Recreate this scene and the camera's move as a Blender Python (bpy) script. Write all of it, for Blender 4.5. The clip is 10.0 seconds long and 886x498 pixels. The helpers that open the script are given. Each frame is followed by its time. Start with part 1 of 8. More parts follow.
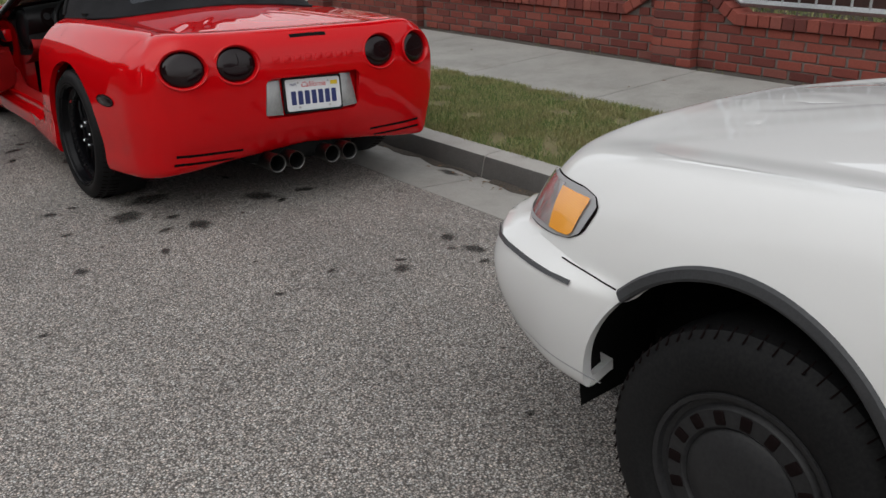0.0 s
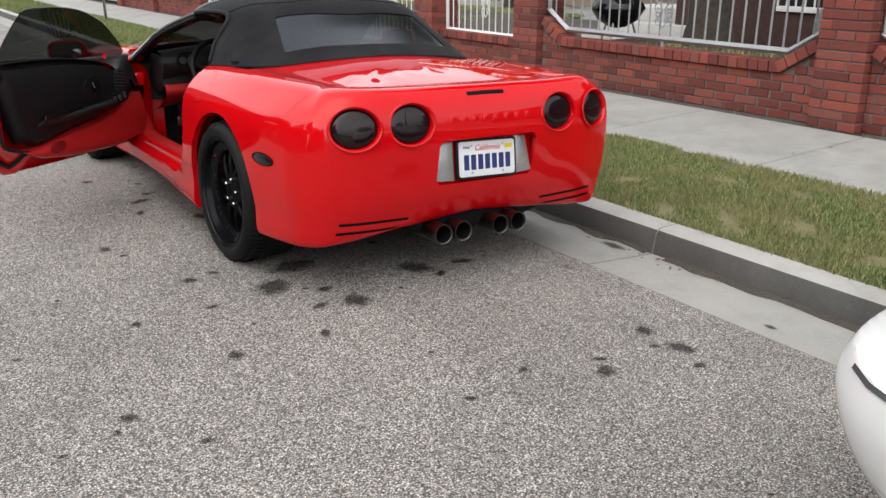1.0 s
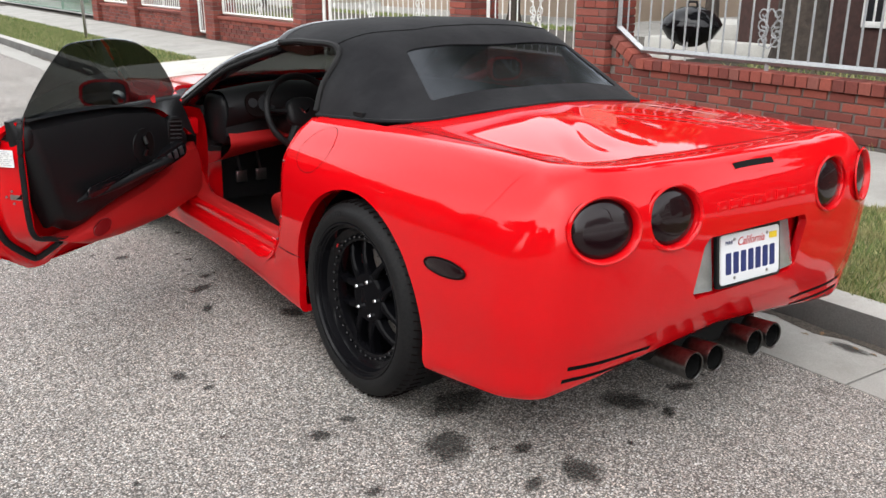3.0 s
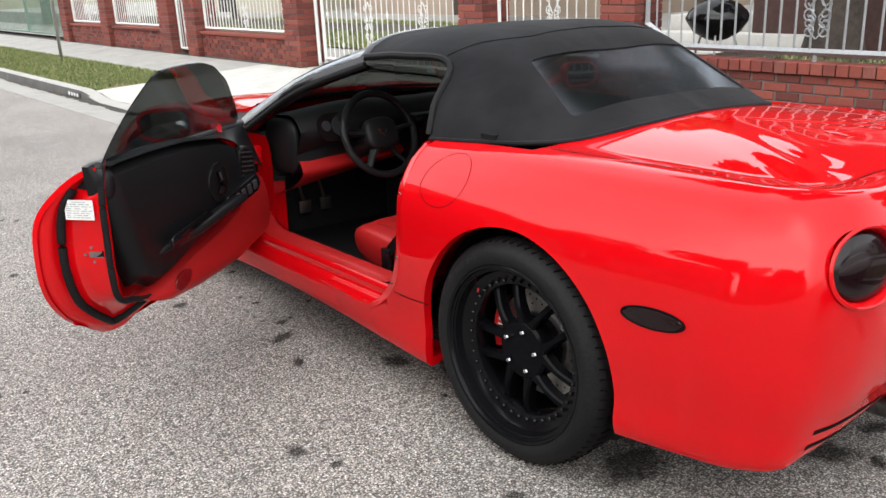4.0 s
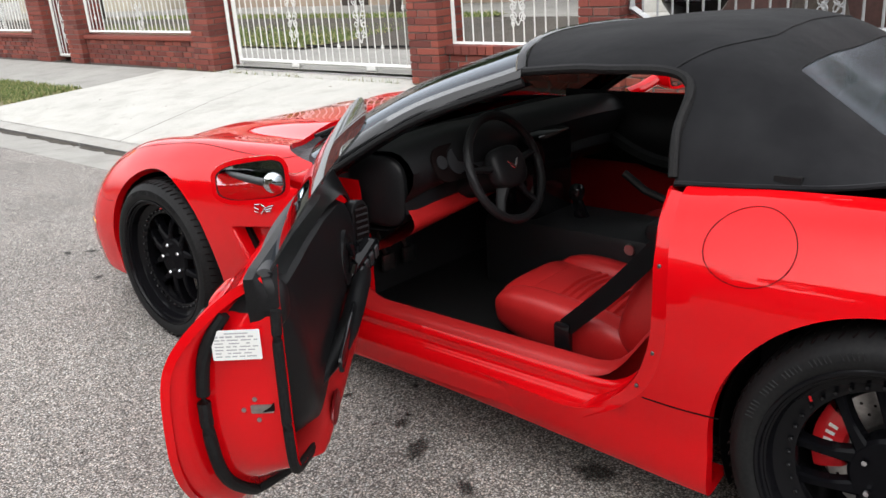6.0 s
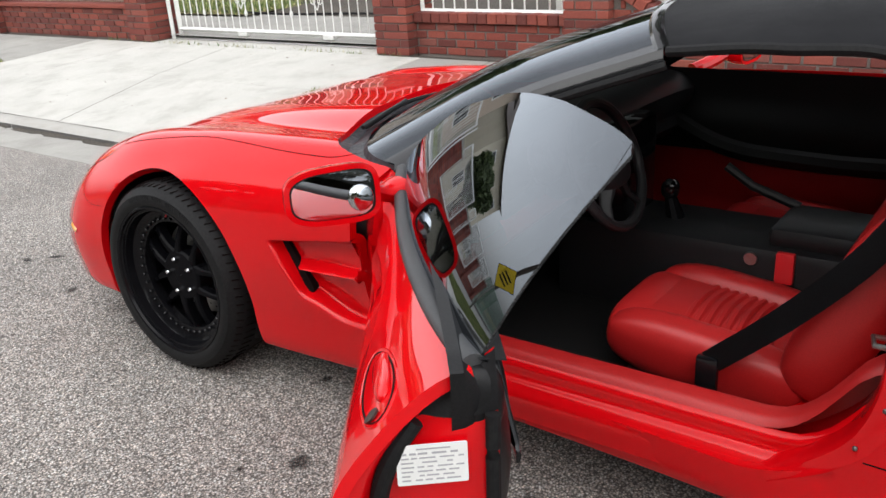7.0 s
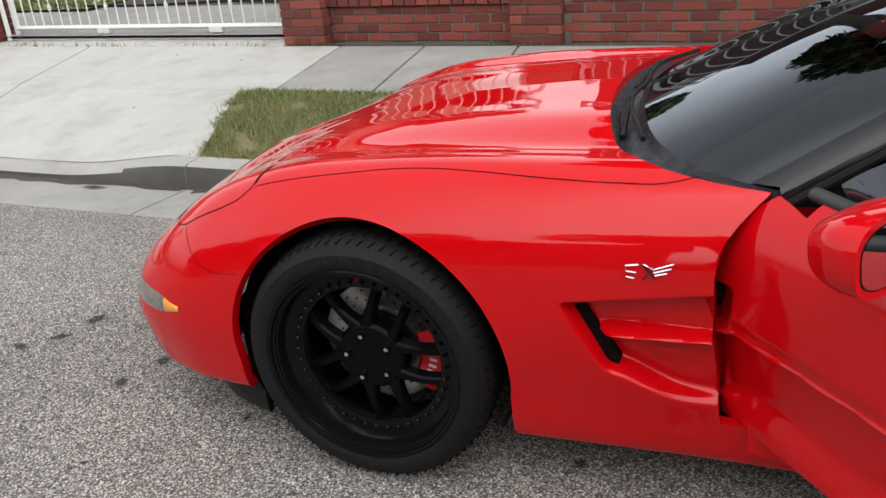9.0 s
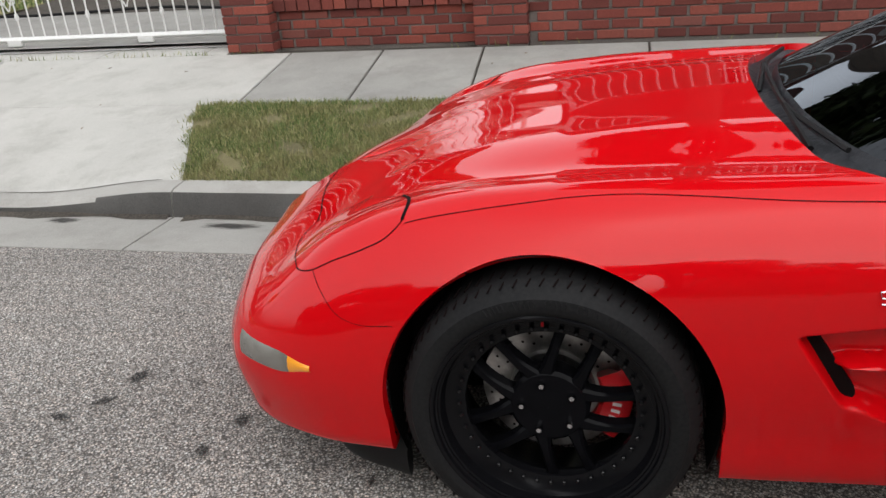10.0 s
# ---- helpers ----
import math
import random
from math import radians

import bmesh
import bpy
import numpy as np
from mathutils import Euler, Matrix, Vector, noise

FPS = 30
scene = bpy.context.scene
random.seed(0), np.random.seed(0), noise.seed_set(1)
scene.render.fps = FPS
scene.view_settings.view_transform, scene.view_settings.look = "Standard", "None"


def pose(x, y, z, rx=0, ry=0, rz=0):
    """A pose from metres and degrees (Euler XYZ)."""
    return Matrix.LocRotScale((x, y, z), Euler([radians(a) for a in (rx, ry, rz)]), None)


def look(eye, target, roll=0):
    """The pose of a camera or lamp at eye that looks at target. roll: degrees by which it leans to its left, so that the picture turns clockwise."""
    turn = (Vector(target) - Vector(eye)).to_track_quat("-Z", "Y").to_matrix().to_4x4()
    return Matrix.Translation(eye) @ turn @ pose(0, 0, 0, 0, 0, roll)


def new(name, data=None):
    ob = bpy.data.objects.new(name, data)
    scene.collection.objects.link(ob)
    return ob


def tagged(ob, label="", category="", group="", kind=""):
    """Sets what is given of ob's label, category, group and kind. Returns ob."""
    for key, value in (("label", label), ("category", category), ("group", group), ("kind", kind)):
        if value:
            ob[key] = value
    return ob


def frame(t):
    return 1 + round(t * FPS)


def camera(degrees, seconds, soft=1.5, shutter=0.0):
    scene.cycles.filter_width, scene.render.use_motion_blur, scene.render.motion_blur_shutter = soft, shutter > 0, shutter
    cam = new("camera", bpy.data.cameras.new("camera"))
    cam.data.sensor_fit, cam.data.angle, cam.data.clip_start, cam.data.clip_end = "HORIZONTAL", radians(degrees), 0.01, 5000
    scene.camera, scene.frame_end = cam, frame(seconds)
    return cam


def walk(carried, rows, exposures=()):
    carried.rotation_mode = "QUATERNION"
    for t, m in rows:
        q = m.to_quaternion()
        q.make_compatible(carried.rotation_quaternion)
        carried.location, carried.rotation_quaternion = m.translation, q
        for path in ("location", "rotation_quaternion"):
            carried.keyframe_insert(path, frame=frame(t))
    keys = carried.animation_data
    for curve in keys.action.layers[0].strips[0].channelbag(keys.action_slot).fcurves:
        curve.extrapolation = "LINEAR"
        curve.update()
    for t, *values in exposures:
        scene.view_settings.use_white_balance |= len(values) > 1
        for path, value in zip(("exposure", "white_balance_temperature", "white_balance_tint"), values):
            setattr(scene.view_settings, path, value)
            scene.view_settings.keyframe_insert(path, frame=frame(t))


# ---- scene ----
cam = camera(55.0, 10.0)
PATH = [
    (0, (-2.156, -4.507, 1.381), (-0.985, -3.066, 0.638), -1.0),
    (0.5, (-2.247, -4.117, 1.383), (-1.135, -2.602, 0.699), 0.1),
    (1, (-2.256, -3.767, 1.38), (-1.175, -2.214, 0.73), 0.1),
    (1.5, (-2.217, -3.402, 1.391), (-1.139, -1.834, 0.776), 1.3),
    (2, (-2.233, -3.028, 1.402), (-1.145, -1.466, 0.791), -0.3),
    (2.5, (-2.224, -2.654, 1.373), (-1.097, -1.123, 0.749), -0.2),
    (2.7, (-2.224, -2.494, 1.381), (-1.085, -0.973, 0.756), 0.5),
    (3.8, (-2.407, -1.74, 1.38), (-1.218, -0.262, 0.745), -2.6),
    (4, (-2.426, -1.601, 1.377), (-1.226, -0.127, 0.756), -2.5),
    (4.5, (-2.494, -1.261, 1.388), (-1.259, 0.187, 0.773), -2.6),
    (5, (-2.59, -0.947, 1.409), (-1.311, 0.458, 0.784), -4.2),
    (5.2, (-2.595, -0.818, 1.407), (-1.295, 0.571, 0.791), -5.0),
    (6.3, (-2.506, -0.14, 1.424), (-1.064, 1.06, 0.732), -4.5),
    (6.5, (-2.501, -0.008, 1.412), (-1.036, 1.153, 0.702), -5.0),
    (7, (-2.433, 0.356, 1.42), (-0.949, 1.469, 0.673), -4.0),
    (7.5, (-2.426, 0.746, 1.394), (-0.878, 1.733, 0.602), -2.0),
    (8, (-2.505, 1.076, 1.417), (-0.914, 1.971, 0.6), -2.8),
    (8.5, (-2.45, 1.399, 1.429), (-0.845, 2.272, 0.615), -4.6),
    (9, (-2.458, 1.754, 1.42), (-0.775, 2.463, 0.604), -4.8),
    (9.5, (-2.486, 2.094, 1.426), (-0.775, 2.7, 0.586), -5.6),
    (10, (-2.406, 2.456, 1.452), (-0.649, 2.916, 0.613), -5.0),
]
walk(cam, [(t, look(eye, target, roll)) for t, eye, target, roll in PATH], exposures=((0.0, -0.55), (0.5, -0.1), (1.0, 0.3), (1.5, 0.5), (2.0, 0.5), (2.5, 0.57), (4.0, 0.67), (4.5, 0.52), (5.0, 0.47), (6.5, 0.53), (7.0, 0.46), (7.5, 0.36), (8.0, 0.31), (9.0, 0.12), (10.0, 0.0)))

# ---- world and light ----
world = bpy.data.worlds.new("overcast_sky")
scene.world = world
world.use_nodes = True
_n = world.node_tree.nodes
_n.clear()
_sky = _n.new("ShaderNodeTexSky")
_sky.sky_type, _sky.sun_disc = "NISHITA", False
_sky.sun_elevation, _sky.sun_rotation = radians(55), radians(250)
_sky.air_density, _sky.dust_density = 1.0, 4.0
_hsv = _n.new("ShaderNodeHueSaturation")
_hsv.inputs["Saturation"].default_value = 0.14
_hsv.inputs["Value"].default_value = 2.45
_bg = _n.new("ShaderNodeBackground")
_bg.inputs["Strength"].default_value = 0.15
_out = _n.new("ShaderNodeOutputWorld")
world.node_tree.links.new(_sky.outputs["Color"], _hsv.inputs["Color"])
_even = _n.new("ShaderNodeVectorMath")  # the overcast evens out the glow round the sun
_even.operation = "MINIMUM"
_even.inputs[1].default_value = (19.0, 19.0, 19.0)
_tc = _n.new("ShaderNodeTexCoord")
_cl = _n.new("ShaderNodeTexNoise")  # soft cloud cover over the whole sky
_cl.inputs["Scale"].default_value, _cl.inputs["Detail"].default_value = 2.2, 4.0
_cr = _n.new("ShaderNodeMapRange")
_cr.inputs["From Min"].default_value, _cr.inputs["From Max"].default_value = 0.3, 0.7
_cr.inputs["To Min"].default_value, _cr.inputs["To Max"].default_value = 0.84, 1.16
_cm = _n.new("ShaderNodeVectorMath")
_cm.operation = "SCALE"
world.node_tree.links.new(_tc.outputs["Generated"], _cl.inputs["Vector"])
world.node_tree.links.new(_cl.outputs["Fac"], _cr.inputs["Value"])
world.node_tree.links.new(_cr.outputs["Result"], _cm.inputs["Scale"])
world.node_tree.links.new(_hsv.outputs["Color"], _even.inputs[0])
world.node_tree.links.new(_even.outputs["Vector"], _cm.inputs[0])
world.node_tree.links.new(_cm.outputs["Vector"], _bg.inputs["Color"])
world.node_tree.links.new(_bg.outputs["Background"], _out.inputs["Surface"])
_sun = bpy.data.lights.new("sun", "SUN")
_sun.energy, _sun.angle, _sun.color = 0.3, radians(150), (1.0, 0.97, 0.92)
sun = new("sun", _sun)
sun.matrix_world = look((-6, -3, 12), (0, 0, 0))
scene.view_settings.exposure = 0.0

# ---- materials ----
def mat(name, color, rough=0.5, metal=0.0, coat=0.0, coat_rough=0.03, spec=0.5):
    m = bpy.data.materials.new(name)
    m.use_nodes = True
    b = m.node_tree.nodes["Principled BSDF"]
    b.inputs["Base Color"].default_value = (*color, 1)
    b.inputs["Roughness"].default_value = rough
    b.inputs["Metallic"].default_value = metal
    b.inputs["Coat Weight"].default_value = coat
    b.inputs["Coat Roughness"].default_value = coat_rough
    b.inputs["Specular IOR Level"].default_value = spec
    return m


def node(m, kind, **inputs):
    n = m.node_tree.nodes.new(kind)
    for k, v in inputs.items():
        n.inputs[k].default_value = v
    return n


def link(m, a, b):
    m.node_tree.links.new(a, b)


def bsdf(m):
    return m.node_tree.nodes["Principled BSDF"]


def coords(m, world_space=False):
    if world_space:
        return node(m, "ShaderNodeNewGeometry").outputs["Position"]
    return node(m, "ShaderNodeTexCoord").outputs["Object"]


def noise_tex(m, co, scale, detail=4.0, rough=0.55):
    n = node(m, "ShaderNodeTexNoise", Scale=scale, Detail=detail, Roughness=rough)
    link(m, co, n.inputs["Vector"])
    return n.outputs["Fac"]


def ramp(m, fac, stops):
    n = node(m, "ShaderNodeValToRGB")
    e = n.color_ramp.elements
    while len(e) < len(stops):
        e.new(0.5)
    for i, (p, c) in enumerate(stops):
        e[i].position = p
        e[i].color = (*c, 1) if len(c) == 3 else c
    link(m, fac, n.inputs["Fac"])
    return n.outputs["Color"]


def mix(m, fac, a, b, mode="MIX"):
    n = m.node_tree.nodes.new("ShaderNodeMix")
    n.data_type, n.blend_type = "RGBA", mode
    for sock, v in ((n.inputs[0], fac), (n.inputs[6], a), (n.inputs[7], b)):
        if isinstance(v, (int, float)):
            sock.default_value = v
        elif isinstance(v, tuple):
            sock.default_value = (*v, 1)
        else:
            link(m, v, sock)
    return n.outputs[2]


def bump(m, height, strength=0.3, dist=0.01, after=None):
    n = node(m, "ShaderNodeBump", Strength=strength, Distance=dist)
    link(m, height, n.inputs["Height"])
    if after is not None:
        link(m, after, n.inputs["Normal"])
    link(m, n.outputs["Normal"], bsdf(m).inputs["Normal"])
    return n.outputs["Normal"]


def grained(name, a, b, scale, rough=0.6, bumps=0.2, dist=0.002, metal=0.0, big=1.5, wide=0.25, coat=0.0, spec=0.5):
    """Two-scale variation: fine grain of a and b, and a wide stain."""
    m = mat(name, a, rough, metal, coat, 0.03, spec)
    co = coords(m)
    fine = noise_tex(m, co, scale, 5)
    col = ramp(m, fine, ((0.35, a), (0.65, b)))
    large = noise_tex(m, co, big, 3)
    col = mix(m, wide, col, ramp(m, large, ((0.35, tuple(c * 0.6 for c in a)), (0.65, tuple(min(1, c * 1.25) for c in b)))))
    link(m, col, bsdf(m).inputs["Base Color"])
    bump(m, fine, bumps, dist)
    return m


def paint(name, color, dirt):
    m = mat(name, color, 0.5, 0.0, 1.0, 0.025, 0.0)
    bsdf(m).inputs["Coat IOR"].default_value = 1.40
    co = coords(m)
    col = mix(m, ramp(m, noise_tex(m, co, 3.0, 6), ((0.45, (0, 0, 0)), (0.8, (0.25, 0.25, 0.25)))), color, dirt)
    link(m, col, bsdf(m).inputs["Base Color"])
    rg = ramp(m, noise_tex(m, co, 40.0, 5), ((0.4, (0.018, 0.018, 0.018)), (0.8, (0.045, 0.045, 0.045))))
    link(m, rg, bsdf(m).inputs["Coat Roughness"])
    return m


RED = paint("red_paint", (0.56, 0.0020, 0.0050), (0.50, 0.003, 0.006))
WHITE = paint("white_paint", (0.704, 0.704, 0.695), (0.651, 0.651, 0.634))
RED_TRIM = grained("red_leather", (0.350, 0.009, 0.010), (0.430, 0.014, 0.014), 300, 0.42, 0.25, 0.001)
BLACK_TRIM = grained("black_trim", (0.0055, 0.0055, 0.006), (0.010, 0.010, 0.011), 250, 0.42, 0.25, 0.001, spec=0.2)
CARPET = grained("black_carpet", (0.008, 0.008, 0.009), (0.02, 0.02, 0.02), 500, 0.95, 0.5, 0.003, spec=0.05)
RUBBER = grained("tyre_rubber", (0.006, 0.006, 0.007), (0.013, 0.013, 0.013), 120, 0.6, 0.2, 0.001, spec=0.15)
COWL_BLACK = grained("cowl_black", (0.010, 0.011, 0.014), (0.032, 0.034, 0.040), 26, 0.42, 0.8, 0.008, spec=0.35)
GAP = mat("panel_gap", (0.006, 0.003, 0.003), 0.9, spec=0.1)
DARK = mat("underbody_black", (0.006, 0.006, 0.006), 0.85, spec=0.1)
BLACK_GLOSS = mat("black_gloss", (0.006, 0.006, 0.007), 0.3, 0.0, 0.7, 0.06, 0.0)
RIM_LIP = mat("black_rim_lip", (0.005, 0.005, 0.006), 0.4, 0.0, 0.3, 0.16, 0.0)
RIM_BLACK = mat("satin_black_alloy", (0.004, 0.004, 0.005), 0.45, 0.0, 0.12, 0.12, 0.0)
PILLAR_BLACK = mat("pillar_black", (0.005, 0.005, 0.006), 0.25, 0.0, 0.75, 0.04, 0.1)
HUB_BLACK = grained("hub_cap_black", (0.012, 0.012, 0.013), (0.022, 0.022, 0.023), 90, 0.5, 0.2, 0.001, spec=0.3)
CHROME = mat("chrome", (0.55, 0.55, 0.57), 0.08, 1.0)
STEEL = grained("brushed_steel", (0.32, 0.31, 0.30), (0.46, 0.45, 0.44), 90, 0.33, 0.1, 0.0005, metal=1.0)
SOOT_STEEL = grained("sooty_steel", (0.09, 0.085, 0.08), (0.17, 0.165, 0.16), 60, 0.3, 0.1, 0.0005, metal=1.0)
CALIPER = mat("red_caliper", (0.60, 0.015, 0.02), 0.35, 0, 0.5)
SMOKE = mat("smoked_lens", (0.008, 0.002, 0.003), 0.25, 0.0, 0.6, 0.02, 0.1)


def fluted(name, a, b, scale, metal):
    """Moulded lamp plastic: fine flutes under a clear gloss."""
    m = mat(name, a, 0.22, metal, 1.0, 0.02)
    co = coords(m)
    w = node(m, "ShaderNodeTexWave", Scale=scale, Distortion=0.6)
    w.bands_direction = "Z"
    link(m, co, w.inputs["Vector"])
    big = noise_tex(m, co, 14, 3)
    col = mix(m, 0.5, ramp(m, w.outputs["Fac"], ((0.2, a), (0.8, b))), ramp(m, big, ((0.35, a), (0.62, b))))
    link(m, col, bsdf(m).inputs["Base Color"])
    bump(m, w.outputs["Fac"], 0.12, 0.002)
    return m


LENS = fluted("clear_lens", (0.26, 0.26, 0.255), (0.42, 0.42, 0.415), 140, 0.5)
AMBER = fluted("amber_lens", (0.84, 0.31, 0.012), (0.92, 0.38, 0.025), 70, 0.0)
CORNER_LENS = fluted("corner_lens", (0.13, 0.12, 0.105), (0.25, 0.235, 0.21), 140, 0.3)
MIRROR = mat("mirror_glass", (0.58, 0.60, 0.62), 0.01, 1.0)
PLATE = mat("plate_white", (0.663, 0.671, 0.680), 0.35)
INK = mat("plate_blue", (0.015, 0.025, 0.12), 0.4)
INK_RED = mat("plate_red", (0.55, 0.03, 0.03), 0.4)
YELLOW = mat("sticker_yellow", (0.680, 0.480, 0.016), 0.4)
PAPER = mat("paper_label", (0.720, 0.720, 0.702), 0.5)
GREY_PRINT = mat("grey_print", (0.35, 0.35, 0.36), 0.6)
GREY_PLASTIC = grained("grey_rubber", (0.026, 0.027, 0.029), (0.038, 0.039, 0.042), 200, 0.55, 0.2, 0.001)

CABIN_BLACK = grained("cabin_black", (0.007, 0.007, 0.008), (0.013, 0.013, 0.014), 250, 0.45, 0.25, 0.001, spec=0.25)
SWITCH_GREY = mat("switch_grey", (0.032, 0.033, 0.036), 0.35)
GLASS = mat("tinted_glass", (0.02, 0.02, 0.022), 0.01)


def glass(name, tint, alpha, haze=0.01):
    """A thin tinted pane: clear in part, with a real gloss on top."""
    m = bpy.data.materials.new(name)
    m.use_nodes = True
    t = m.node_tree
    t.nodes.clear()
    o = t.nodes.new("ShaderNodeOutputMaterial")
    tr = t.nodes.new("ShaderNodeBsdfTransparent")
    tr.inputs["Color"].default_value = (*tint, 1)
    gl = t.nodes.new("ShaderNodeBsdfGlossy")
    gl.inputs["Roughness"].default_value = haze
    gl.inputs["Color"].default_value = (0.86, 0.92, 1.0, 1)
    lw = t.nodes.new("ShaderNodeLayerWeight")
    lw.inputs["Blend"].default_value = 0.5
    p5 = t.nodes.new("ShaderNodeMath")
    p5.operation = "POWER"
    p5.inputs[1].default_value = 4.0
    t.links.new(lw.outputs["Facing"], p5.inputs[0])
    fr = t.nodes.new("ShaderNodeMath")
    fr.operation = "MULTIPLY_ADD"
    fr.inputs[1].default_value = 0.9 - alpha
    fr.inputs[2].default_value = alpha
    t.links.new(p5.outputs[0], fr.inputs[0])
    mx = t.nodes.new("ShaderNodeMixShader")
    t.links.new(fr.outputs[0], mx.inputs[0])
    t.links.new(tr.outputs[0], mx.inputs[1])
    t.links.new(gl.outputs[0], mx.inputs[2])
    t.links.new(mx.outputs[0], o.inputs["Surface"])
    return m


GLASS_DOOR = glass("door_glass", (0.085, 0.09, 0.085), 0.092)
GLASS_SCREEN = glass("windscreen_glass", (0.08, 0.085, 0.08), 0.055)
GLASS_REAR = glass("rear_window_plastic", (0.05, 0.05, 0.05), 0.055, 0.22)


def fabric():
    m = mat("black_canvas", (0.010, 0.010, 0.011), 0.9, spec=0.08)
    co = coords(m)
    w = noise_tex(m, co, 700, 2)
    big = noise_tex(m, co, 5, 5)
    link(m, ramp(m, big, ((0.35, (0.0090, 0.0092, 0.0105)), (0.7, (0.0175, 0.0178, 0.0195)))), bsdf(m).inputs["Base Color"])
    n1 = bump(m, noise_tex(m, co, 7, 3), 0.25, 0.02)
    bump(m, w, 0.35, 0.001, n1)
    bsdf(m).inputs["Sheen Weight"].default_value = 0.05
    return m


CANVAS = fabric()


def asphalt():
    m = mat("asphalt", (0.05, 0.05, 0.05), 0.85)
    co = coords(m, True)
    v = node(m, "ShaderNodeTexVoronoi", Scale=165.0)
    link(m, co, v.inputs["Vector"])
    v2 = node(m, "ShaderNodeTexVoronoi", Scale=340.0)
    link(m, co, v2.inputs["Vector"])
    sep = node(m, "ShaderNodeSeparateColor")
    link(m, v.outputs["Color"], sep.inputs["Color"])
    stone = ramp(m, sep.outputs[0], ((0.0, (0.090, 0.085, 0.082)), (0.35, (0.199, 0.187, 0.176)), (0.7, (0.325, 0.307, 0.289)), (0.88, (0.523, 0.497, 0.470)), (1.0, (0.767, 0.741, 0.704))))
    tint = ramp(m, sep.outputs[2], ((0.0, (1.10, 0.96, 0.88)), (0.5, (1, 1, 1)), (1.0, (0.90, 1.0, 1.08))))
    stone = mix(m, 0.8, stone, tint, "MULTIPLY")
    sep2 = node(m, "ShaderNodeSeparateColor")
    link(m, v2.outputs["Color"], sep2.inputs["Color"])
    small = ramp(m, sep2.outputs[1], ((0.0, (0.063, 0.061, 0.056)), (0.6, (0.271, 0.257, 0.244)), (1.0, (0.704, 0.677, 0.640))))
    col = mix(m, 0.38, stone, small)
    gap = ramp(m, v.outputs["Distance"], ((0.34, (1, 1, 1)), (0.68, (0.23, 0.225, 0.22))))
    col = mix(m, 1.0, col, gap, "MULTIPLY")
    wide = ramp(m, noise_tex(m, co, 0.8, 6, 0.6), ((0.3, (0.97, 0.95, 0.93)), (0.7, (1.42, 1.385, 1.345))))
    col = mix(m, 1.0, col, wide, "MULTIPLY")
    spots = ramp(m, noise_tex(m, co, 9.0, 2, 0.4), ((0.70, (1, 1, 1)), (0.76, (0.55, 0.53, 0.52))))
    col = mix(m, 0.6, col, spots, "MULTIPLY")
    link(m, col, bsdf(m).inputs["Base Color"])
    bump(m, v.outputs["Distance"], -0.7, 0.004)
    return m


ASPHALT = asphalt()


def concrete(name, a, b):
    m = mat(name, a, 0.85)
    co = coords(m, True)
    col = ramp(m, noise_tex(m, co, 1.6, 8, 0.65), ((0.3, a), (0.7, b)))
    fine = noise_tex(m, co, 160, 4)
    col = mix(m, 0.35, col, ramp(m, fine, ((0.3, tuple(c * 0.75 for c in a)), (0.7, tuple(c * 1.15 for c in b)))))
    st = ramp(m, noise_tex(m, co, 3.0, 6, 0.7), ((0.48, (1, 1, 1)), (0.70, (0.55, 0.53, 0.50))))
    col = mix(m, 0.42, col, st, "MULTIPLY")
    link(m, col, bsdf(m).inputs["Base Color"])
    bump(m, fine, 0.25, 0.003)
    return m


CONCRETE = concrete("pavement_concrete", (0.225, 0.219, 0.203), (0.345, 0.336, 0.312))
CONCRETE_LIGHT = concrete("driveway_concrete", (0.385, 0.377, 0.350), (0.500, 0.490, 0.458))
CURB_MAT = concrete("curb_concrete", (0.30, 0.292, 0.270), (0.40, 0.388, 0.363))
# darker tone of the curb concrete, for its steep road-side faces
CURB_FACE_MAT = concrete("dark_curb_face_concrete", (0.045, 0.043, 0.041), (0.115, 0.111, 0.104))
GUTTER_MAT = concrete("gutter_concrete", (0.255, 0.247, 0.230), (0.345, 0.337, 0.312))


def oil():
    m = mat("oil_stain", (0.030, 0.027, 0.024), 0.65)
    co = coords(m)
    ln = node(m, "ShaderNodeVectorMath")
    ln.operation = "LENGTH"
    link(m, co, ln.inputs[0])
    n = noise_tex(m, co, 3.0, 5, 0.65)
    s = node(m, "ShaderNodeMath")
    s.operation = "MULTIPLY_ADD"
    s.inputs[1].default_value = 0.9
    link(m, n, s.inputs[0])
    link(m, ln.outputs["Value"], s.inputs[2])
    link(m, ramp(m, s.outputs[0], ((0.72, (0.72, 0.72, 0.72)), (1.12, (0, 0, 0)))), bsdf(m).inputs["Alpha"])
    return m


OIL = oil()
SILT = grained("gutter_silt", (0.030, 0.026, 0.021), (0.085, 0.072, 0.058), 90, 0.95, 0.8, 0.006)
BED_SOIL = grained("bed_soil", (0.030, 0.024, 0.017), (0.065, 0.055, 0.034), 50, 0.95, 0.6, 0.01)
SOIL = grained("lawn_soil", (0.096, 0.085, 0.037), (0.178, 0.155, 0.074), 60, 0.95, 0.6, 0.01, big=2.0, wide=0.5)


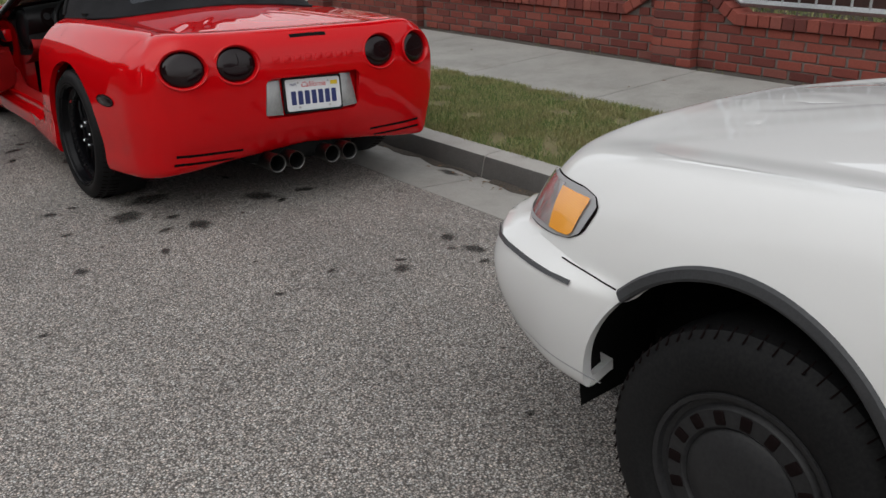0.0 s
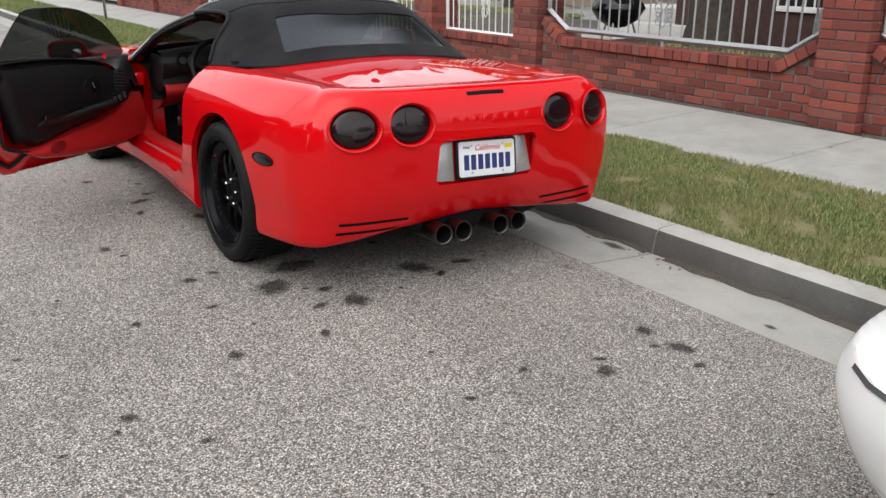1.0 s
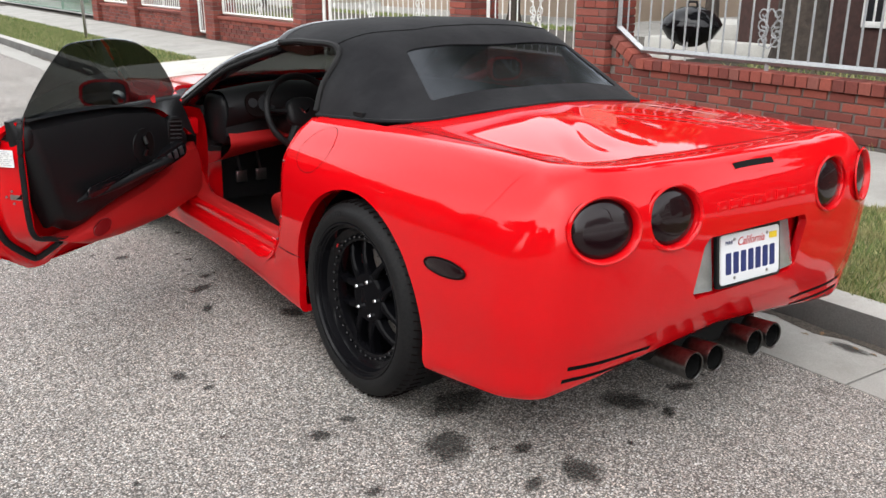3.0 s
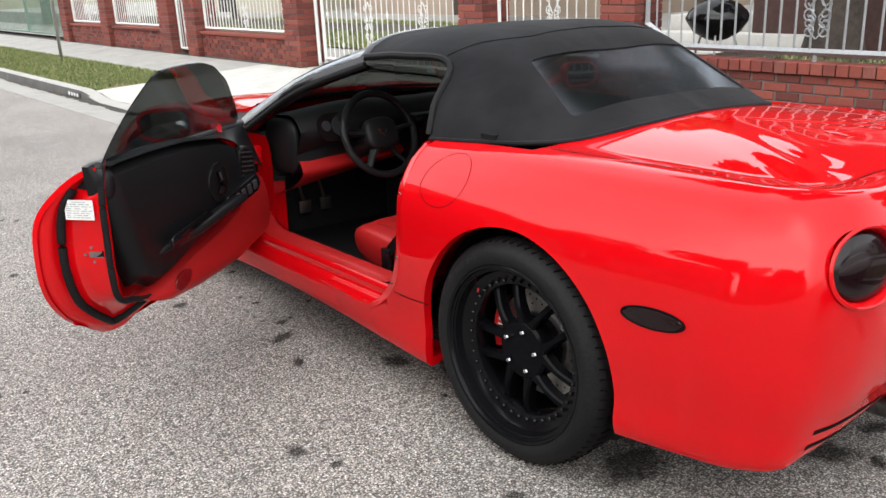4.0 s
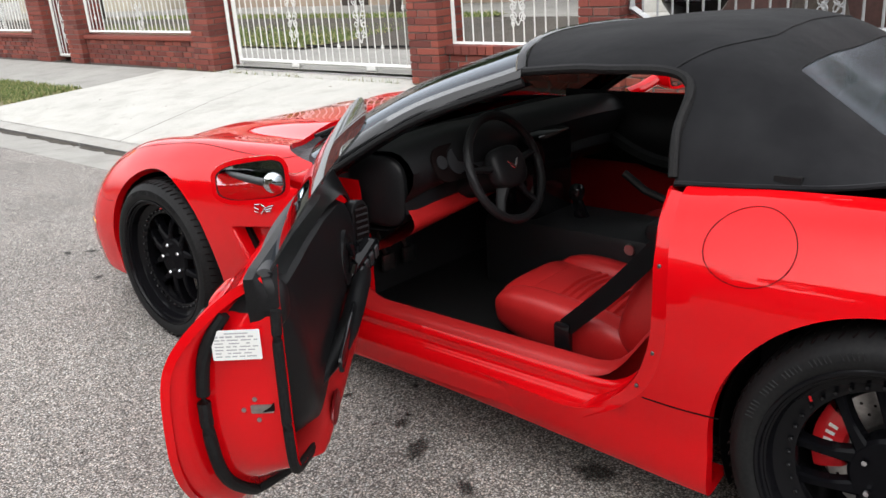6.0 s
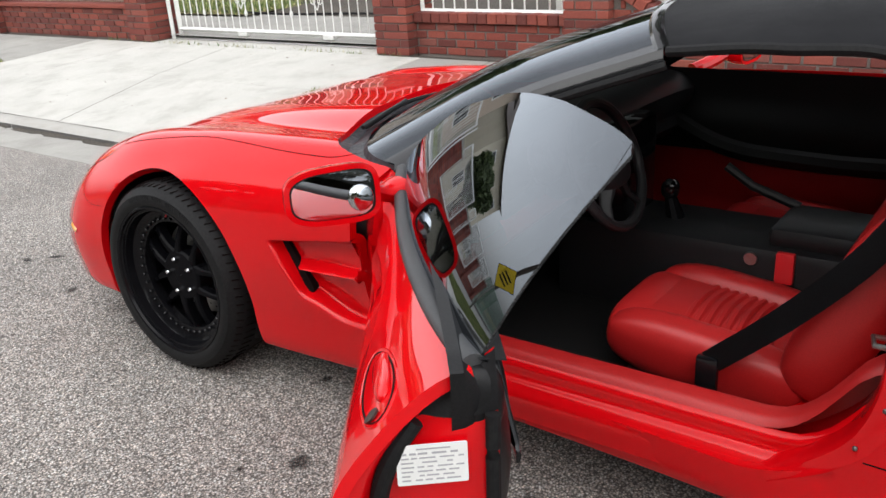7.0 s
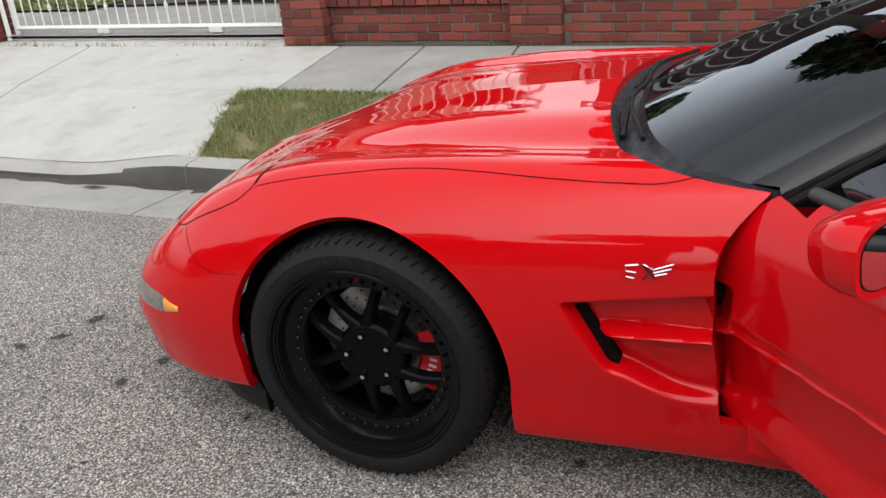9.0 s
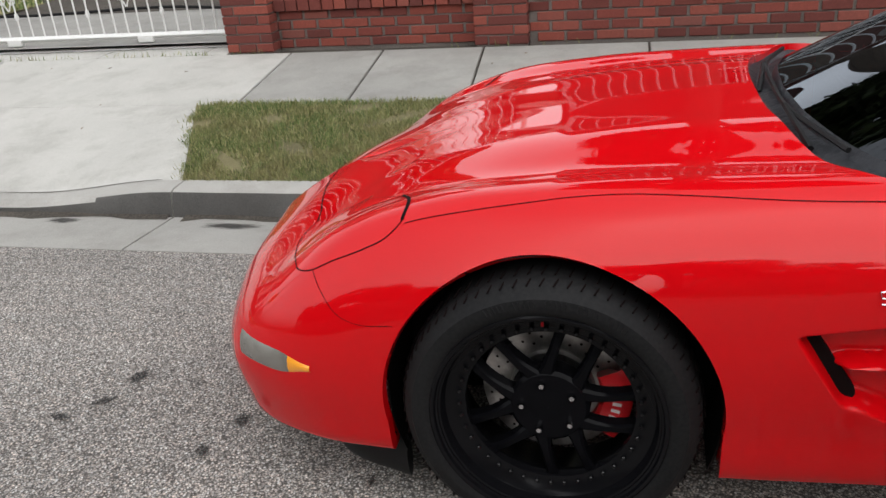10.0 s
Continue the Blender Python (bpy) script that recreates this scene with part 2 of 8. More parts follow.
def brick_mat():
    m = mat("red_brick", (0.30, 0.07, 0.045), 0.85)
    co = coords(m, True)
    rnd = node(m, "ShaderNodeObjectInfo").outputs["Random"]
    isl = node(m, "ShaderNodeNewGeometry").outputs["Random Per Island"]
    add = node(m, "ShaderNodeMath")
    add.operation = "ADD"
    link(m, rnd, add.inputs[0])
    link(m, isl, add.inputs[1])
    fr = node(m, "ShaderNodeMath")
    fr.operation = "FRACT"
    link(m, add.outputs[0], fr.inputs[0])
    base = ramp(m, fr.outputs[0], ((0.0, (0.110, 0.026, 0.020)), (0.45, (0.185, 0.040, 0.028)), (0.8, (0.250, 0.058, 0.038)), (1.0, (0.175, 0.058, 0.045))))
    fine = noise_tex(m, co, 60, 6, 0.7)
    base = mix(m, 0.5, base, ramp(m, fine, ((0.3, (0.55, 0.5, 0.5)), (0.7, (1.15, 1.1, 1.1)))), "MULTIPLY")
    lime = ramp(m, noise_tex(m, co, 4.0, 6, 0.7), ((0.66, (0, 0, 0)), (0.80, (0.5, 0.5, 0.5))))
    base = mix(m, lime, base, (0.42, 0.33, 0.29))
    link(m, base, bsdf(m).inputs["Base Color"])
    bump(m, fine, 0.5, 0.004)
    return m


BRICK = brick_mat()
MORTAR = grained("mortar", (0.090, 0.075, 0.068), (0.165, 0.143, 0.128), 120, 0.95, 0.5, 0.004)
WHITE_IRON = grained("white_painted_iron", (0.612, 0.612, 0.595), (0.680, 0.680, 0.663), 60, 0.4, 0.05, 0.001, wide=0.1)
SILVER_IRON = grained("silver_painted_iron", (0.26, 0.27, 0.28), (0.36, 0.37, 0.38), 60, 0.38, 0.1, 0.001, metal=0.4, wide=0.2)


def grass_mat(name, dryness):
    m = mat(name, (0.09, 0.12, 0.03), 0.75)
    isl = node(m, "ShaderNodeNewGeometry").outputs["Random Per Island"]
    co = coords(m, True)
    a = ramp(m, isl, ((0.0, (0.035, 0.070, 0.014)), (0.45, (0.110, 0.170, 0.040)), (0.75, (0.225, 0.250, 0.085)), (1.0, (0.42, 0.370, 0.19))))
    dry = ramp(m, noise_tex(m, co, 3.4, 4, 0.65), ((0.40, (0, 0, 0)), (0.62, (dryness, dryness, dryness))))
    link(m, mix(m, dry, a, (0.27, 0.215, 0.105)), bsdf(m).inputs["Base Color"])
    return m


GRASS = grass_mat("patchy_grass_blades", 0.5)
GREEN_GRASS = grass_mat("green_grass_blades", 0.1)

# ---- building tools ----
def link_mesh(name, verts, faces, material, parent=None, label="", smooth=True, split=None):
    me = bpy.data.meshes.new(name)
    me.from_pydata([tuple(v) for v in verts], [], [tuple(f) for f in faces])
    me.materials.append(material)
    me.update()
    if smooth:
        me.shade_smooth()
        if split is not None:
            me.set_sharp_from_angle(angle=radians(split))
    ob = new(name, me)
    ob.parent = parent
    if label:
        ob["label"] = label
    return ob


def part(name, bm, material, parent=None, label="", smooth=True, split=35):
    """Links a bmesh as one mesh object under a thing or under a part."""
    me = bpy.data.meshes.new(name)
    bm.to_mesh(me)
    bm.free()
    me.materials.append(material)
    if smooth:
        me.shade_smooth()
        me.set_sharp_from_angle(angle=radians(split))
    ob = new(name, me)
    ob.parent = parent
    if label:
        ob["label"] = label
    return ob


def thing(name, label, category, m=None, group="", kind=""):
    e = new(name)
    e.empty_display_size = 0.1
    if m is not None:
        e.matrix_world = m
    return tagged(e, label, category, group, kind)


def box(bm, lo, hi, bevel=0.0, m=None, seg=2):
    """Adds a bevelled box from corner lo to corner hi."""
    lo, hi = Vector(lo), Vector(hi)
    r = bmesh.ops.create_cube(bm, size=1.0)
    vs = r["verts"]
    for v in vs:
        v.co = Vector((lo[i] + (v.co[i] + 0.5) * (hi[i] - lo[i]) for i in range(3)))
    if bevel > 0:
        es = list({e for v in vs for e in v.link_edges})
        b = bmesh.ops.bevel(bm, geom=es, offset=bevel, segments=seg, affect="EDGES", profile=0.5)
        vs = list({v for f in b["faces"] for v in f.verts} | {v for v in vs if v.is_valid})
    if m is not None:
        for v in vs:
            v.co = m @ v.co
    return vs


def boxed(name, lo, hi, material, parent=None, bevel=0.004, label="", m=None):
    bm = bmesh.new()
    box(bm, lo, hi, bevel, m)
    return part(name, bm, material, parent, label)


def tube(bm, pts, r, sides=8, closed=False, cap=True, flat=1.0):
    """Sweeps a round bar along pts; r is one radius or one per point."""
    pts = [Vector(p) for p in pts]
    n = len(pts)
    rings = []
    up = Vector((0, 0, 1))
    for i, p in enumerate(pts):
        a = pts[(i - 1) % n] if closed or i > 0 else p
        b = pts[(i + 1) % n] if closed or i < n - 1 else p
        d = (b - a).normalized()
        s = d.cross(up)
        if s.length < 0.05:
            s = d.cross(Vector((1, 0, 0)))
        s.normalize()
        u = s.cross(d).normalized()
        rr = r[i] if isinstance(r, (list, tuple)) else r
        rings.append([bm.verts.new(p + rr * (math.cos(t) * s + flat * math.sin(t) * u)) for t in (2 * math.pi * k / sides for k in range(sides))])
    m = n if closed else n - 1
    for i in range(m):
        a, b = rings[i], rings[(i + 1) % n]
        for k in range(sides):
            bm.faces.new((a[k], a[(k + 1) % sides], b[(k + 1) % sides], b[k]))
    if cap and not closed:
        bm.faces.new(rings[0][::-1])
        bm.faces.new(rings[-1])
    return rings


def lathe(bm, prof, sides=48, m=None, a0=0.0, a1=2 * math.pi):
    """Turns profile rows (along axis x, radius) round the x axis."""
    full = abs(a1 - a0 - 2 * math.pi) < 1e-6
    n = sides if full else sides + 1
    rings = []
    for x, r in prof:
        ring = []
        for k in range(n):
            t = a0 + (a1 - a0) * k / sides
            p = Vector((x, r * math.cos(t), r * math.sin(t)))
            ring.append(bm.verts.new(m @ p if m is not None else p))
        rings.append(ring)
    for a, b in zip(rings, rings[1:]):
        for k in range(sides):
            j = (k + 1) % n
            bm.faces.new((a[k], a[j], b[j], b[k]))
    return rings


def disc(bm, x, r, sides=32, m=None):
    vs = [Vector((x, r * math.cos(2 * math.pi * k / sides), r * math.sin(2 * math.pi * k / sides))) for k in range(sides)]
    bm.faces.new([bm.verts.new(m @ v if m is not None else v) for v in vs])


def prism(bm, outline, lo, hi, axis=1, m=None):
    """Extrudes a flat outline of (a, b) pairs between lo and hi along an axis."""
    def at(a, b, c):
        p = [a, b]
        p.insert(axis, c)
        v = Vector(p)
        return bm.verts.new(m @ v if m is not None else v)
    A = [at(a, b, lo) for a, b in outline]
    B = [at(a, b, hi) for a, b in outline]
    n = len(outline)
    for k in range(n):
        bm.faces.new((A[k], A[(k + 1) % n], B[(k + 1) % n], B[k]))
    bm.faces.new(A[::-1])
    bm.faces.new(B)


def pchip(x, y, q):
    """Smooth interpolation without overshoot, columns of y apart."""
    x, y, q = np.asarray(x, float), np.asarray(y, float), np.asarray(q, float)
    if y.ndim == 1:
        return pchip(x, y[:, None], q)[:, 0]
    h = np.diff(x)[:, None]
    d = np.diff(y, axis=0) / h
    m = np.zeros_like(y)
    m[0], m[-1] = d[0], d[-1]
    if len(x) > 2:
        w1, w2 = 2 * h[1:] + h[:-1], h[1:] + 2 * h[:-1]
        with np.errstate(divide="ignore", invalid="ignore"):
            mm = (w1 + w2) / (w1 / d[:-1] + w2 / d[1:])
        m[1:-1] = np.where(d[:-1] * d[1:] > 0, mm, 0.0)
    i = np.clip(np.searchsorted(x, q, side="right") - 1, 0, len(x) - 2)
    t = ((q - x[i]) / h[i, 0])[:, None]
    h = h[i]
    return ((1 + 2 * t) * (1 - t) ** 2 * y[i] + t * (1 - t) ** 2 * h * m[i] + t * t * (3 - 2 * t) * y[i + 1] + t * t * (t - 1) * h * m[i + 1])


def spline(x, y, q):
    """Smooth curve through points with finite-difference tangents, columns of y apart."""
    x, y, q = np.asarray(x, float), np.asarray(y, float), np.asarray(q, float)
    m = np.gradient(y, x, axis=0)
    i = np.clip(np.searchsorted(x, q, side="right") - 1, 0, len(x) - 2)
    h = (x[i + 1] - x[i])[:, None]
    t = ((q - x[i]) / h[:, 0])[:, None]
    return ((1 + 2 * t) * (1 - t) ** 2 * y[i] + t * (1 - t) ** 2 * h * m[i] + t * t * (3 - 2 * t) * y[i + 1] + t * t * (t - 1) * h * m[i + 1])


def along(pts, q, smooth=True):
    """Points at the fractions q of the curve through pts, by chord length."""
    pts = np.asarray(pts, float)
    s = np.concatenate([[0], np.cumsum(np.maximum(1e-6, np.linalg.norm(np.diff(pts, axis=0), axis=1)))])
    return (spline if smooth else pchip)(s / s[-1], pts, q)


def surface(net, nu, nv):
    """A dense grid of points through a control net (stations, rows, 3)."""
    net = np.asarray(net, float)
    rows = np.stack([along(net[:, j], np.linspace(0, 1, nu)) for j in range(net.shape[1])], axis=1)
    return np.stack([along(rows[i], np.linspace(0, 1, nv)) for i in range(nu)], axis=0)


def grid_mesh(bm, pts, mirror=False):
    nu, nv = pts.shape[:2]
    for s in ((1, -1) if mirror else (1,)):
        V = [[bm.verts.new((s * p[0], p[1], p[2])) for p in row] for row in pts]
        for i in range(nu - 1):
            for j in range(nv - 1):
                q = (V[i][j], V[i + 1][j], V[i + 1][j + 1], V[i][j + 1])
                bm.faces.new(q if s > 0 else q[::-1])
    bmesh.ops.remove_doubles(bm, verts=bm.verts, dist=0.0004)
    bmesh.ops.dissolve_degenerate(bm, edges=bm.edges, dist=0.0002)


def carve(bm, inside):
    """Cuts the mesh along inside(co) == 0 and removes the side where it is positive."""
    f = {v: inside(v.co) for v in bm.verts}
    for v in f:
        if abs(f[v]) < 1e-6:
            f[v] = 0.0
    crossing = [e for e in bm.edges if f[e.verts[0]] * f[e.verts[1]] < 0]
    for e in crossing:
        a, b = e.verts
        fa, fb = f[a], f[b]
        t = fa / (fa - fb)
        for _ in range(4):
            fm = inside(a.co.lerp(b.co, t))
            if abs(fm) < 1e-5:
                break
            if fm * fa > 0:
                fa, t = fm, t + (1 - t) * fm / (fm - fb) if fm != fb else t
            else:
                t = t * fa / (fa - fm) if fa != fm else t
        _, v = bmesh.utils.edge_split(e, a, min(0.98, max(0.02, t)))
        f[v] = 0.0
    todo = [q for q in bm.faces if min(f[v] for v in q.verts) < 0 < max(f[v] for v in q.verts)]
    for q in todo:
        cut = [v for v in q.verts if f[v] == 0.0]
        if len(cut) >= 2:
            try:
                bmesh.utils.face_split(q, cut[0], cut[-1])
            except ValueError:
                pass
    gone = [q for q in bm.faces if sum(f[v] for v in q.verts) > 0]
    bmesh.ops.delete(bm, geom=gone, context="FACES")
    bmesh.ops.delete(bm, geom=[v for v in bm.verts if not v.link_faces], context="VERTS")


def thicken(bm, depth):
    """Turns the open edge inwards by depth against the normals, as a panel's flange."""
    bm.normal_update()
    es = [e for e in bm.edges if e.is_boundary]
    nor = {v: v.normal.copy() for e in es for v in e.verts}
    r = bmesh.ops.extrude_edge_only(bm, edges=es)
    old = {}
    for v in r["geom"]:
        if isinstance(v, bmesh.types.BMVert):
            near = [w for e in v.link_edges for w in (e.other_vert(v),) if w in nor]
            if near:
                old[v] = nor[near[0]]
    for v, n in old.items():
        v.co -= n * depth


def blob(bm, centre, half, e1=0.4, e2=0.4, m=None, nu=28, nv=16):
    """A rounded block (superellipsoid); small exponents give squarer shapes."""
    def c(t, e):
        return math.copysign(abs(math.cos(t)) ** e, math.cos(t))

    def s(t, e):
        return math.copysign(abs(math.sin(t)) ** e, math.sin(t))
    rows = []
    for j in range(nv + 1):
        v = -math.pi / 2 + math.pi * j / nv
        row = []
        for i in range(nu):
            u = 2 * math.pi * i / nu
            p = Vector((half[0] * c(v, e1) * c(u, e2), half[1] * c(v, e1) * s(u, e2), half[2] * s(v, e1)))
            p = (m @ p if m is not None else p) + Vector(centre)
            row.append(p)
        rows.append(row)
    V = [[bm.verts.new(p) for p in r] for r in rows[1:-1]]
    lo, hi = bm.verts.new(rows[0][0]), bm.verts.new(rows[-1][0])
    for a, b in zip(V, V[1:]):
        for i in range(nu):
            k = (i + 1) % nu
            bm.faces.new((a[i], a[k], b[k], b[i]))
    for i in range(nu):
        k = (i + 1) % nu
        bm.faces.new((lo, V[0][k], V[0][i]))
        bm.faces.new((hi, V[-1][i], V[-1][k]))


def slab(bm, outline, thick, m=None, bevel=0.0):
    """A flat plate of the given (u, v) outline, its face at +w, set in space by m."""
    n0 = len(bm.verts)
    A = [bm.verts.new((u, v, 0)) for u, v in outline]
    B = [bm.verts.new((u, v, -thick)) for u, v in outline]
    n = len(A)
    top = bm.faces.new(A)
    bm.faces.new(B[::-1])
    for k in range(n):
        bm.faces.new((A[k], B[k], B[(k + 1) % n], A[(k + 1) % n]))
    if bevel > 0:
        bmesh.ops.bevel(bm, geom=list(top.edges), offset=bevel, segments=2, affect="EDGES", profile=0.5)
    bm.verts.ensure_lookup_table()
    if m is not None:
        for v in bm.verts[n0:]:
            v.co = m @ v.co


def ellipse(a, b, n=28, tilt=0.0, u0=0.0, v0=0.0):
    c, s = math.cos(tilt), math.sin(tilt)
    return [(u0 + a * math.cos(t) * c - b * math.sin(t) * s, v0 + a * math.cos(t) * s + b * math.sin(t) * c) for t in (2 * math.pi * k / n for k in range(n))]


def round_rect(a, b, r, n=5, u0=0.0, v0=0.0):
    out = []
    for cx, cy, a0 in ((a - r, b - r, 0), (r - a, b - r, 90), (r - a, r - b, 180), (a - r, r - b, 270)):
        for k in range(n + 1):
            t = radians(a0 + 90 * k / n)
            out.append((u0 + cx + r * math.cos(t), v0 + cy + r * math.sin(t)))
    return out

# ---- street ----
STREET = pose(0, 0, 0, 0, 0, -0.75)  # the street runs a little askew of the parked car
ROAD_EDGE, GUTTER_EDGE, CURB_BACK, WALK_EDGE, WALL_FACE = 0.60, 1.04, 1.22, 2.50, 3.84
DRIVE_S, DRIVE_N = 4.80, 10.20


def road_z(x):
    """Crowned road that falls to the gutter."""
    t = min(1.0, max(0.0, (x + 0.5) / 1.1))
    far = min(1.0, max(0.0, (-6.5 - x) / 2.0))
    return -0.055 * t * t - 0.06 * far * far


def sheet(name, xs, ys, z, material, label, category, kind="structure"):
    """A ground sheet over the grid xs, ys with the height z(x, y)."""
    verts = [(x, y, z(x, y)) for y in ys for x in xs]
    n = len(xs)
    faces = [(j * n + i, j * n + i + 1, (j + 1) * n + i + 1, (j + 1) * n + i) for j in range(len(ys) - 1) for i in range(n - 1)]
    ob = link_mesh(name, verts, faces, material)
    ob.matrix_world = STREET
    return tagged(ob, label, category, kind=kind)


# one ground sheet to the horizon, lying under everything else
sheet("ground", [-400, -60, -12, 0, 12, 60, 400], [-400, -60, 0, 60, 400], lambda x, y: -0.30, SOIL, "bare earth under the street", "ground")
sheet("road", list(np.linspace(-8.5, ROAD_EDGE, 60)), list(np.linspace(-30, 60, 60)), lambda x, y: road_z(x), ASPHALT,
      "weathered grey asphalt road with exposed aggregate", "road")


def drop(y):
    """How far the curb is lowered at the driveway, 0 to 1."""
    a = min(1.0, max(0.0, (y - DRIVE_S) / 0.9))
    b = min(1.0, max(0.0, (DRIVE_N + 0.3 - y) / 0.9))
    t = min(a, b)
    return t * t * (3 - 2 * t)


def curb_z(y):
    return 0.05 - 0.085 * drop(y)


def spread(a, b, step):
    n = max(2, int(round((b - a) / step)) + 1)
    return list(np.linspace(a, b, n))


CURB_YS = spread(-30, DRIVE_S - 0.1, 1.5) + spread(DRIVE_S, DRIVE_S + 1.0, 0.1) + spread(DRIVE_S + 1.5, DRIVE_N - 0.8, 0.6) + spread(DRIVE_N - 0.6, DRIVE_N + 0.4, 0.1) + spread(11.5, 60, 2.0)


def strip(name, y0, y1, section, material, label, category, parent=None, face=None):
    """A long solid whose section(y) gives its outline of (x, z), swept from y0 to y1."""
    ys = [y0] + [y for y in CURB_YS if y0 < y < y1] + [y1]
    bm = bmesh.new()
    rings = [[bm.verts.new((x, y, z)) for x, z in section(y)] for y in ys]
    n = len(rings[0])
    for a, b in zip(rings, rings[1:]):
        for k in range(n):
            bm.faces.new((a[k], a[(k + 1) % n], b[(k + 1) % n], b[k]))
    bm.faces.new(rings[0][::-1])
    bm.faces.new(rings[-1])
    bmesh.ops.recalc_face_normals(bm, faces=bm.faces)
    ob = part(name, bm, material, parent, split=30)
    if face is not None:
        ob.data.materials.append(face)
        # faces turned steeply towards the road get the second, darker material
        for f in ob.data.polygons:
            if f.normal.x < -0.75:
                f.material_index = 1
    if parent is None:
        ob.matrix_world = STREET
        tagged(ob, label, category, kind="structure")
    return ob


def gutter_section(y):
    return ((ROAD_EDGE - 0.004, -0.25), (ROAD_EDGE - 0.004, -0.052), (ROAD_EDGE + 0.01, -0.050), (GUTTER_EDGE + 0.02, -0.082), (GUTTER_EDGE + 0.02, -0.25))


def curb_section(y):
    z = curb_z(y)
    h = z + 0.082
    return ((GUTTER_EDGE - 0.0, -0.24), (GUTTER_EDGE, -0.083), (GUTTER_EDGE + 0.02 * h / 0.13, z - 0.035 * h / 0.13), (GUTTER_EDGE + 0.032, z - 0.009), (GUTTER_EDGE + 0.05, z),
            (CURB_BACK - 0.01, z + 0.004), (CURB_BACK, z - 0.004), (CURB_BACK, -0.24))


def walk_z(x):
    return 0.085 + (x - WALK_EDGE) * 0.037


gutter = thing("gutter", "grey concrete gutter with dirty joints beside the road", "gutter", STREET, kind="structure")
curb = thing("curb", "worn grey concrete curb, lowered at the driveway", "curb", STREET, kind="structure")
JOINTS = (-12.0, -8.4, -4.7, -0.94, 4.76, 7.5, 10.7, 14.4, 18.0, 22.0, 27.0)
for a, b in zip((-30,) + JOINTS, JOINTS + (60,)):
    strip("slab", a + 0.005, b - 0.005, gutter_section, GUTTER_MAT, "", "", gutter)
    strip("curb_stone", a + 0.004, b - 0.004, curb_section, CURB_MAT, "", "", curb, CURB_FACE_MAT)
    bm = bmesh.new()
    rr = random.Random(int(a * 10))
    ys = np.arange(a + 0.02, b - 0.02, 0.11)
    rows = [(bm.verts.new((GUTTER_EDGE - rr.uniform(0.015, 0.075), y, -0.0765)), bm.verts.new((GUTTER_EDGE + 0.003, y, -0.066 + rr.uniform(-0.006, 0.004)))) for y in ys]
    for p, q in zip(rows, rows[1:]):
        bm.faces.new((p[0], p[1], q[1], q[0]))
    if len(rows) > 1 and -5 < a < 12:
        part("gutter_silt", bm, SILT, gutter, "dark silt and grit along the curb foot")
    else:
        bm.free()

mark = boxed("painted_patch", (GUTTER_EDGE - 0.004, 10.42, -0.055), (GUTTER_EDGE + 0.012, 10.98, 0.020), mat("kerb_paint", (0.06, 0.06, 0.062), 0.7), curb, 0.002, "dark painted patch with pale bars")
for k in range(4):
    boxed("painted_bar", (GUTTER_EDGE - 0.006, 10.49 + 0.12 * k, -0.040), (GUTTER_EDGE - 0.003, 10.56 + 0.12 * k, 0.006), PAPER, mark, 0.0)

# verge
FLARE = 0.47  # the driveway widens towards the street
def verge_z(x, y):
    return 0.042 + (x - CURB_BACK) * 0.033


for a, b, lab in ((-30, DRIVE_S - 0.02, "trimmed patchy lawn strip between curb and pavement"), (DRIVE_N + 0.1, 60, "trimmed green lawn strip beyond the driveway")):
    sheet("verge", spread(CURB_BACK - 0.01, WALK_EDGE + 0.02, 0.2), spread(a, b, 0.5), verge_z, SOIL, lab, "lawn")
    for v in bpy.data.objects["verge"].data.vertices if b < 10 else ():
        if abs(v.co.y - b) < 0.01:
            v.co.y += FLARE * (v.co.x - CURB_BACK)


def drive_z(x, y):
    lo, hi = curb_z(y), walk_z(WALK_EDGE)
    t = min(1.0, max(0.0, (x - CURB_BACK) / (WALK_EDGE - CURB_BACK)))
    return lo + (hi - lo) * t


sheet("driveway", spread(CURB_BACK, WALK_EDGE, 0.16), spread(DRIVE_S - 0.02, DRIVE_N + 0.1, 0.12), drive_z, CONCRETE_LIGHT, "pale concrete driveway crossing the pavement", "driveway")
for v in bpy.data.objects["driveway"].data.vertices:
    near = max(0.0, 1 - (v.co.y - DRIVE_S + 0.02) / 2.0)
    v.co.y += FLARE * (v.co.x - CURB_BACK) * near
sheet("pavement_bed", [WALK_EDGE, 9.0], [-30, 60], lambda x, y: walk_z(x) - 0.03, SILT, "dark earth bed under the pavement slabs", "pavement")

# ---- red sports car ----
from mathutils.bvhtree import BVHTree

car = thing("sports_car", "red two-seat convertible with black canvas roof, parked with its door open", "car", pose(-0.02, 0, -0.024, 0, 1.6, 0))
# Stations run from the middle of the tail round the side to the middle of the nose.
OUTLINE = ((0, -0.872), (0.40, -0.868), (0.675, -0.842), (0.796, -0.795), (0.850, -0.70), (0.874, -0.55), (0.892, -0.35), (0.905, 0.0), (0.905, 0.35), (0.890, 0.62),
           (0.862, 1.0), (0.85, 1.4), (0.860, 1.8), (0.878, 2.25), (0.888, 2.65), (0.880, 3.0), (0.848, 3.24), (0.740, 3.442), (0.44, 3.588), (0, 3.65))
BOTTOM_Z = (0.310, 0.278, 0.250, 0.246, 0.240, 0.232, 0.220, 0.195, 0.17, 0.165, 0.155, 0.15, 0.145, 0.15, 0.168, 0.184, 0.182, 0.170, 0.165, 0.165)
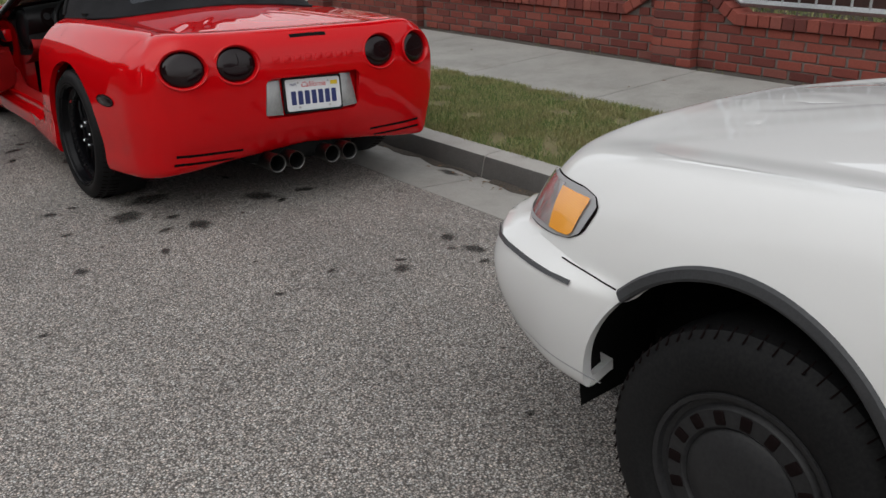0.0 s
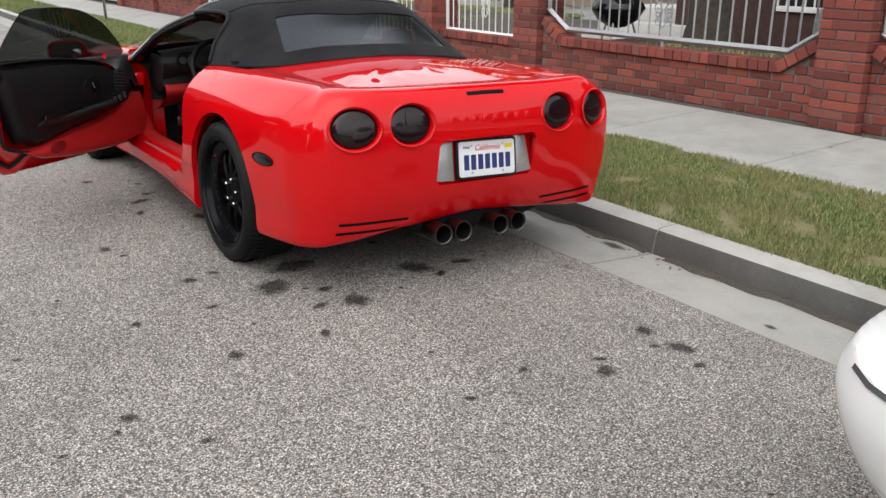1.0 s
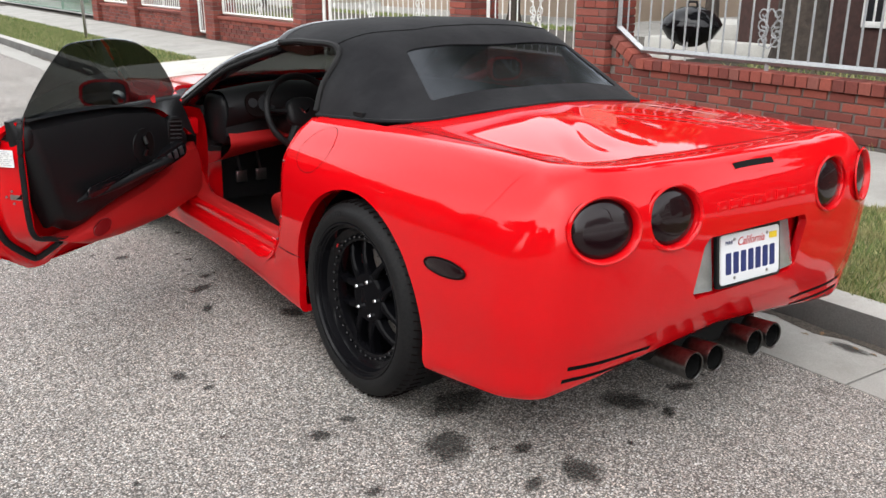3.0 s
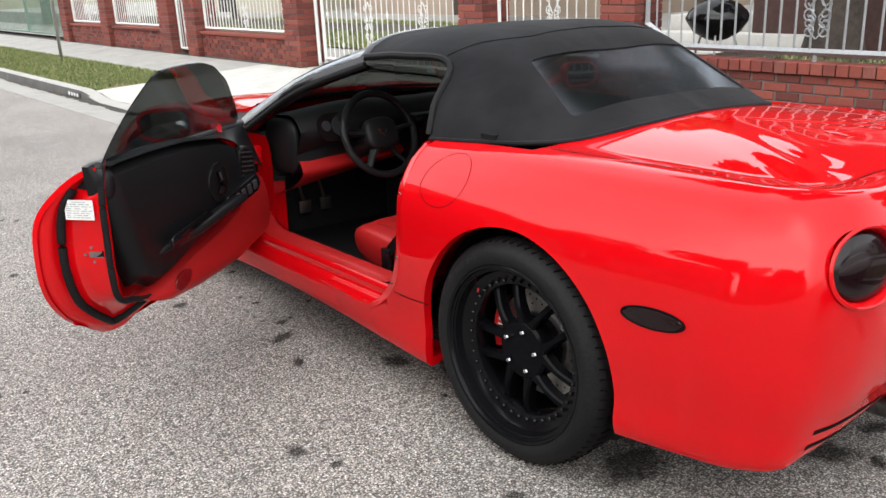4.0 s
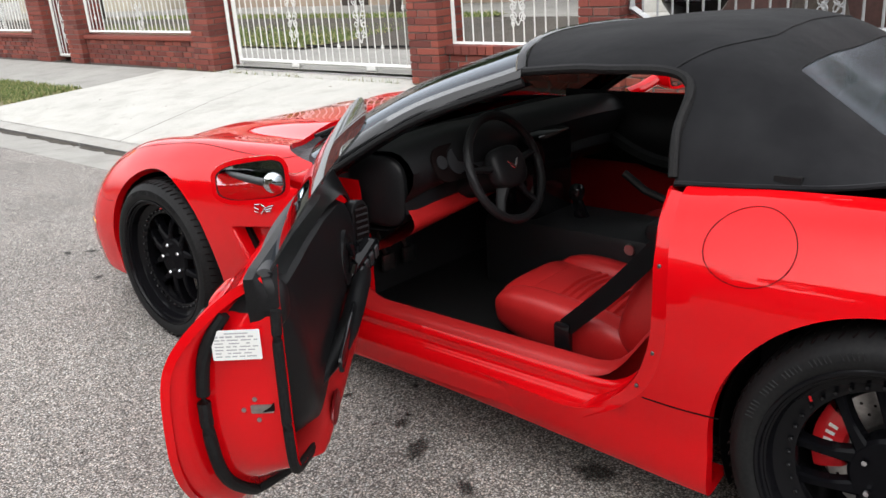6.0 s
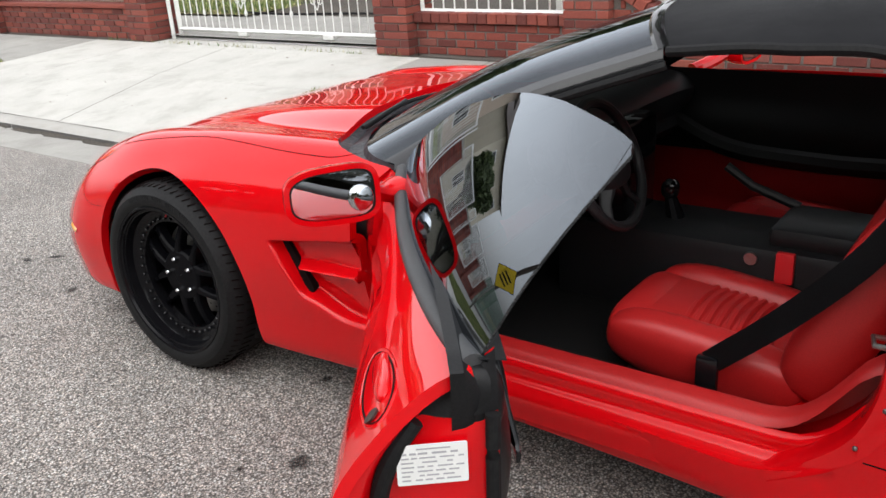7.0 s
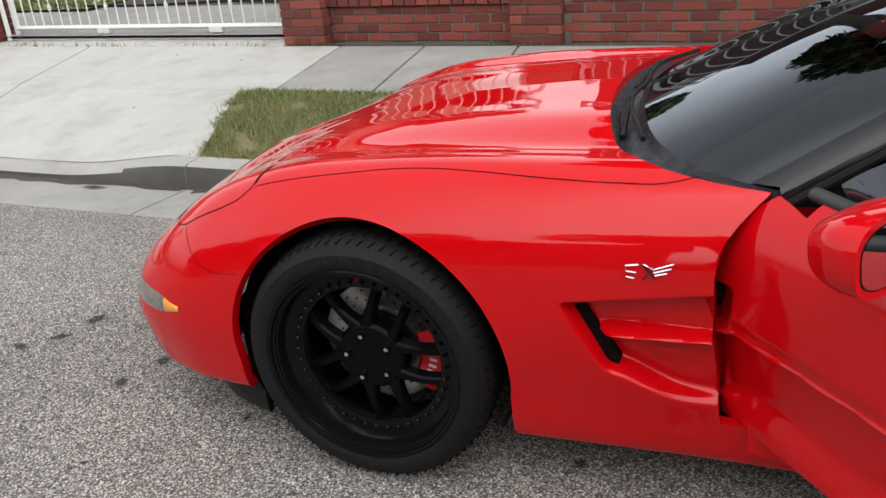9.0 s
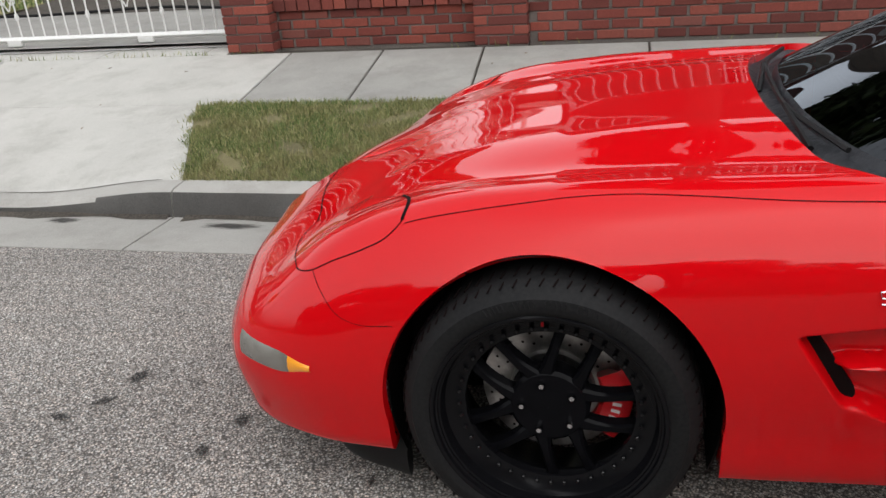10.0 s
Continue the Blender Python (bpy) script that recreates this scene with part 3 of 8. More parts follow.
BOTTOM_IN = (0.10, 0.10, 0.085, 0.06, 0.045, 0.035, 0.03, 0.025, 0.022, 0.03, 0.045, 0.06, 0.08, 0.068, 0.045, 0.035, 0.035, 0.040, 0.045, 0.045)
WIDE_Z = (0.53, 0.53, 0.53, 0.53, 0.53, 0.53, 0.53, 0.54, 0.54, 0.54, 0.54, 0.54, 0.54, 0.52, 0.48, 0.42, 0.37, 0.345, 0.34, 0.34)
SHOULDER_IN = (0.026, 0.026, 0.028, 0.040, 0.040, 0.034, 0.032, 0.030, 0.03, 0.03, 0.03, 0.03, 0.03, 0.03, 0.035, 0.045, 0.060, 0.070, 0.065, 0.055)
SHOULDER_Z = (0.840, 0.840, 0.828, 0.800, 0.775, 0.765, 0.755, 0.75, 0.740, 0.735, 0.74, 0.73, 0.72, 0.70, 0.68, 0.625, 0.565, 0.50, 0.47, 0.47)
CREST_IN = (0.058, 0.058, 0.064, 0.098, 0.125, 0.128, 0.13, 0.135, 0.14, 0.135, 0.105, 0.09, 0.105, 0.125, 0.145, 0.155, 0.150, 0.140, 0.125, 0.115)
CREST_Z = (0.872, 0.871, 0.866, 0.852, 0.855, 0.858, 0.859, 0.859, 0.848, 0.836, 0.834, 0.822, 0.806, 0.797, 0.781, 0.732, 0.652, 0.560, 0.52, 0.52)
CENTRE_Y = (-0.45, -0.42, -0.38, -0.33, -0.28, -0.2, -0.1, 0.05, 0.35, 0.62, 1.0, 1.4, 1.8, 2.25, 2.65, 2.85, 3.0, 3.12, 3.2, 3.25)
CENTRE_Z = (0.905, 0.908, 0.912, 0.914, 0.916, 0.92, 0.926, 0.93, 0.93, 0.92, 0.895, 0.875, 0.860, 0.846, 0.804, 0.772, 0.736, 0.700, 0.672, 0.652)
FULLNESS = (1.3, 1.3, 1.4, 1.6, 1.8, 1.8, 1.8, 1.7, 1.6, 1.5, 1.5, 1.5, 1.4, 1.35, 1.3, 1.3, 1.35, 1.45, 1.5, 1.5)


def step(t):
    t = min(1.0, max(0.0, t))
    return t * t * (3 - 2 * t)


def cove(y, z):
    """Depth of the air outlet's hollow behind the front wheel, and of the crease low on the door."""
    at = 0.500 + 0.012 * (1.84 - y)
    crease = (0.036 * step((at - z) / 0.016) * step((z - 0.28) / 0.09) - 0.007 * step(1 - abs(z - at - 0.006) / 0.030)) * (1 - 0.5 * step((1.84 - y) / 1.2))
    ahead = (2.165 - y) - 0.62 * (0.545 - z)
    top = 0.550 + (2.165 - y) * 0.14
    low = 0.316 + 0.06 * step((y - 1.85) / 0.21) ** 1.6
    d = 0.056 * step(ahead / 0.022) * step((top - z) / 0.022) * step((z - low) / 0.035)
    d *= 1.0 - 0.94 * step((2.08 - y) / 0.60)
    rib = step(1 - abs(z - (0.474 + 0.03 * (2.09 - y))) / 0.020) * step((2.10 - y) / 0.05)
    d = d * (1 - 0.85 * rib) - 0.004 * rib * step((2.1 - y) / 0.1)
    t = step((1.815 - y) / 0.05)  # 0 on the wing, 1 on the door
    return d * (1 - t) + crease * t


def bonnet_form(x, y):
    """Relief of the bonnet: a dome between two soft ridges, with shallow valleys beside the wings."""
    k = step((y - 1.7) / 0.5) * step((3.30 - y) / 0.7)
    ridge = 0.36 - 0.05 * (y - 2.2)
    return k * (0.007 * math.exp(-((abs(x) - ridge) / 0.10) ** 2) - 0.008 * math.exp(-((abs(x) - ridge - 0.20) / 0.085) ** 2))


def shell(OUTLINE, BOTTOM_Z, BOTTOM_IN, WIDE_Z, SHOULDER_IN, SHOULDER_Z, CREST_IN, CREST_Z, CENTRE_Y, CENTRE_Z, FULLNESS, nu, nv, form=None):
    """A car's outer surface, one half: sections from the bottom edge over the shoulder to the middle line."""
    out = np.array(OUTLINE, float)
    tan = np.gradient(out, axis=0)
    tan /= np.linalg.norm(tan, axis=1)[:, None]
    inward = np.stack([-tan[:, 1], tan[:, 0]], axis=1)
    inward[0], inward[-1] = (0, 1), (0, -1)
    net = []
    for i, (p, n) in enumerate(zip(out, inward)):
        def at(d, z):
            q = p + n * d
            return (max(0.0, q[0]), q[1], z)
        crest = at(CREST_IN[i], CREST_Z[i])
        centre = (0.0, CENTRE_Y[i], CENTRE_Z[i])
        low_z = BOTTOM_Z[i] + 0.42 * (WIDE_Z[i] - BOTTOM_Z[i])
        row = [at(BOTTOM_IN[i] + 0.09, BOTTOM_Z[i] + 0.01), at(BOTTOM_IN[i], BOTTOM_Z[i]), at(BOTTOM_IN[i] * 0.35, low_z), at(0, WIDE_Z[i]), at(SHOULDER_IN[i], SHOULDER_Z[i]), crest]
        for f in (0.25, 0.5, 0.75, 1.0):
            row.append((crest[0] * (1 - f), crest[1] + (centre[1] - crest[1]) * f, crest[2] + (centre[2] - crest[2]) * (1 - (1 - f) ** FULLNESS[i])))
        net.append(row)
    pts = surface(net, nu, nv)
    if form is not None:
        for i, j in zip(*np.nonzero((pts[..., 1] > 1.7) & (pts[..., 2] > 0.5))):
            pts[i, j, 2] += form(pts[i, j, 0], pts[i, j, 1])
    return pts


def body_points(nu=460, nv=130):
    return shell(OUTLINE, BOTTOM_Z, BOTTOM_IN, WIDE_Z, SHOULDER_IN, SHOULDER_Z, CREST_IN, CREST_Z, CENTRE_Y, CENTRE_Z, FULLNESS, nu, nv, bonnet_form)


BODY = body_points()
FRONT_AXLE, REAR_AXLE = (2.654, 0.325), (0.0, 0.33)
HINGE, DOOR_ANGLE = Vector((-0.80, 1.76, 0.0)), -50.0
DOOR_POSE = Matrix.Translation(HINGE) @ pose(0, 0, 0, 0, 0, DOOR_ANGLE) @ Matrix.Translation(-HINGE)
LAMPS = ((-0.650, 0.744), (-0.400, 0.748), (0.400, 0.748), (0.650, 0.744))


def arch(co):
    """Wheel openings."""
    best = -1.0
    for (y, z), r in ((FRONT_AXLE, 0.372), (REAR_AXLE, 0.372)):
        best = max(best, r - math.hypot(co.y - y, max(-0.05, co.z - z)))
    return min(best, abs(co.x) - 0.60)


def rear_edge(z):
    return 0.483 + (0.85 * (z - 0.62) ** 2 if z > 0.62 else 5.0 * (0.62 - z) ** 3)


def front_edge(z):
    return 1.846 - 2.4 * max(0.0, z - 0.66) ** 1.6 - 0.12 * max(0.0, 0.50 - z)


def door_zone(co):
    low, back = co.z - 0.27, co.y - rear_edge(co.z)
    corner = 0.10 - math.hypot(0.10 - low, 0.10 - back) if low < 0.10 and back < 0.10 else min(low, back)
    return min(corner, front_edge(co.z) - co.y, -0.45 - co.x)


def seal_x(y):
    """The outer edge of the door's window slot."""
    u = y - 1.27
    return -0.769 + 0.085 * u * u - 0.040 * u ** 3 + 0.02 * u ** 4


COWL_X = np.linspace(0, 0.86, 173)
COWL_Y = pchip((0, 0.20, 0.36, 0.52, 0.64, 0.72, 0.748, 0.766, 0.776, 0.80, 0.86), (2.180, 2.172, 2.150, 2.110, 2.052, 1.980, 1.915, 1.835, 1.76, 1.62, 1.40), COWL_X)


def cowl_y(x):
    """The bonnet's rear edge."""
    return float(np.interp(abs(x), COWL_X, COWL_Y))


def cockpit(co):
    return min(0.695 + 0.15 * step((co.y - 1.60) / 0.10) - abs(co.x), co.y - 0.10, cowl_y(co.x) - co.y, co.z - 0.6)


def lamp_holes(co):
    if co.y > -0.6:
        return -1.0
    return max(0.081 - math.hypot((co.x - x) / 1.22, co.z - z) for x, z in LAMPS)


def plate_pocket(co):
    if co.y > -0.6:
        return -1.0
    return min(0.265 - abs(co.x), 0.098 - abs(co.z - 0.569), 0.34 - abs(co.x) - abs(co.z - 0.569))


bm = bmesh.new()
grid_mesh(bm, BODY, mirror=True)


def near_cove(co):
    return abs(co.x) > 0.75 and (1.70 < co.y < 2.24 and 0.24 < co.z < 0.66 or 0.45 < co.y < 1.72 and 0.45 < co.z < 0.57)


bmesh.ops.subdivide_edges(bm, edges=[e for e in bm.edges if near_cove(e.verts[0].co) and near_cove(e.verts[1].co)], cuts=3, use_grid_fill=True)
for v in bm.verts:
    if abs(v.co.x) > 0.75 and 0.6 < v.co.y < 2.3 and v.co.z < 0.75:
        v.co.x -= math.copysign(cove(v.co.y, v.co.z), v.co.x)
bmesh.ops.recalc_face_normals(bm, faces=bm.faces)
BODY_TREE = BVHTree.FromBMesh(bm)
carve(bm, cockpit)
door_bm = bm.copy()
carve(door_bm, lambda c: -door_zone(c))
carve(door_bm, lambda c: min(c.x - seal_x(c.y), c.z - 0.74))
carve(bm, arch)
carve(bm, door_zone)
carve(bm, lamp_holes)
carve(bm, plate_pocket)
thicken(bm, 0.028)
body = part("body", bm, RED, car, "glossy red painted bodywork", split=45)

door = new("door")
door.parent = car
door.matrix_local = DOOR_POSE
door["label"] = "red car door standing wide open"
for v in door_bm.verts:
    v.co.x -= 0.010 * step((1.25 - v.co.y) / 0.75) * step((0.80 - v.co.z) / 0.12)
thicken(door_bm, 0.018)
part("door_skin", door_bm, RED, door, "glossy red outer skin", split=45)

SIDE, DOWN, AHEAD, BACK = Vector((1, 0, 0)), Vector((0, 0, -1)), Vector((0, 1, 0)), Vector((0, -1, 0))


def on_body(way, a, b):
    """The point and normal where the body is met: (y, z) from the left side, (x, y) from above, (x, z) from behind or ahead."""
    if way is SIDE:
        o = Vector((-2, a, b))
    elif way is DOWN:
        o = Vector((a, b, 2))
    elif way is AHEAD:
        o = Vector((a, -2, b))
    else:
        o = Vector((a, 5, b))
    p, n, _, _ = BODY_TREE.ray_cast(o, way)
    if p is None:
        return None
    return p, (n if n.dot(way) < 0 else -n)


def seam(name, way, pts, parent, width=0.005, material=GAP, lift=0.0009, closed=False, label="", n=60):
    """A thin dark shut line laid along the body."""
    q = np.array(pts + (pts[:1] if closed else ()), float)
    q = along(q, np.linspace(0, 1, n))
    hits = [h for h in (on_body(way, *p) for p in q) if h]
    bm = bmesh.new()
    rows = []
    for i, (p, nn) in enumerate(hits):
        d = hits[min(i + 1, len(hits) - 1)][0] - hits[max(i - 1, 0)][0]
        s = d.cross(nn).normalized() * width * 0.5
        rows.append((bm.verts.new(p + s + nn * lift), bm.verts.new(p - s + nn * lift)))
    for a, b in zip(rows, rows[1:]):
        bm.faces.new((a[0], a[1], b[1], b[0]))
    return part(name, bm, material, parent, label)


def frame_at(way, a, b, turn=0.0):
    """A pose lying on the body there: its z along the normal, its x along the car or across it."""
    p, n = on_body(way, a, b)
    up = Vector((0, 0, 1)) if abs(n.z) < 0.9 else Vector((0, 1, 0))
    x = up.cross(n).normalized()
    y = n.cross(x)
    m = Matrix((x, y, n)).transposed().to_4x4()
    return Matrix.Translation(p) @ m @ pose(0, 0, 0, 0, 0, turn)


# tail: round lamps, plate pocket, third lamp, slots, exhausts
for x, z in LAMPS:
    lamp = new("tail_lamp")
    lamp.parent = car
    lamp.matrix_local = frame_at(AHEAD, x, z) @ Matrix(((0, 1, 0, 0), (0, 0, 1, 0), (1, 0, 0, 0), (0, 0, 0, 1))) @ Matrix.Diagonal((1, 1.22, 1, 1))
    lamp["label"] = "round smoked tail lamp"
    bm = bmesh.new()
    lathe(bm, ((-0.003, 0.094), (0.0006, 0.089), (-0.001, 0.085), (-0.009, 0.0805), (-0.022, 0.078), (-0.04, 0.077)), 48)
    part("bezel", bm, RED, lamp, "moulded red bezel")
    bm = bmesh.new()
    lathe(bm, ((-0.03, 0.078), (-0.019, 0.0765), (-0.013, 0.070), (-0.009, 0.050), (-0.007, 0.028), (-0.0065, 0.0008)), 40)
    part("lens", bm, SMOKE, lamp, "dark smoked lens")

pocket = new("plate_pocket")
pocket.parent = car
bm = bmesh.new()
box(bm, (-0.290, -0.835, 0.455), (0.290, -0.78, 0.69), 0.004)
part("back_panel", bm, RED, pocket)
for s in (-1, 1):
    bm = bmesh.new()
    slab(bm, [(s * u, v) for u, v in ((0.168, -0.085), (0.262, -0.078), (0.235, 0.082), (0.168, 0.085))][::s], 0.05, Matrix.Translation((0, -0.852, 0.566)) @ pose(0, 0, 0, 90 - 9, 0, 0), 0.004)
    bmesh.ops.recalc_face_normals(bm, faces=bm.faces)
    part("reversing_lamp", bm, LENS, pocket, "clear reversing lamp")
bm = bmesh.new()
PLATE_M = Matrix.Translation((0.003, -0.868, 0.569)) @ pose(0, 0, 0, 90 - 9, 0.0, 0) @ pose(0, 0, 0, 0, 0, -1.5)
slab(bm, round_rect(0.164, 0.086, 0.010), 0.012, PLATE_M @ Matrix.Translation((0, 0, -0.004)), 0.002)
part("plate_frame", bm, BLACK_TRIM, pocket, "black plate frame")
bm = bmesh.new()
slab(bm, round_rect(0.1525, 0.076, 0.012), 0.004, PLATE_M, 0.001)
plate = part("number_plate", bm, PLATE, pocket, "white number plate with dark blue bars")
for k in range(7):
    bm = bmesh.new()
    slab(bm, round_rect(0.0135, 0.033, 0.004, u0=-0.114 + 0.038 * k, v0=-0.014), 0.001, PLATE_M @ Matrix.Translation((0, 0, 0.0012)))
    part("plate_bar", bm, INK, plate)


def lettering(name, words, size, m, material, parent, slant=0.0):
    """Words as a flat mesh in the built-in font, centred on m."""
    curve = bpy.data.curves.new(name, "FONT")
    curve.body, curve.size, curve.shear, curve.extrude = words, size, slant, 0.0003
    curve.align_x, curve.align_y = "CENTER", "CENTER"
    temp = bpy.data.objects.new(name, curve)
    me = bpy.data.meshes.new_from_object(temp)
    bpy.data.objects.remove(temp)
    me.materials.clear()
    me.materials.append(material)
    ob = new(name, me)
    ob.parent = parent
    ob.matrix_local = m
    return ob


lettering("plate_script", "California", 0.036, PLATE_M @ Matrix.Translation((0, 0.047, 0.0014)), INK_RED, plate, 0.3)
lettering("plate_month", "MAR", 0.018, PLATE_M @ Matrix.Translation((-0.112, 0.050, 0.0014)), INK, plate)
for u, mt in ((0.118, YELLOW),):
    bm = bmesh.new()
    slab(bm, round_rect(0.020, 0.010, 0.002, u0=u, v0=0.048), 0.001, PLATE_M @ Matrix.Translation((0, 0, 0.0012)))
    part("plate_sticker", bm, mt, plate)
for u in (-0.085, 0.085):
    for v in (0.058, -0.060):
        bm = bmesh.new()
        slab(bm, ellipse(0.005, 0.005, 10, 0, u, v), 0.003, PLATE_M @ Matrix.Translation((0, 0, 0.003)))
        part("plate_screw", bm, STEEL, plate)

seam("third_brake_lamp", AHEAD, ((-0.100, 0.850), (0, 0.851), (0.100, 0.850)), car, 0.020, DARK, 0.001, label="slim dark third brake lamp")
for k in range(8):
    bm = bmesh.new()
    x = -0.205 + k * 0.0586
    m = frame_at(AHEAD, x, 0.752)
    slab(bm, [(-0.020, -0.014), (0.018, -0.014), (0.022, 0.014), (-0.016, 0.014)], 0.006, m @ Matrix.Translation((0, 0, 0.0025)), 0.0015)
    part("raised_badge_bar", bm, RED, car)
for s in (-1, 1):
    for z, x0, x1 in ((0.332, 0.37, 0.70), (0.292, 0.41, 0.71)):
        q = tuple((s * (x0 + (x1 - x0) * t), z + 0.012 * t) for t in (0, 0.33, 0.66, 1.0))
        seam("bumper_slot", AHEAD, q, car, 0.014, GAP, 0.001)
seam("bumper_crease", AHEAD, ((-0.66, 0.365), (-0.3, 0.385), (0, 0.392), (0.3, 0.385), (0.66, 0.365)), car, 0.004, RED, 0.002)
for x in (-0.220, -0.113, 0.096, 0.200):
    tip = new("exhaust_tip")
    tip.parent = car
    tip.matrix_local = pose(x, -0.865, 0.251, 0, -3, -90)
    tip["label"] = "polished round exhaust tip"
    bm = bmesh.new()
    lathe(bm, ((-0.30, 0.040), (-0.02, 0.0445), (0.0, 0.0455), (0.004, 0.0445), (0.002, 0.0405), (-0.05, 0.039), (-0.25, 0.037)), 36)
    part("outer_pipe", bm, SOOT_STEEL, tip)
    bm = bmesh.new()
    lathe(bm, ((-0.008, 0.0400), (-0.05, 0.0382), (-0.16, 0.0375), (-0.16, 0.0005)), 30)
    part("inner_pipe", bm, DARK, tip)
bm = bmesh.new()
blob(bm, (0, -0.60, 0.28), (0.33, 0.17, 0.07), 0.5, 0.5)
part("silencer", bm, DARK, car, "dark exhaust silencer")
bm = bmesh.new()
box(bm, (-0.32, -0.74, 0.34), (0.32, -0.62, 0.44), 0.02)
part("bumper_backing", bm, DARK, car)

# side: marker lamps, fuel flap, seams, badge, outlet slot
for s in (-1, 1):
    bm = bmesh.new()
    m = frame_at(SIDE, -0.476, 0.579, 1)
    if s > 0:
        m = Matrix.Diagonal((-1, 1, 1, 1)) @ m
    slab(bm, ellipse(0.082, 0.022, 32), 0.012, m @ Matrix.Translation((0, 0, 0.004)), 0.004)
    bmesh.ops.recalc_face_normals(bm, faces=bm.faces)
    part("side_marker", bm, SMOKE, car, "dark oval side marker lamp")
    bm = bmesh.new()
    ring = [m @ Vector((u, v, 0.002)) for u, v in ellipse(0.085, 0.025, 40)]
    tube(bm, ring, 0.0025, 6, closed=True)
    part("marker_rim", bm, GAP, car)
seam("fuel_flap_seam", SIDE, tuple((0.322 + 0.100 * math.cos(t), 0.778 + 0.072 * math.sin(t)) for t in np.linspace(0, 2 * math.pi, 25)[:-1]), car, 0.0019, closed=True, n=90)
seam("rocker_seam", SIDE, ((0.54, 0.380), (0.45, 0.382), (0.345, 0.390)), car, 0.004)
seam("bumper_seam", SIDE, ((-0.62, 0.855), (-0.60, 0.78), (-0.52, 0.68)), car, 0.003, RED, 0.0012)
seam("deck_seam", DOWN, ((-0.66, 0.06), (-0.658, -0.20), (-0.642, -0.45), (-0.632, -0.64), (-0.60, -0.682), (-0.33, -0.712), (0, -0.718), (0.33, -0.712), (0.60, -0.682), (0.632, -0.64), (0.642, -0.45), (0.658, -0.2), (0.66, 0.06)), car, 0.0035, n=200)
for s in (-1, 1):
    seam("bonnet_seam", DOWN, tuple((s * x, y) for x, y in ((0.748, 1.893), (0.765, 1.955), (0.769, 2.06), (0.765, 2.19), (0.751, 2.36), (0.742, 2.49), (0.742, 2.61), (0.747, 2.74), (0.750, 2.86), (0.748, 2.973))), car, 0.0024, n=120)
    seam("headlamp_lid_seam", DOWN, tuple((s * x, y) for x, y in ((0.576, 3.022), (0.64, 2.990), (0.700, 2.978), (0.742, 2.982), (0.765, 3.010), (0.773, 3.065), (0.770, 3.135), (0.757, 3.215), (0.735, 3.248), (0.69, 3.272), (0.62, 3.302), (0.536, 3.327), (0.475, 3.328), (0.436, 3.311))), car, 0.0032, n=140)
    seam("headlamp_lid_seam", DOWN, tuple((s * x, y) for x, y in ((0.576, 3.022), (0.50, 3.12), (0.455, 3.22), (0.436, 3.311))), car, 0.0014, n=30)
    seam("headlamp_lid_gap", DOWN, tuple((s * x, y) for x, y in ((0.566, 3.026), (0.63, 2.993), (0.70, 2.978), (0.738, 2.981))), car, 0.009, n=20)
seam("nose_seam", SIDE, ((3.200, 0.612), (3.163, 0.576), (3.115, 0.538), (3.08, 0.528), (2.985, 0.532)), car, 0.0015)
seam("bonnet_front_seam", DOWN, ((-0.436, 3.311), (-0.37, 3.325), (-0.302, 3.347), (-0.083, 3.398), (0.083, 3.398), (0.302, 3.347), (0.37, 3.325), (0.436, 3.311)), car, 0.005)
bm = bmesh.new()
cap_shape = [(0.016 * math.cos(t), (0.070 if math.sin(t) > 0 else -0.070) + 0.020 * math.sin(t)) for t in np.linspace(0, 2 * math.pi, 33)[:-1]]
TO_LEFT = Matrix(((0, 0, -1, 0), (-1, 0, 0, 0), (0, 1, 0, 0), (0, 0, 0, 1)))  # u towards the tail, v up, w outwards on the left side
slab(bm, cap_shape, 0.05, Matrix.Translation((-0.830, 2.090, 0.466)) @ TO_LEFT @ pose(0, 0, 0, 0, 0, 33))
part("outlet_slot", bm, GAP, car, "black air outlet slot")
m = frame_at(SIDE, 1.975, 0.637, 3)
badge = None
for pts in (((-0.020, 0.014), (-0.047, 0.012), (-0.046, 0.0), (-0.026, -0.003), (-0.030, -0.015), (-0.046, -0.012)),
            ((-0.015, 0.016), (0.012, -0.018)), ((0.012, 0.006), (-0.012, -0.018)), ((-0.010, 0.014), (0.010, 0.004), (0.050, 0.016)),
            ((0.010, -0.003), (0.045, 0.006)), ((0.012, -0.009), (0.036, -0.004))):
    bm = bmesh.new()
    tube(bm, [m @ Vector((*p, 0.003)) for p in pts], 0.0021, 6)
    if badge is None:
        badge = part("fender_badge", bm, CHROME, car, "small chrome winged badge")
    else:
        part("badge_stroke", bm, CHROME, badge)

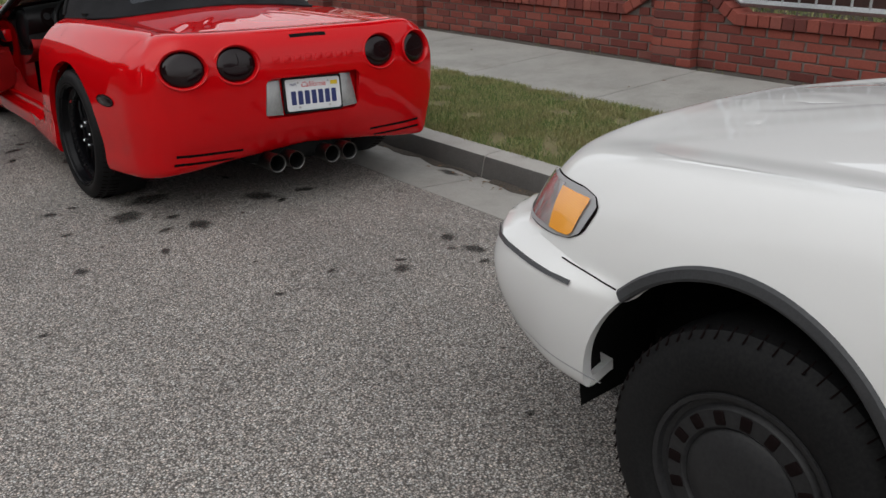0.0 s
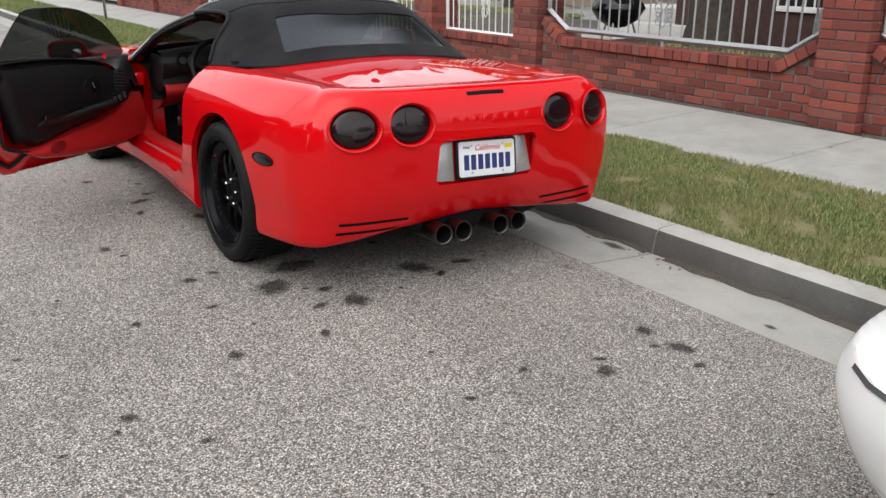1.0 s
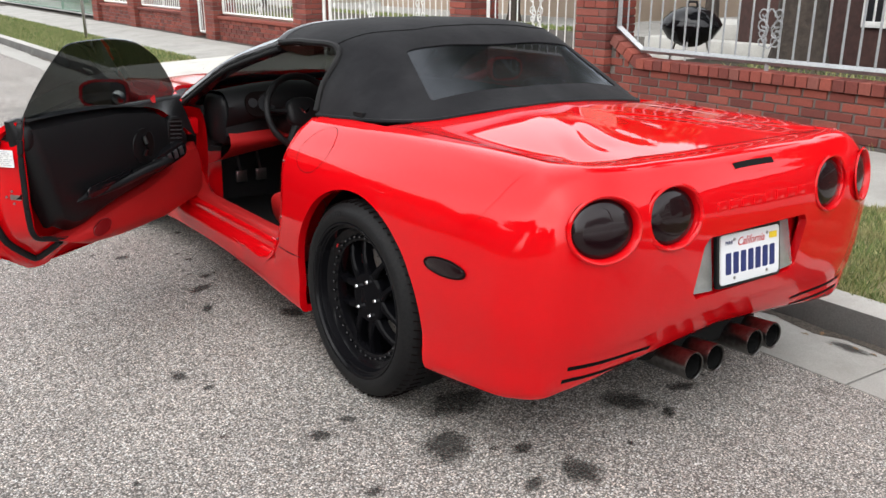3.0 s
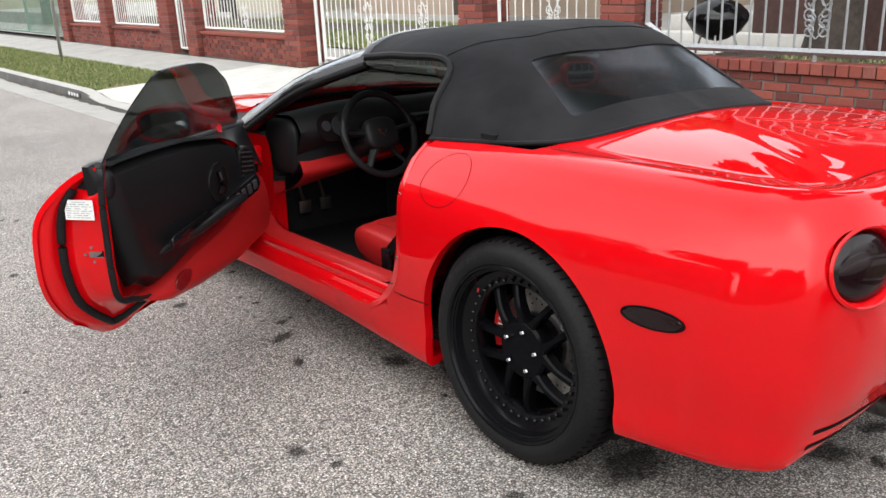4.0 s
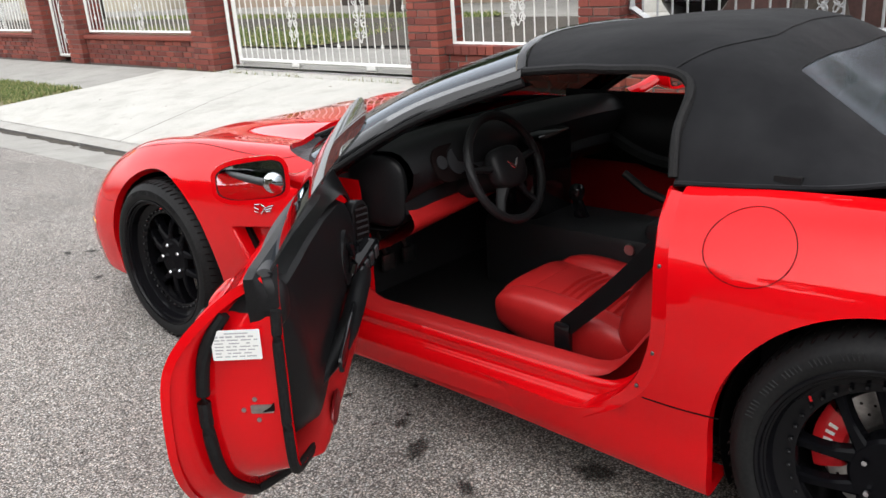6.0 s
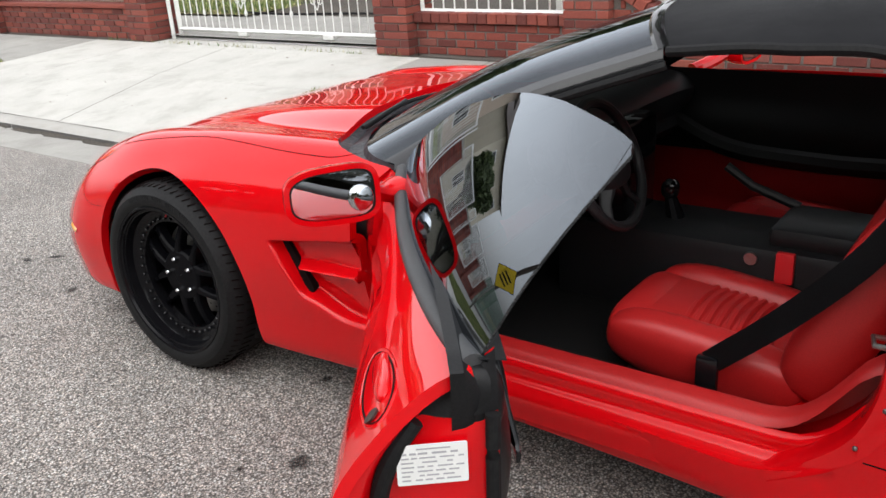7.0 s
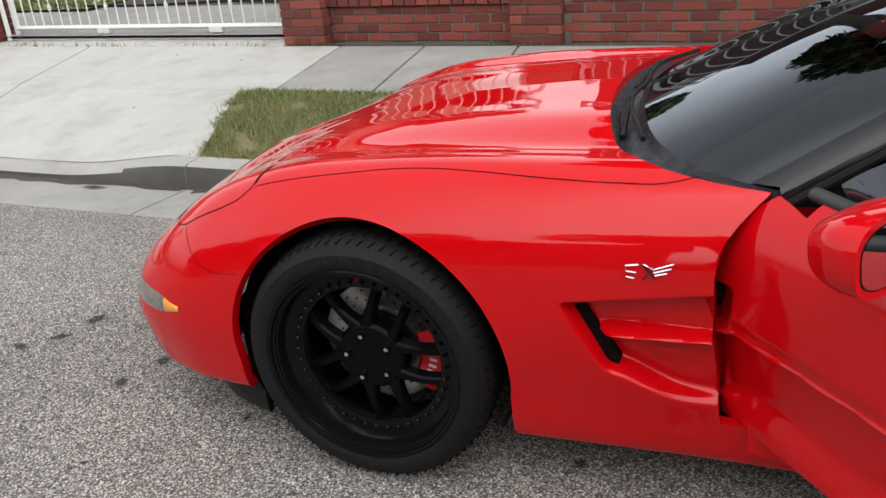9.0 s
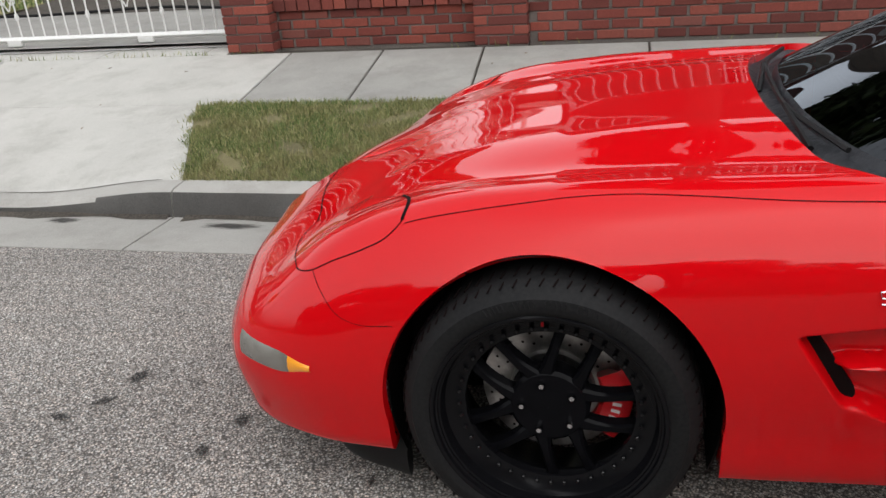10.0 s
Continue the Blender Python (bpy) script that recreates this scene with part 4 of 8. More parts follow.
# nose: amber and clear corner lamp, air dam
for s in (-1, 1):
    lamp = new("corner_lamp")
    lamp.parent = car
    lamp["label"] = "slim clear and amber corner lamp"
    for name, y0, y1, mt in (("lens", 3.262, 3.43, CORNER_LENS), ("amber_lens", 3.200, 3.262, AMBER)):
        bm = bmesh.new()
        rows = []
        for y in np.linspace(y0, y1, 8):
            t = (y - 3.198) / 0.2
            zc, h = 0.402 - 0.004 * t, 0.008 + 0.019 * step(t * 1.9)
            row = []
            for k in range(5):
                p, n = on_body(SIDE, y, zc + h * (k / 4 - 0.5) * 2)
                p = p + n * (0.004 if 0 < k < 4 else 0.0005)
                row.append(bm.verts.new((-s * p.x if s > 0 else p.x, p.y, p.z)))
            rows.append(row)
        for a, b in zip(rows, rows[1:]):
            for k in range(4):
                bm.faces.new((a[k], a[k + 1], b[k + 1], b[k]))
        bmesh.ops.recalc_face_normals(bm, faces=bm.faces)
        part(name, bm, mt, lamp)
bm = bmesh.new()
tube(bm, along([(-0.80, 3.00, 0.135), (-0.73, 3.18, 0.135), (-0.48, 3.33, 0.135), (0, 3.39, 0.135), (0.48, 3.33, 0.135), (0.73, 3.18, 0.135), (0.80, 3.00, 0.135)], np.linspace(0, 1, 40)), 0.012, 8, flat=5.0)
part("air_dam", bm, BLACK_TRIM, car, "black rubber air dam")


# wheels
def wheel(name, y, z, r_tyre, r_rim, width, side, phase, face, label):
    """A wheel in place on its hub, its outer face to the side, the spokes set in by face."""
    w = new(name)
    w.parent = car
    w.matrix_local = pose(side * 0.90, y, z, 0, 0, 0 if side > 0 else 180)
    w["label"] = label
    bm = bmesh.new()
    s = r_rim + 0.002
    lathe(bm, ((-width, s), (-width - 0.006, s + 0.02), (-width - 0.004, r_tyre - 0.035), (-width + 0.02, r_tyre - 0.008), (-width * 0.5, r_tyre), (-0.050, r_tyre - 0.003),
               (-0.026, r_tyre - 0.010), (-0.012, r_tyre - 0.026), (-0.004, s + 0.040), (0.0, s + 0.026), (0.0, s + 0.012), (-0.006, s + 0.002), (-0.014, s)), 96)
    tyre = part("tyre", bm, RUBBER, w, "black rubber tyre")
    bm = bmesh.new()
    for k in range(72):
        a = 2 * math.pi * k / 72
        for x0, x1 in ((-0.046, -0.020), (-0.10, -0.055)):
            rr = r_tyre + 0.0012 - (0.006 if x1 > -0.03 else 0)
            p0 = Vector((x0, rr * math.cos(a), rr * math.sin(a)))
            p1 = Vector((x1, (rr - 0.004 * (x1 > -0.03)) * math.cos(a + 0.02), (rr - 0.004 * (x1 > -0.03)) * math.sin(a + 0.02)))
            tube(bm, (p0, p1), 0.0022, 4)
    tagged(part("tread", bm, GAP, tyre), kind="stuff")
    bm = bmesh.new()
    for k in range(5):
        a0 = radians(phase + 22 + k * 13)
        for j in range(5):
            a = a0 + j * 0.035
            p0 = Vector((0.0005, (s + 0.022) * math.cos(a), (s + 0.022) * math.sin(a)))
            p1 = Vector((-0.001, (s + 0.037) * math.cos(a + 0.01), (s + 0.037) * math.sin(a + 0.01)))
            tube(bm, (p0, p1), 0.0016, 4)
    tagged(part("sidewall_bar", bm, RUBBER, tyre), kind="stuff")
    bm = bmesh.new()
    lathe(bm, ((-0.014, r_rim + 0.004), (-0.005, r_rim + 0.004), (-0.003, r_rim), (-0.005, r_rim - 0.006), (-0.013, r_rim - 0.009), (-0.015, r_rim - 0.013), (-0.020, r_rim - 0.014), (-0.021, r_rim - 0.018), (-face + 0.030, r_rim - 0.024), (-face + 0.016, r_rim - 0.044),
               (-face + 0.012, r_rim - 0.066), (-face - 0.004, r_rim - 0.068), (-face - 0.03, r_rim - 0.060), (-0.14, r_rim - 0.050), (-width, r_rim - 0.020)), 80)
    rim = part("rim", bm, RIM_LIP, w, "satin black stepped rim barrel")
    hub_x = -face
    for k in range(5):
        a = radians(phase + 36) + 2 * math.pi * k / 5
        bm = bmesh.new()
        for sg in (-1, 1):
            r0, r1 = 0.062, r_rim - 0.064
            sec = []
            for t in np.linspace(0, 1, 7):
                r = r0 + (r1 - r0) * t
                off = sg * (0.035 + 0.009 * t)
                wd = 0.0092 + 0.012 * (1 - t) ** 3 + 0.005 * t ** 4
                x = hub_x + 0.010 - 0.012 * t + 0.010 * math.sin(math.pi * t)
                c = Vector((0, r * math.cos(a) - off * math.sin(a), r * math.sin(a) + off * math.cos(a)))
                d = Vector((0, -math.sin(a), math.cos(a)))
                sec.append([bm.verts.new(c + d * u * wd + Vector((x + v, 0, 0))) for u, v in ((-1, -0.034), (-1, -0.006), (-0.6, 0), (0.6, 0), (1, -0.006), (1, -0.034))])
            for p, q in zip(sec, sec[1:]):
                for j in range(6):
                    bm.faces.new((p[j], p[(j + 1) % 6], q[(j + 1) % 6], q[j]))
            bm.faces.new(sec[0][::-1])
            bm.faces.new(sec[-1])
        bmesh.ops.recalc_face_normals(bm, faces=bm.faces)
        part("spoke", bm, RIM_BLACK, w, "satin black twin spoke")
    bm = bmesh.new()
    lathe(bm, ((hub_x - 0.04, 0.092), (hub_x + 0.006, 0.090), (hub_x + 0.013, 0.082), (hub_x + 0.014, 0.070), (hub_x + 0.010, 0.045), (hub_x + 0.013, 0.034), (hub_x + 0.013, 0.0005)), 48)
    hub = part("hub", bm, RIM_BLACK, w, "satin black hub with centre cap")
    for k in range(5):
        a = radians(phase) + 2 * math.pi * k / 5
        bm = bmesh.new()
        t = Matrix.Translation((hub_x + 0.010, 0.0605 * math.cos(a), 0.0605 * math.sin(a)))
        lathe(bm, ((-0.01, 0.0085), (0.012, 0.0085), (0.016, 0.006), (0.016, 0.0003)), 6, t)
        part("lug_nut", bm, CHROME, hub, "bright lug nut", split=25)
    bm = bmesh.new()
    lathe(bm, ((-0.006, 0.0052), (0.004, 0.0052), (0.006, 0.0036), (0.006, 0.0003)), 6)
    bolt = part("rim_bolt", bm, BLACK_GLOSS, rim, split=25)
    n = 40
    for k in range(n):
        a = 2 * math.pi * k / n
        b = bolt if k == 0 else new("rim_bolt", bolt.data)
        b.parent = rim
        b.location = (-face + 0.018, (r_rim - 0.054) * math.cos(a), (r_rim - 0.054) * math.sin(a))
    bm = bmesh.new()
    a = radians(phase + 60)
    tube(bm, (Vector((-face + 0.016, (r_rim - 0.03) * math.cos(a), (r_rim - 0.03) * math.sin(a))), Vector((-face + 0.030, (r_rim - 0.045) * math.cos(a), (r_rim - 0.045) * math.sin(a)))), 0.003, 8)
    part("valve", bm, CALIPER, rim, "small red-tipped valve")
    bm = bmesh.new()
    lathe(bm, ((-face - 0.075, 0.05), (-face - 0.060, 0.06), (-face - 0.060, 0.095), (-face - 0.072, 0.098), (-face - 0.072, 0.163), (-face - 0.10, 0.163)), 64)
    brake = part("brake_disc", bm, STEEL, w, "worn drilled steel brake disc")
    bm = bmesh.new()
    for k in range(36):
        a = 2 * math.pi * k / 36
        for r in ((0.118, 0.146) if k % 2 else (0.132,)):
            t = Matrix.Translation((-face - 0.0715, r * math.cos(a), r * math.sin(a)))
            disc(bm, 0, 0.0035, 8, t)
    tagged(part("drilling", bm, GAP, brake), kind="stuff")
    return w


def caliper(w, face, mid, span):
    bm = bmesh.new()
    lathe(bm, ((-face - 0.10, 0.108), (-face - 0.052, 0.110), (-face - 0.044, 0.118), (-face - 0.044, 0.165), (-face - 0.052, 0.182), (-face - 0.10, 0.184)), 20, None, radians(mid - span), radians(mid + span))
    bmesh.ops.holes_fill(bm, edges=bm.edges)
    bmesh.ops.recalc_face_normals(bm, faces=bm.faces)
    c = part("caliper", bm, CALIPER, w, "red brake caliper")
    for k in range(5):
        a = radians(mid - 14 + 7 * k)
        bm = bmesh.new()
        m = Matrix.Translation((-face - 0.0435, 0.148 * math.cos(a), 0.148 * math.sin(a)))
        box(bm, (0, -0.010, -0.004), (0.0012, 0.010, 0.004), 0, m @ pose(0, 0, 0, math.degrees(a)))
        part("caliper_bar", bm, PAPER, c)


for side in (-1, 1):
    fw = wheel("front_wheel", FRONT_AXLE[0], FRONT_AXLE[1], 0.330, 0.256, 0.24, side, 32, 0.078, "black split-spoke front wheel with red caliper")
    caliper(fw, 0.078, -8, 32)
    rw = wheel("rear_wheel", REAR_AXLE[0], REAR_AXLE[1], 0.337, 0.262, 0.28, side, 80, 0.075, "deep-dish black split-spoke rear wheel")
    caliper(rw, 0.075, 172, 26)

# dark liners behind the wheels and under the car
bm = bmesh.new()
box(bm, (-0.58, -0.50, 0.20), (0.58, 3.30, 0.24), 0.01)
part("underbody", bm, DARK, car)
for y, z in (FRONT_AXLE, REAR_AXLE):
    for side in (-1, 1):
        bm = bmesh.new()
        m = Matrix.Translation((side * 0.58, y, z))
        lathe(bm, ((0.0, 0.02), (0.0, 0.379), (side * 0.245, 0.375), (side * 0.257, 0.367)), 40, m, radians(-24), radians(204))
        part("wheel_liner", bm, DARK, car)

# canvas roof
TOP_BASE = ((0, 0.0, 0.925), (0.34, 0.02, 0.918), (0.55, 0.08, 0.894), (0.655, 0.20, 0.876), (0.692, 0.36, 0.858), (0.702, 0.565, 0.838))
TOP_BASE = tuple((x, y, on_body(DOWN, x, y)[0].z + 0.003) for x, y, z in TOP_BASE)
TOP_MID = ((0, 0.26, 1.045), (0.31, 0.27, 1.045), (0.47, 0.31, 1.04), (0.575, 0.40, 1.018), (0.635, 0.48, 0.992), (0.660, 0.58, 0.965))
TOP_EDGE = ((0, 0.50, 1.185), (0.28, 0.505, 1.177), (0.42, 0.52, 1.155), (0.51, 0.54, 1.122), (0.557, 0.56, 1.095), (0.585, 0.585, 1.075))
TOP_HEAD = ((0, 1.22, 1.172), (0.28, 1.195, 1.165), (0.42, 1.165, 1.147), (0.50, 1.135, 1.125), (0.545, 1.11, 1.108), (0.575, 1.09, 1.090))
roof_mid = tuple((0.5 * (a[0] + b[0]) + 0.004, 0.5 * (a[1] + b[1]), 0.5 * (a[2] + b[2]) + 0.024) for a, b in zip(TOP_EDGE, TOP_HEAD))
roof_mid = ((0.0,) + roof_mid[0][1:],) + roof_mid[1:]
TOP = surface(np.array((TOP_BASE, TOP_MID, TOP_EDGE, roof_mid, TOP_HEAD)).transpose(1, 0, 2), 60, 110)


def rear_window(co):
    u = (co.y - 0.105) / 0.27
    return min(0.49 - abs(co.x) - 0.07 * u, co.y - 0.118 - 0.10 * co.x ** 2, 0.375 + 0.08 * co.x ** 2 - co.y, 0.70 - abs(co.x) - abs(co.y - 0.24) * 1.2)


bm = bmesh.new()
grid_mesh(bm, TOP, mirror=True)
bmesh.ops.recalc_face_normals(bm, faces=bm.faces)
pane = bm.copy()
carve(bm, rear_window)
carve(pane, lambda c: -rear_window(c))
for v in pane.verts:
    v.co -= v.normal * 0.004
thicken(bm, 0.012)
roof = part("canvas_roof", bm, CANVAS, car, "black canvas folding roof, raised")
part("rear_window", pane, GLASS_REAR, roof, "dark flexible rear window")
for s in (-1, 1):
    bm = bmesh.new()
    tube(bm, [(s * (p[0] + 0.002), p[1] + 0.004, p[2]) for p in TOP[-1][::2][1:]], 0.013, 8)
    part("window_seal", bm, RUBBER, roof, "black rubber window seal")
bm = bmesh.new()
base = [tuple(p) for p in TOP[:, 0]]
tube(bm, [(-p[0], p[1], p[2]) for p in base[::-1]] + base[1:], 0.007, 6)
part("roof_hem", bm, CANVAS, roof)
bm = bmesh.new()
j = int(110 * 0.44)
tube(bm, [(-p[0], p[1], p[2] + 0.001) for p in TOP[::-1, j]] + [tuple(p + np.array((0, 0, 0.001))) for p in TOP[1:, j]], 0.004, 6, flat=0.6)
part("roof_stitched_seam", bm, CANVAS, roof)

# windscreen
SCREEN_BASE = ((0, 2.10, 0.836), (0.32, 2.07, 0.830), (0.57, 1.990, 0.816), (0.722, 1.865, 0.803), (0.770, 1.740, 0.793))
SCREEN_TOP = ((0, 1.24, 1.165), (0.25, 1.215, 1.160), (0.42, 1.175, 1.142), (0.53, 1.125, 1.112), (0.575, 1.095, 1.088))
screen_mid = tuple((0.5 * (a[0] + b[0]) + 0.01 * (i > 0), 0.5 * (a[1] + b[1]) + 0.01, 0.5 * (a[2] + b[2]) + 0.03) for i, (a, b) in enumerate(zip(SCREEN_BASE, SCREEN_TOP)))
SCREEN = surface(np.array((SCREEN_BASE, screen_mid, SCREEN_TOP)).transpose(1, 0, 2), 30, 24)
bm = bmesh.new()
grid_mesh(bm, SCREEN, mirror=True)
part("windscreen", bm, GLASS_SCREEN, car, "dark tinted windscreen")
for s in (-1, 1):
    bm = bmesh.new()
    rows = []
    for k in range(24):
        a, b = SCREEN[-1][k], SCREEN[-3][k]
        o = np.array((0.018, -0.008, -0.022))
        q = [a + (b - a) * 0.9 + (0, 0, 0.003), a + (0.006, 0, 0.010), a + o * 0.6 + (0.006, 0, 0.002), a + o, a + o * 1.2 + np.array((-0.05, -0.01, -0.01))]
        rows.append([bm.verts.new((s * v[0], v[1], v[2])) for v in q])
    for a, b in zip(rows, rows[1:]):
        for k in range(4):
            bm.faces.new((a[k], a[k + 1], b[k + 1], b[k]) if s > 0 else (a[k + 1], a[k], b[k], b[k + 1]))
    part("windscreen_pillar", bm, PILLAR_BLACK, car, "gloss black windscreen pillar")
    bm = bmesh.new()
    tube(bm, [(s * (p[0] + 0.012), p[1] - 0.010, p[2] - 0.026) for p in SCREEN[-1]], 0.012, 8)
    part("pillar_seal", bm, RUBBER, car)
bm = bmesh.new()
top_row = SCREEN[:, -1]
tube(bm, [(-p[0], p[1], p[2]) for p in top_row[::-1]] + [tuple(p) for p in top_row[1:]], 0.020, 8, flat=0.7)
part("windscreen_header", bm, PILLAR_BLACK, car)
# cowl panel with wipers
bm = bmesh.new()
rows = []
edge = [(-p[0], p[1], p[2]) for p in SCREEN[::-1, 0]] + [tuple(p) for p in SCREEN[1:, 0]]
for x, y, z in edge:
    out = Vector((x, y - 1.30)).normalized()
    r = 0.0
    while r < 0.2 and y + out.y * r < cowl_y(x + out.x * r) + 0.012:
        r += 0.004
    bx, by = x + out.x * r, y + out.y * r
    h = on_body(DOWN, bx, by)
    zb = h[0].z if h else z
    rows.append([bm.verts.new(q) for q in ((bx, by, zb - 0.012), (x + out.x * r * 0.6, y + out.y * r * 0.6, min(z, zb) - 0.030), (x + out.x * r * 0.15, y + out.y * r * 0.15, z - 0.020), (x, y, z + 0.001))])
for a, b in zip(rows, rows[1:]):
    for k in range(3):
        bm.faces.new((a[k], a[k + 1], b[k + 1], b[k]))
part("cowl", bm, COWL_BLACK, car, "black plastic cowl panel")
for x0, x1 in ((-0.55, 0.10), (-0.02, 0.58)):
    bm = bmesh.new()
    pts = [(x0, cowl_y(x0) - 0.06, 0.826), (0.5 * (x0 + x1), cowl_y(0.5 * (x0 + x1)) - 0.05, 0.838), (x1, cowl_y(x1) - 0.06, 0.826)]
    tube(bm, along(pts, np.linspace(0, 1, 10)), 0.007, 6)
    tube(bm, [(x0 + 0.08, cowl_y(x0 + 0.08) - 0.025, 0.805), (0.5 * (x0 + x1), cowl_y(0.5 * (x0 + x1)) - 0.045, 0.842)], 0.008, 6)
    part("wiper", bm, BLACK_TRIM, car, "black wiper arm and blade")

# ---- the open door ----
def edge_x(y, z):
    h = on_body(SIDE, y, z)
    return h[0].x if h else -0.84


def skin_x(y, z):
    return edge_x(y, z) - 0.010 * step((1.25 - y) / 0.75) * step((0.80 - z) / 0.12)


def patch(name, rows, material, parent, label="", split=40):
    """A surface through rows of points."""
    pts = surface(np.array(rows, float), 24, 40)
    bm = bmesh.new()
    grid_mesh(bm, pts)
    bmesh.ops.recalc_face_normals(bm, faces=bm.faces)
    return part(name, bm, material, parent, label, split=split), pts


ZS = (0.265, 0.33, 0.42, 0.52, 0.62, 0.72, 0.80, 0.845)
skin_edge = [(skin_x(rear_edge(z) + 0.02, z) + 0.006, rear_edge(z) + 0.004, z) for z in ZS]
trim_edge = [(-0.670, max(0.522, rear_edge(z) + 0.02), z + 0.035 + 0.10 * step((0.44 - z) / 0.18)) for z in ZS]
lip = [(a[0] + 0.035, a[1] + 0.012, a[2] + 0.006) for a in skin_edge]
step_in = [(a[0] + 0.048, max(a[1] + 0.030, 0.526), a[2] + 0.010) for a in skin_edge]
jamb, JAMB = patch("jamb", (skin_edge, lip, step_in, [tuple(0.5 * (p + q) for p, q in zip(a, b)) for a, b in zip(step_in, trim_edge)], trim_edge), RED, door, "red painted door end")
for f, r, nm in ((0.36, 0.013, "weather_strip"), (0.97, 0.010, "weather_strip")):
    i = int(f * 23)
    bm = bmesh.new()
    line = [JAMB[k][3] for k in range(21, i + 1, -4)] if f < 0.5 else [JAMB[i][3] + np.array((0.0, 0.16, -0.02)), JAMB[i][3] + np.array((0.0, 0.07, -0.012))]
    tube(bm, along([tuple(p + np.array((0.0, -0.010, 0))) for p in line + list(JAMB[i][4:-5:2])], np.linspace(0, 1, 44)), r, 10)
    part(nm, bm, RUBBER, door, "black rubber weather strip")
front_rows = []
for z in ZS[:-2] + (0.75,):
    x, y = skin_x(front_edge(z) - 0.012, z), front_edge(z)
    front_rows.append([(x + 0.004, y - 0.004, z), (x + 0.05, y - 0.002, z), (-0.72, y - 0.02, z), (-0.66, y - 0.07, z)])
patch("hinge_face", np.array(front_rows).transpose(1, 0, 2), RED, door, "red painted hinge end of the door")
# black corner piece above the label
bm = bmesh.new()
sub = JAMB[9:24, 34:40] + np.array((0.0, -0.004, 0.0))
grid_mesh(bm, sub)
part("corner_cover", bm, BLACK_TRIM, door)
END = Matrix(((1, 0, 0, 0), (0, 0, -1, 0), (0, 1, 0, 0), (0, 0, 0, 1)))  # u across the door's end, v up, w towards the tail
m_label = Matrix.Translation((-0.758, 0.5145, 0.7355)) @ END
bm = bmesh.new()
slab(bm, round_rect(0.046, 0.030, 0.003), 0.0012, m_label)
sticker = part("paper_label", bm, PAPER, door, "white printed paper label")
rp = random.Random(4)
for k in range(8):
    v = 0.0235 - 0.0066 * k
    u = -0.040
    while u < 0.034:
        w = rp.uniform(0.006, 0.022) if k else 0.034
        u1 = min(0.041, u + w)
        if k == 0:
            u, u1 = -0.020, 0.024
        h = 0.0012 if k != 1 else 0.0016
        bm = bmesh.new()
        slab(bm, [(u, v - h), (u1, v - h), (u1, v + h), (u, v + h)], 0.0004, m_label @ Matrix.Translation((0, 0, 0.0005)))
        part("print_bar", bm, GREY_PRINT, sticker)
        u = u1 + rp.uniform(0.002, 0.006 if k % 3 else 0.014)
        if k == 0:
            break
bm = bmesh.new()
m = Matrix.Translation((-0.727, 0.520, 0.598)) @ END
slab(bm, round_rect(0.022, 0.009, 0.003), 0.005, m)
latch = part("latch", bm, STEEL, door, "worn steel door latch")
bm = bmesh.new()
slab(bm, [(0.0, -0.006), (0.024, -0.004), (0.024, 0.014), (0.016, 0.004)], 0.004, m @ Matrix.Translation((0, 0, 0.002)))
part("latch_slot", bm, GAP, latch)
for u, v in ((-0.035, 0.0), (-0.012, 0.022), (-0.008, -0.022)):
    bm = bmesh.new()
    slab(bm, ellipse(0.0045, 0.0045, 12, 0, u, v), 0.003, m @ Matrix.Translation((0, 0, 0.002)))
    part("latch_screw", bm, STEEL, latch)

bm = bmesh.new()
blob(bm, (-0.692, 0.550, 0.806), (0.034, 0.026, 0.050), 0.8, 0.8)
part("corner_cap", bm, BLACK_TRIM, door, "rounded black corner cap")
# inner trim: black upper, red lower
TRIM_X = -0.672


def trim_panel(name, top, low, y0, y1, mt, bulge, label):
    ys = np.concatenate([y0 + 0.07 * np.linspace(0, 1, 10) ** 2, np.linspace(y0 + 0.09, y1, 24)])
    zt, zl = np.interp(ys, *zip(*top)), np.interp(ys, *zip(*low))
    rows = []
    for t in np.linspace(0, 1, 12):
        row = []
        for y, a, b in zip(ys, zt, zl):
            z = b + (a - b) * t
            e = 1 - max(0.0, min(1.0, (y - y0) / 0.07, (y1 - y) / 0.05))
            x = TRIM_X - 0.04 + (0.04 + bulge) * math.sin(math.pi * min(1, max(0, t))) ** 0.3 * math.sqrt(max(0.0, 1 - e * e))
            back = 0.13 * (1 - t) ** 1.6 * max(0.0, 1 - (y - y0) / 0.6)
            row.append((x, y + back, z))
        rows.append(row)
    bm = bmesh.new()
    rows = [[(-0.73, y, z) for x, y, z in rows[0]]] + rows + [[(-0.73, y, z) for x, y, z in rows[-1]]]
    rows = [[(-0.73, *r[0][1:])] + r + [(-0.73, *r[-1][1:])] for r in rows]
    grid_mesh(bm, np.array(rows))
    bmesh.ops.recalc_face_normals(bm, faces=bm.faces)
    return part(name, bm, mt, door, label)


TOP_LINE = ((0.48, 0.858), (0.56, 0.868), (0.80, 0.866), (1.05, 0.852), (1.28, 0.822), (1.38, 0.795), (1.46, 0.750), (1.56, 0.69), (1.72, 0.60))
SPLIT = ((0.56, 0.455), (0.66, 0.415), (0.76, 0.415), (1.0, 0.455), (1.27, 0.487), (1.42, 0.520), (1.52, 0.575), (1.62, 0.60), (1.72, 0.59))
LOW_LINE = ((0.56, 0.40), (0.72, 0.345), (1.0, 0.315), (1.4, 0.30), (1.72, 0.325))
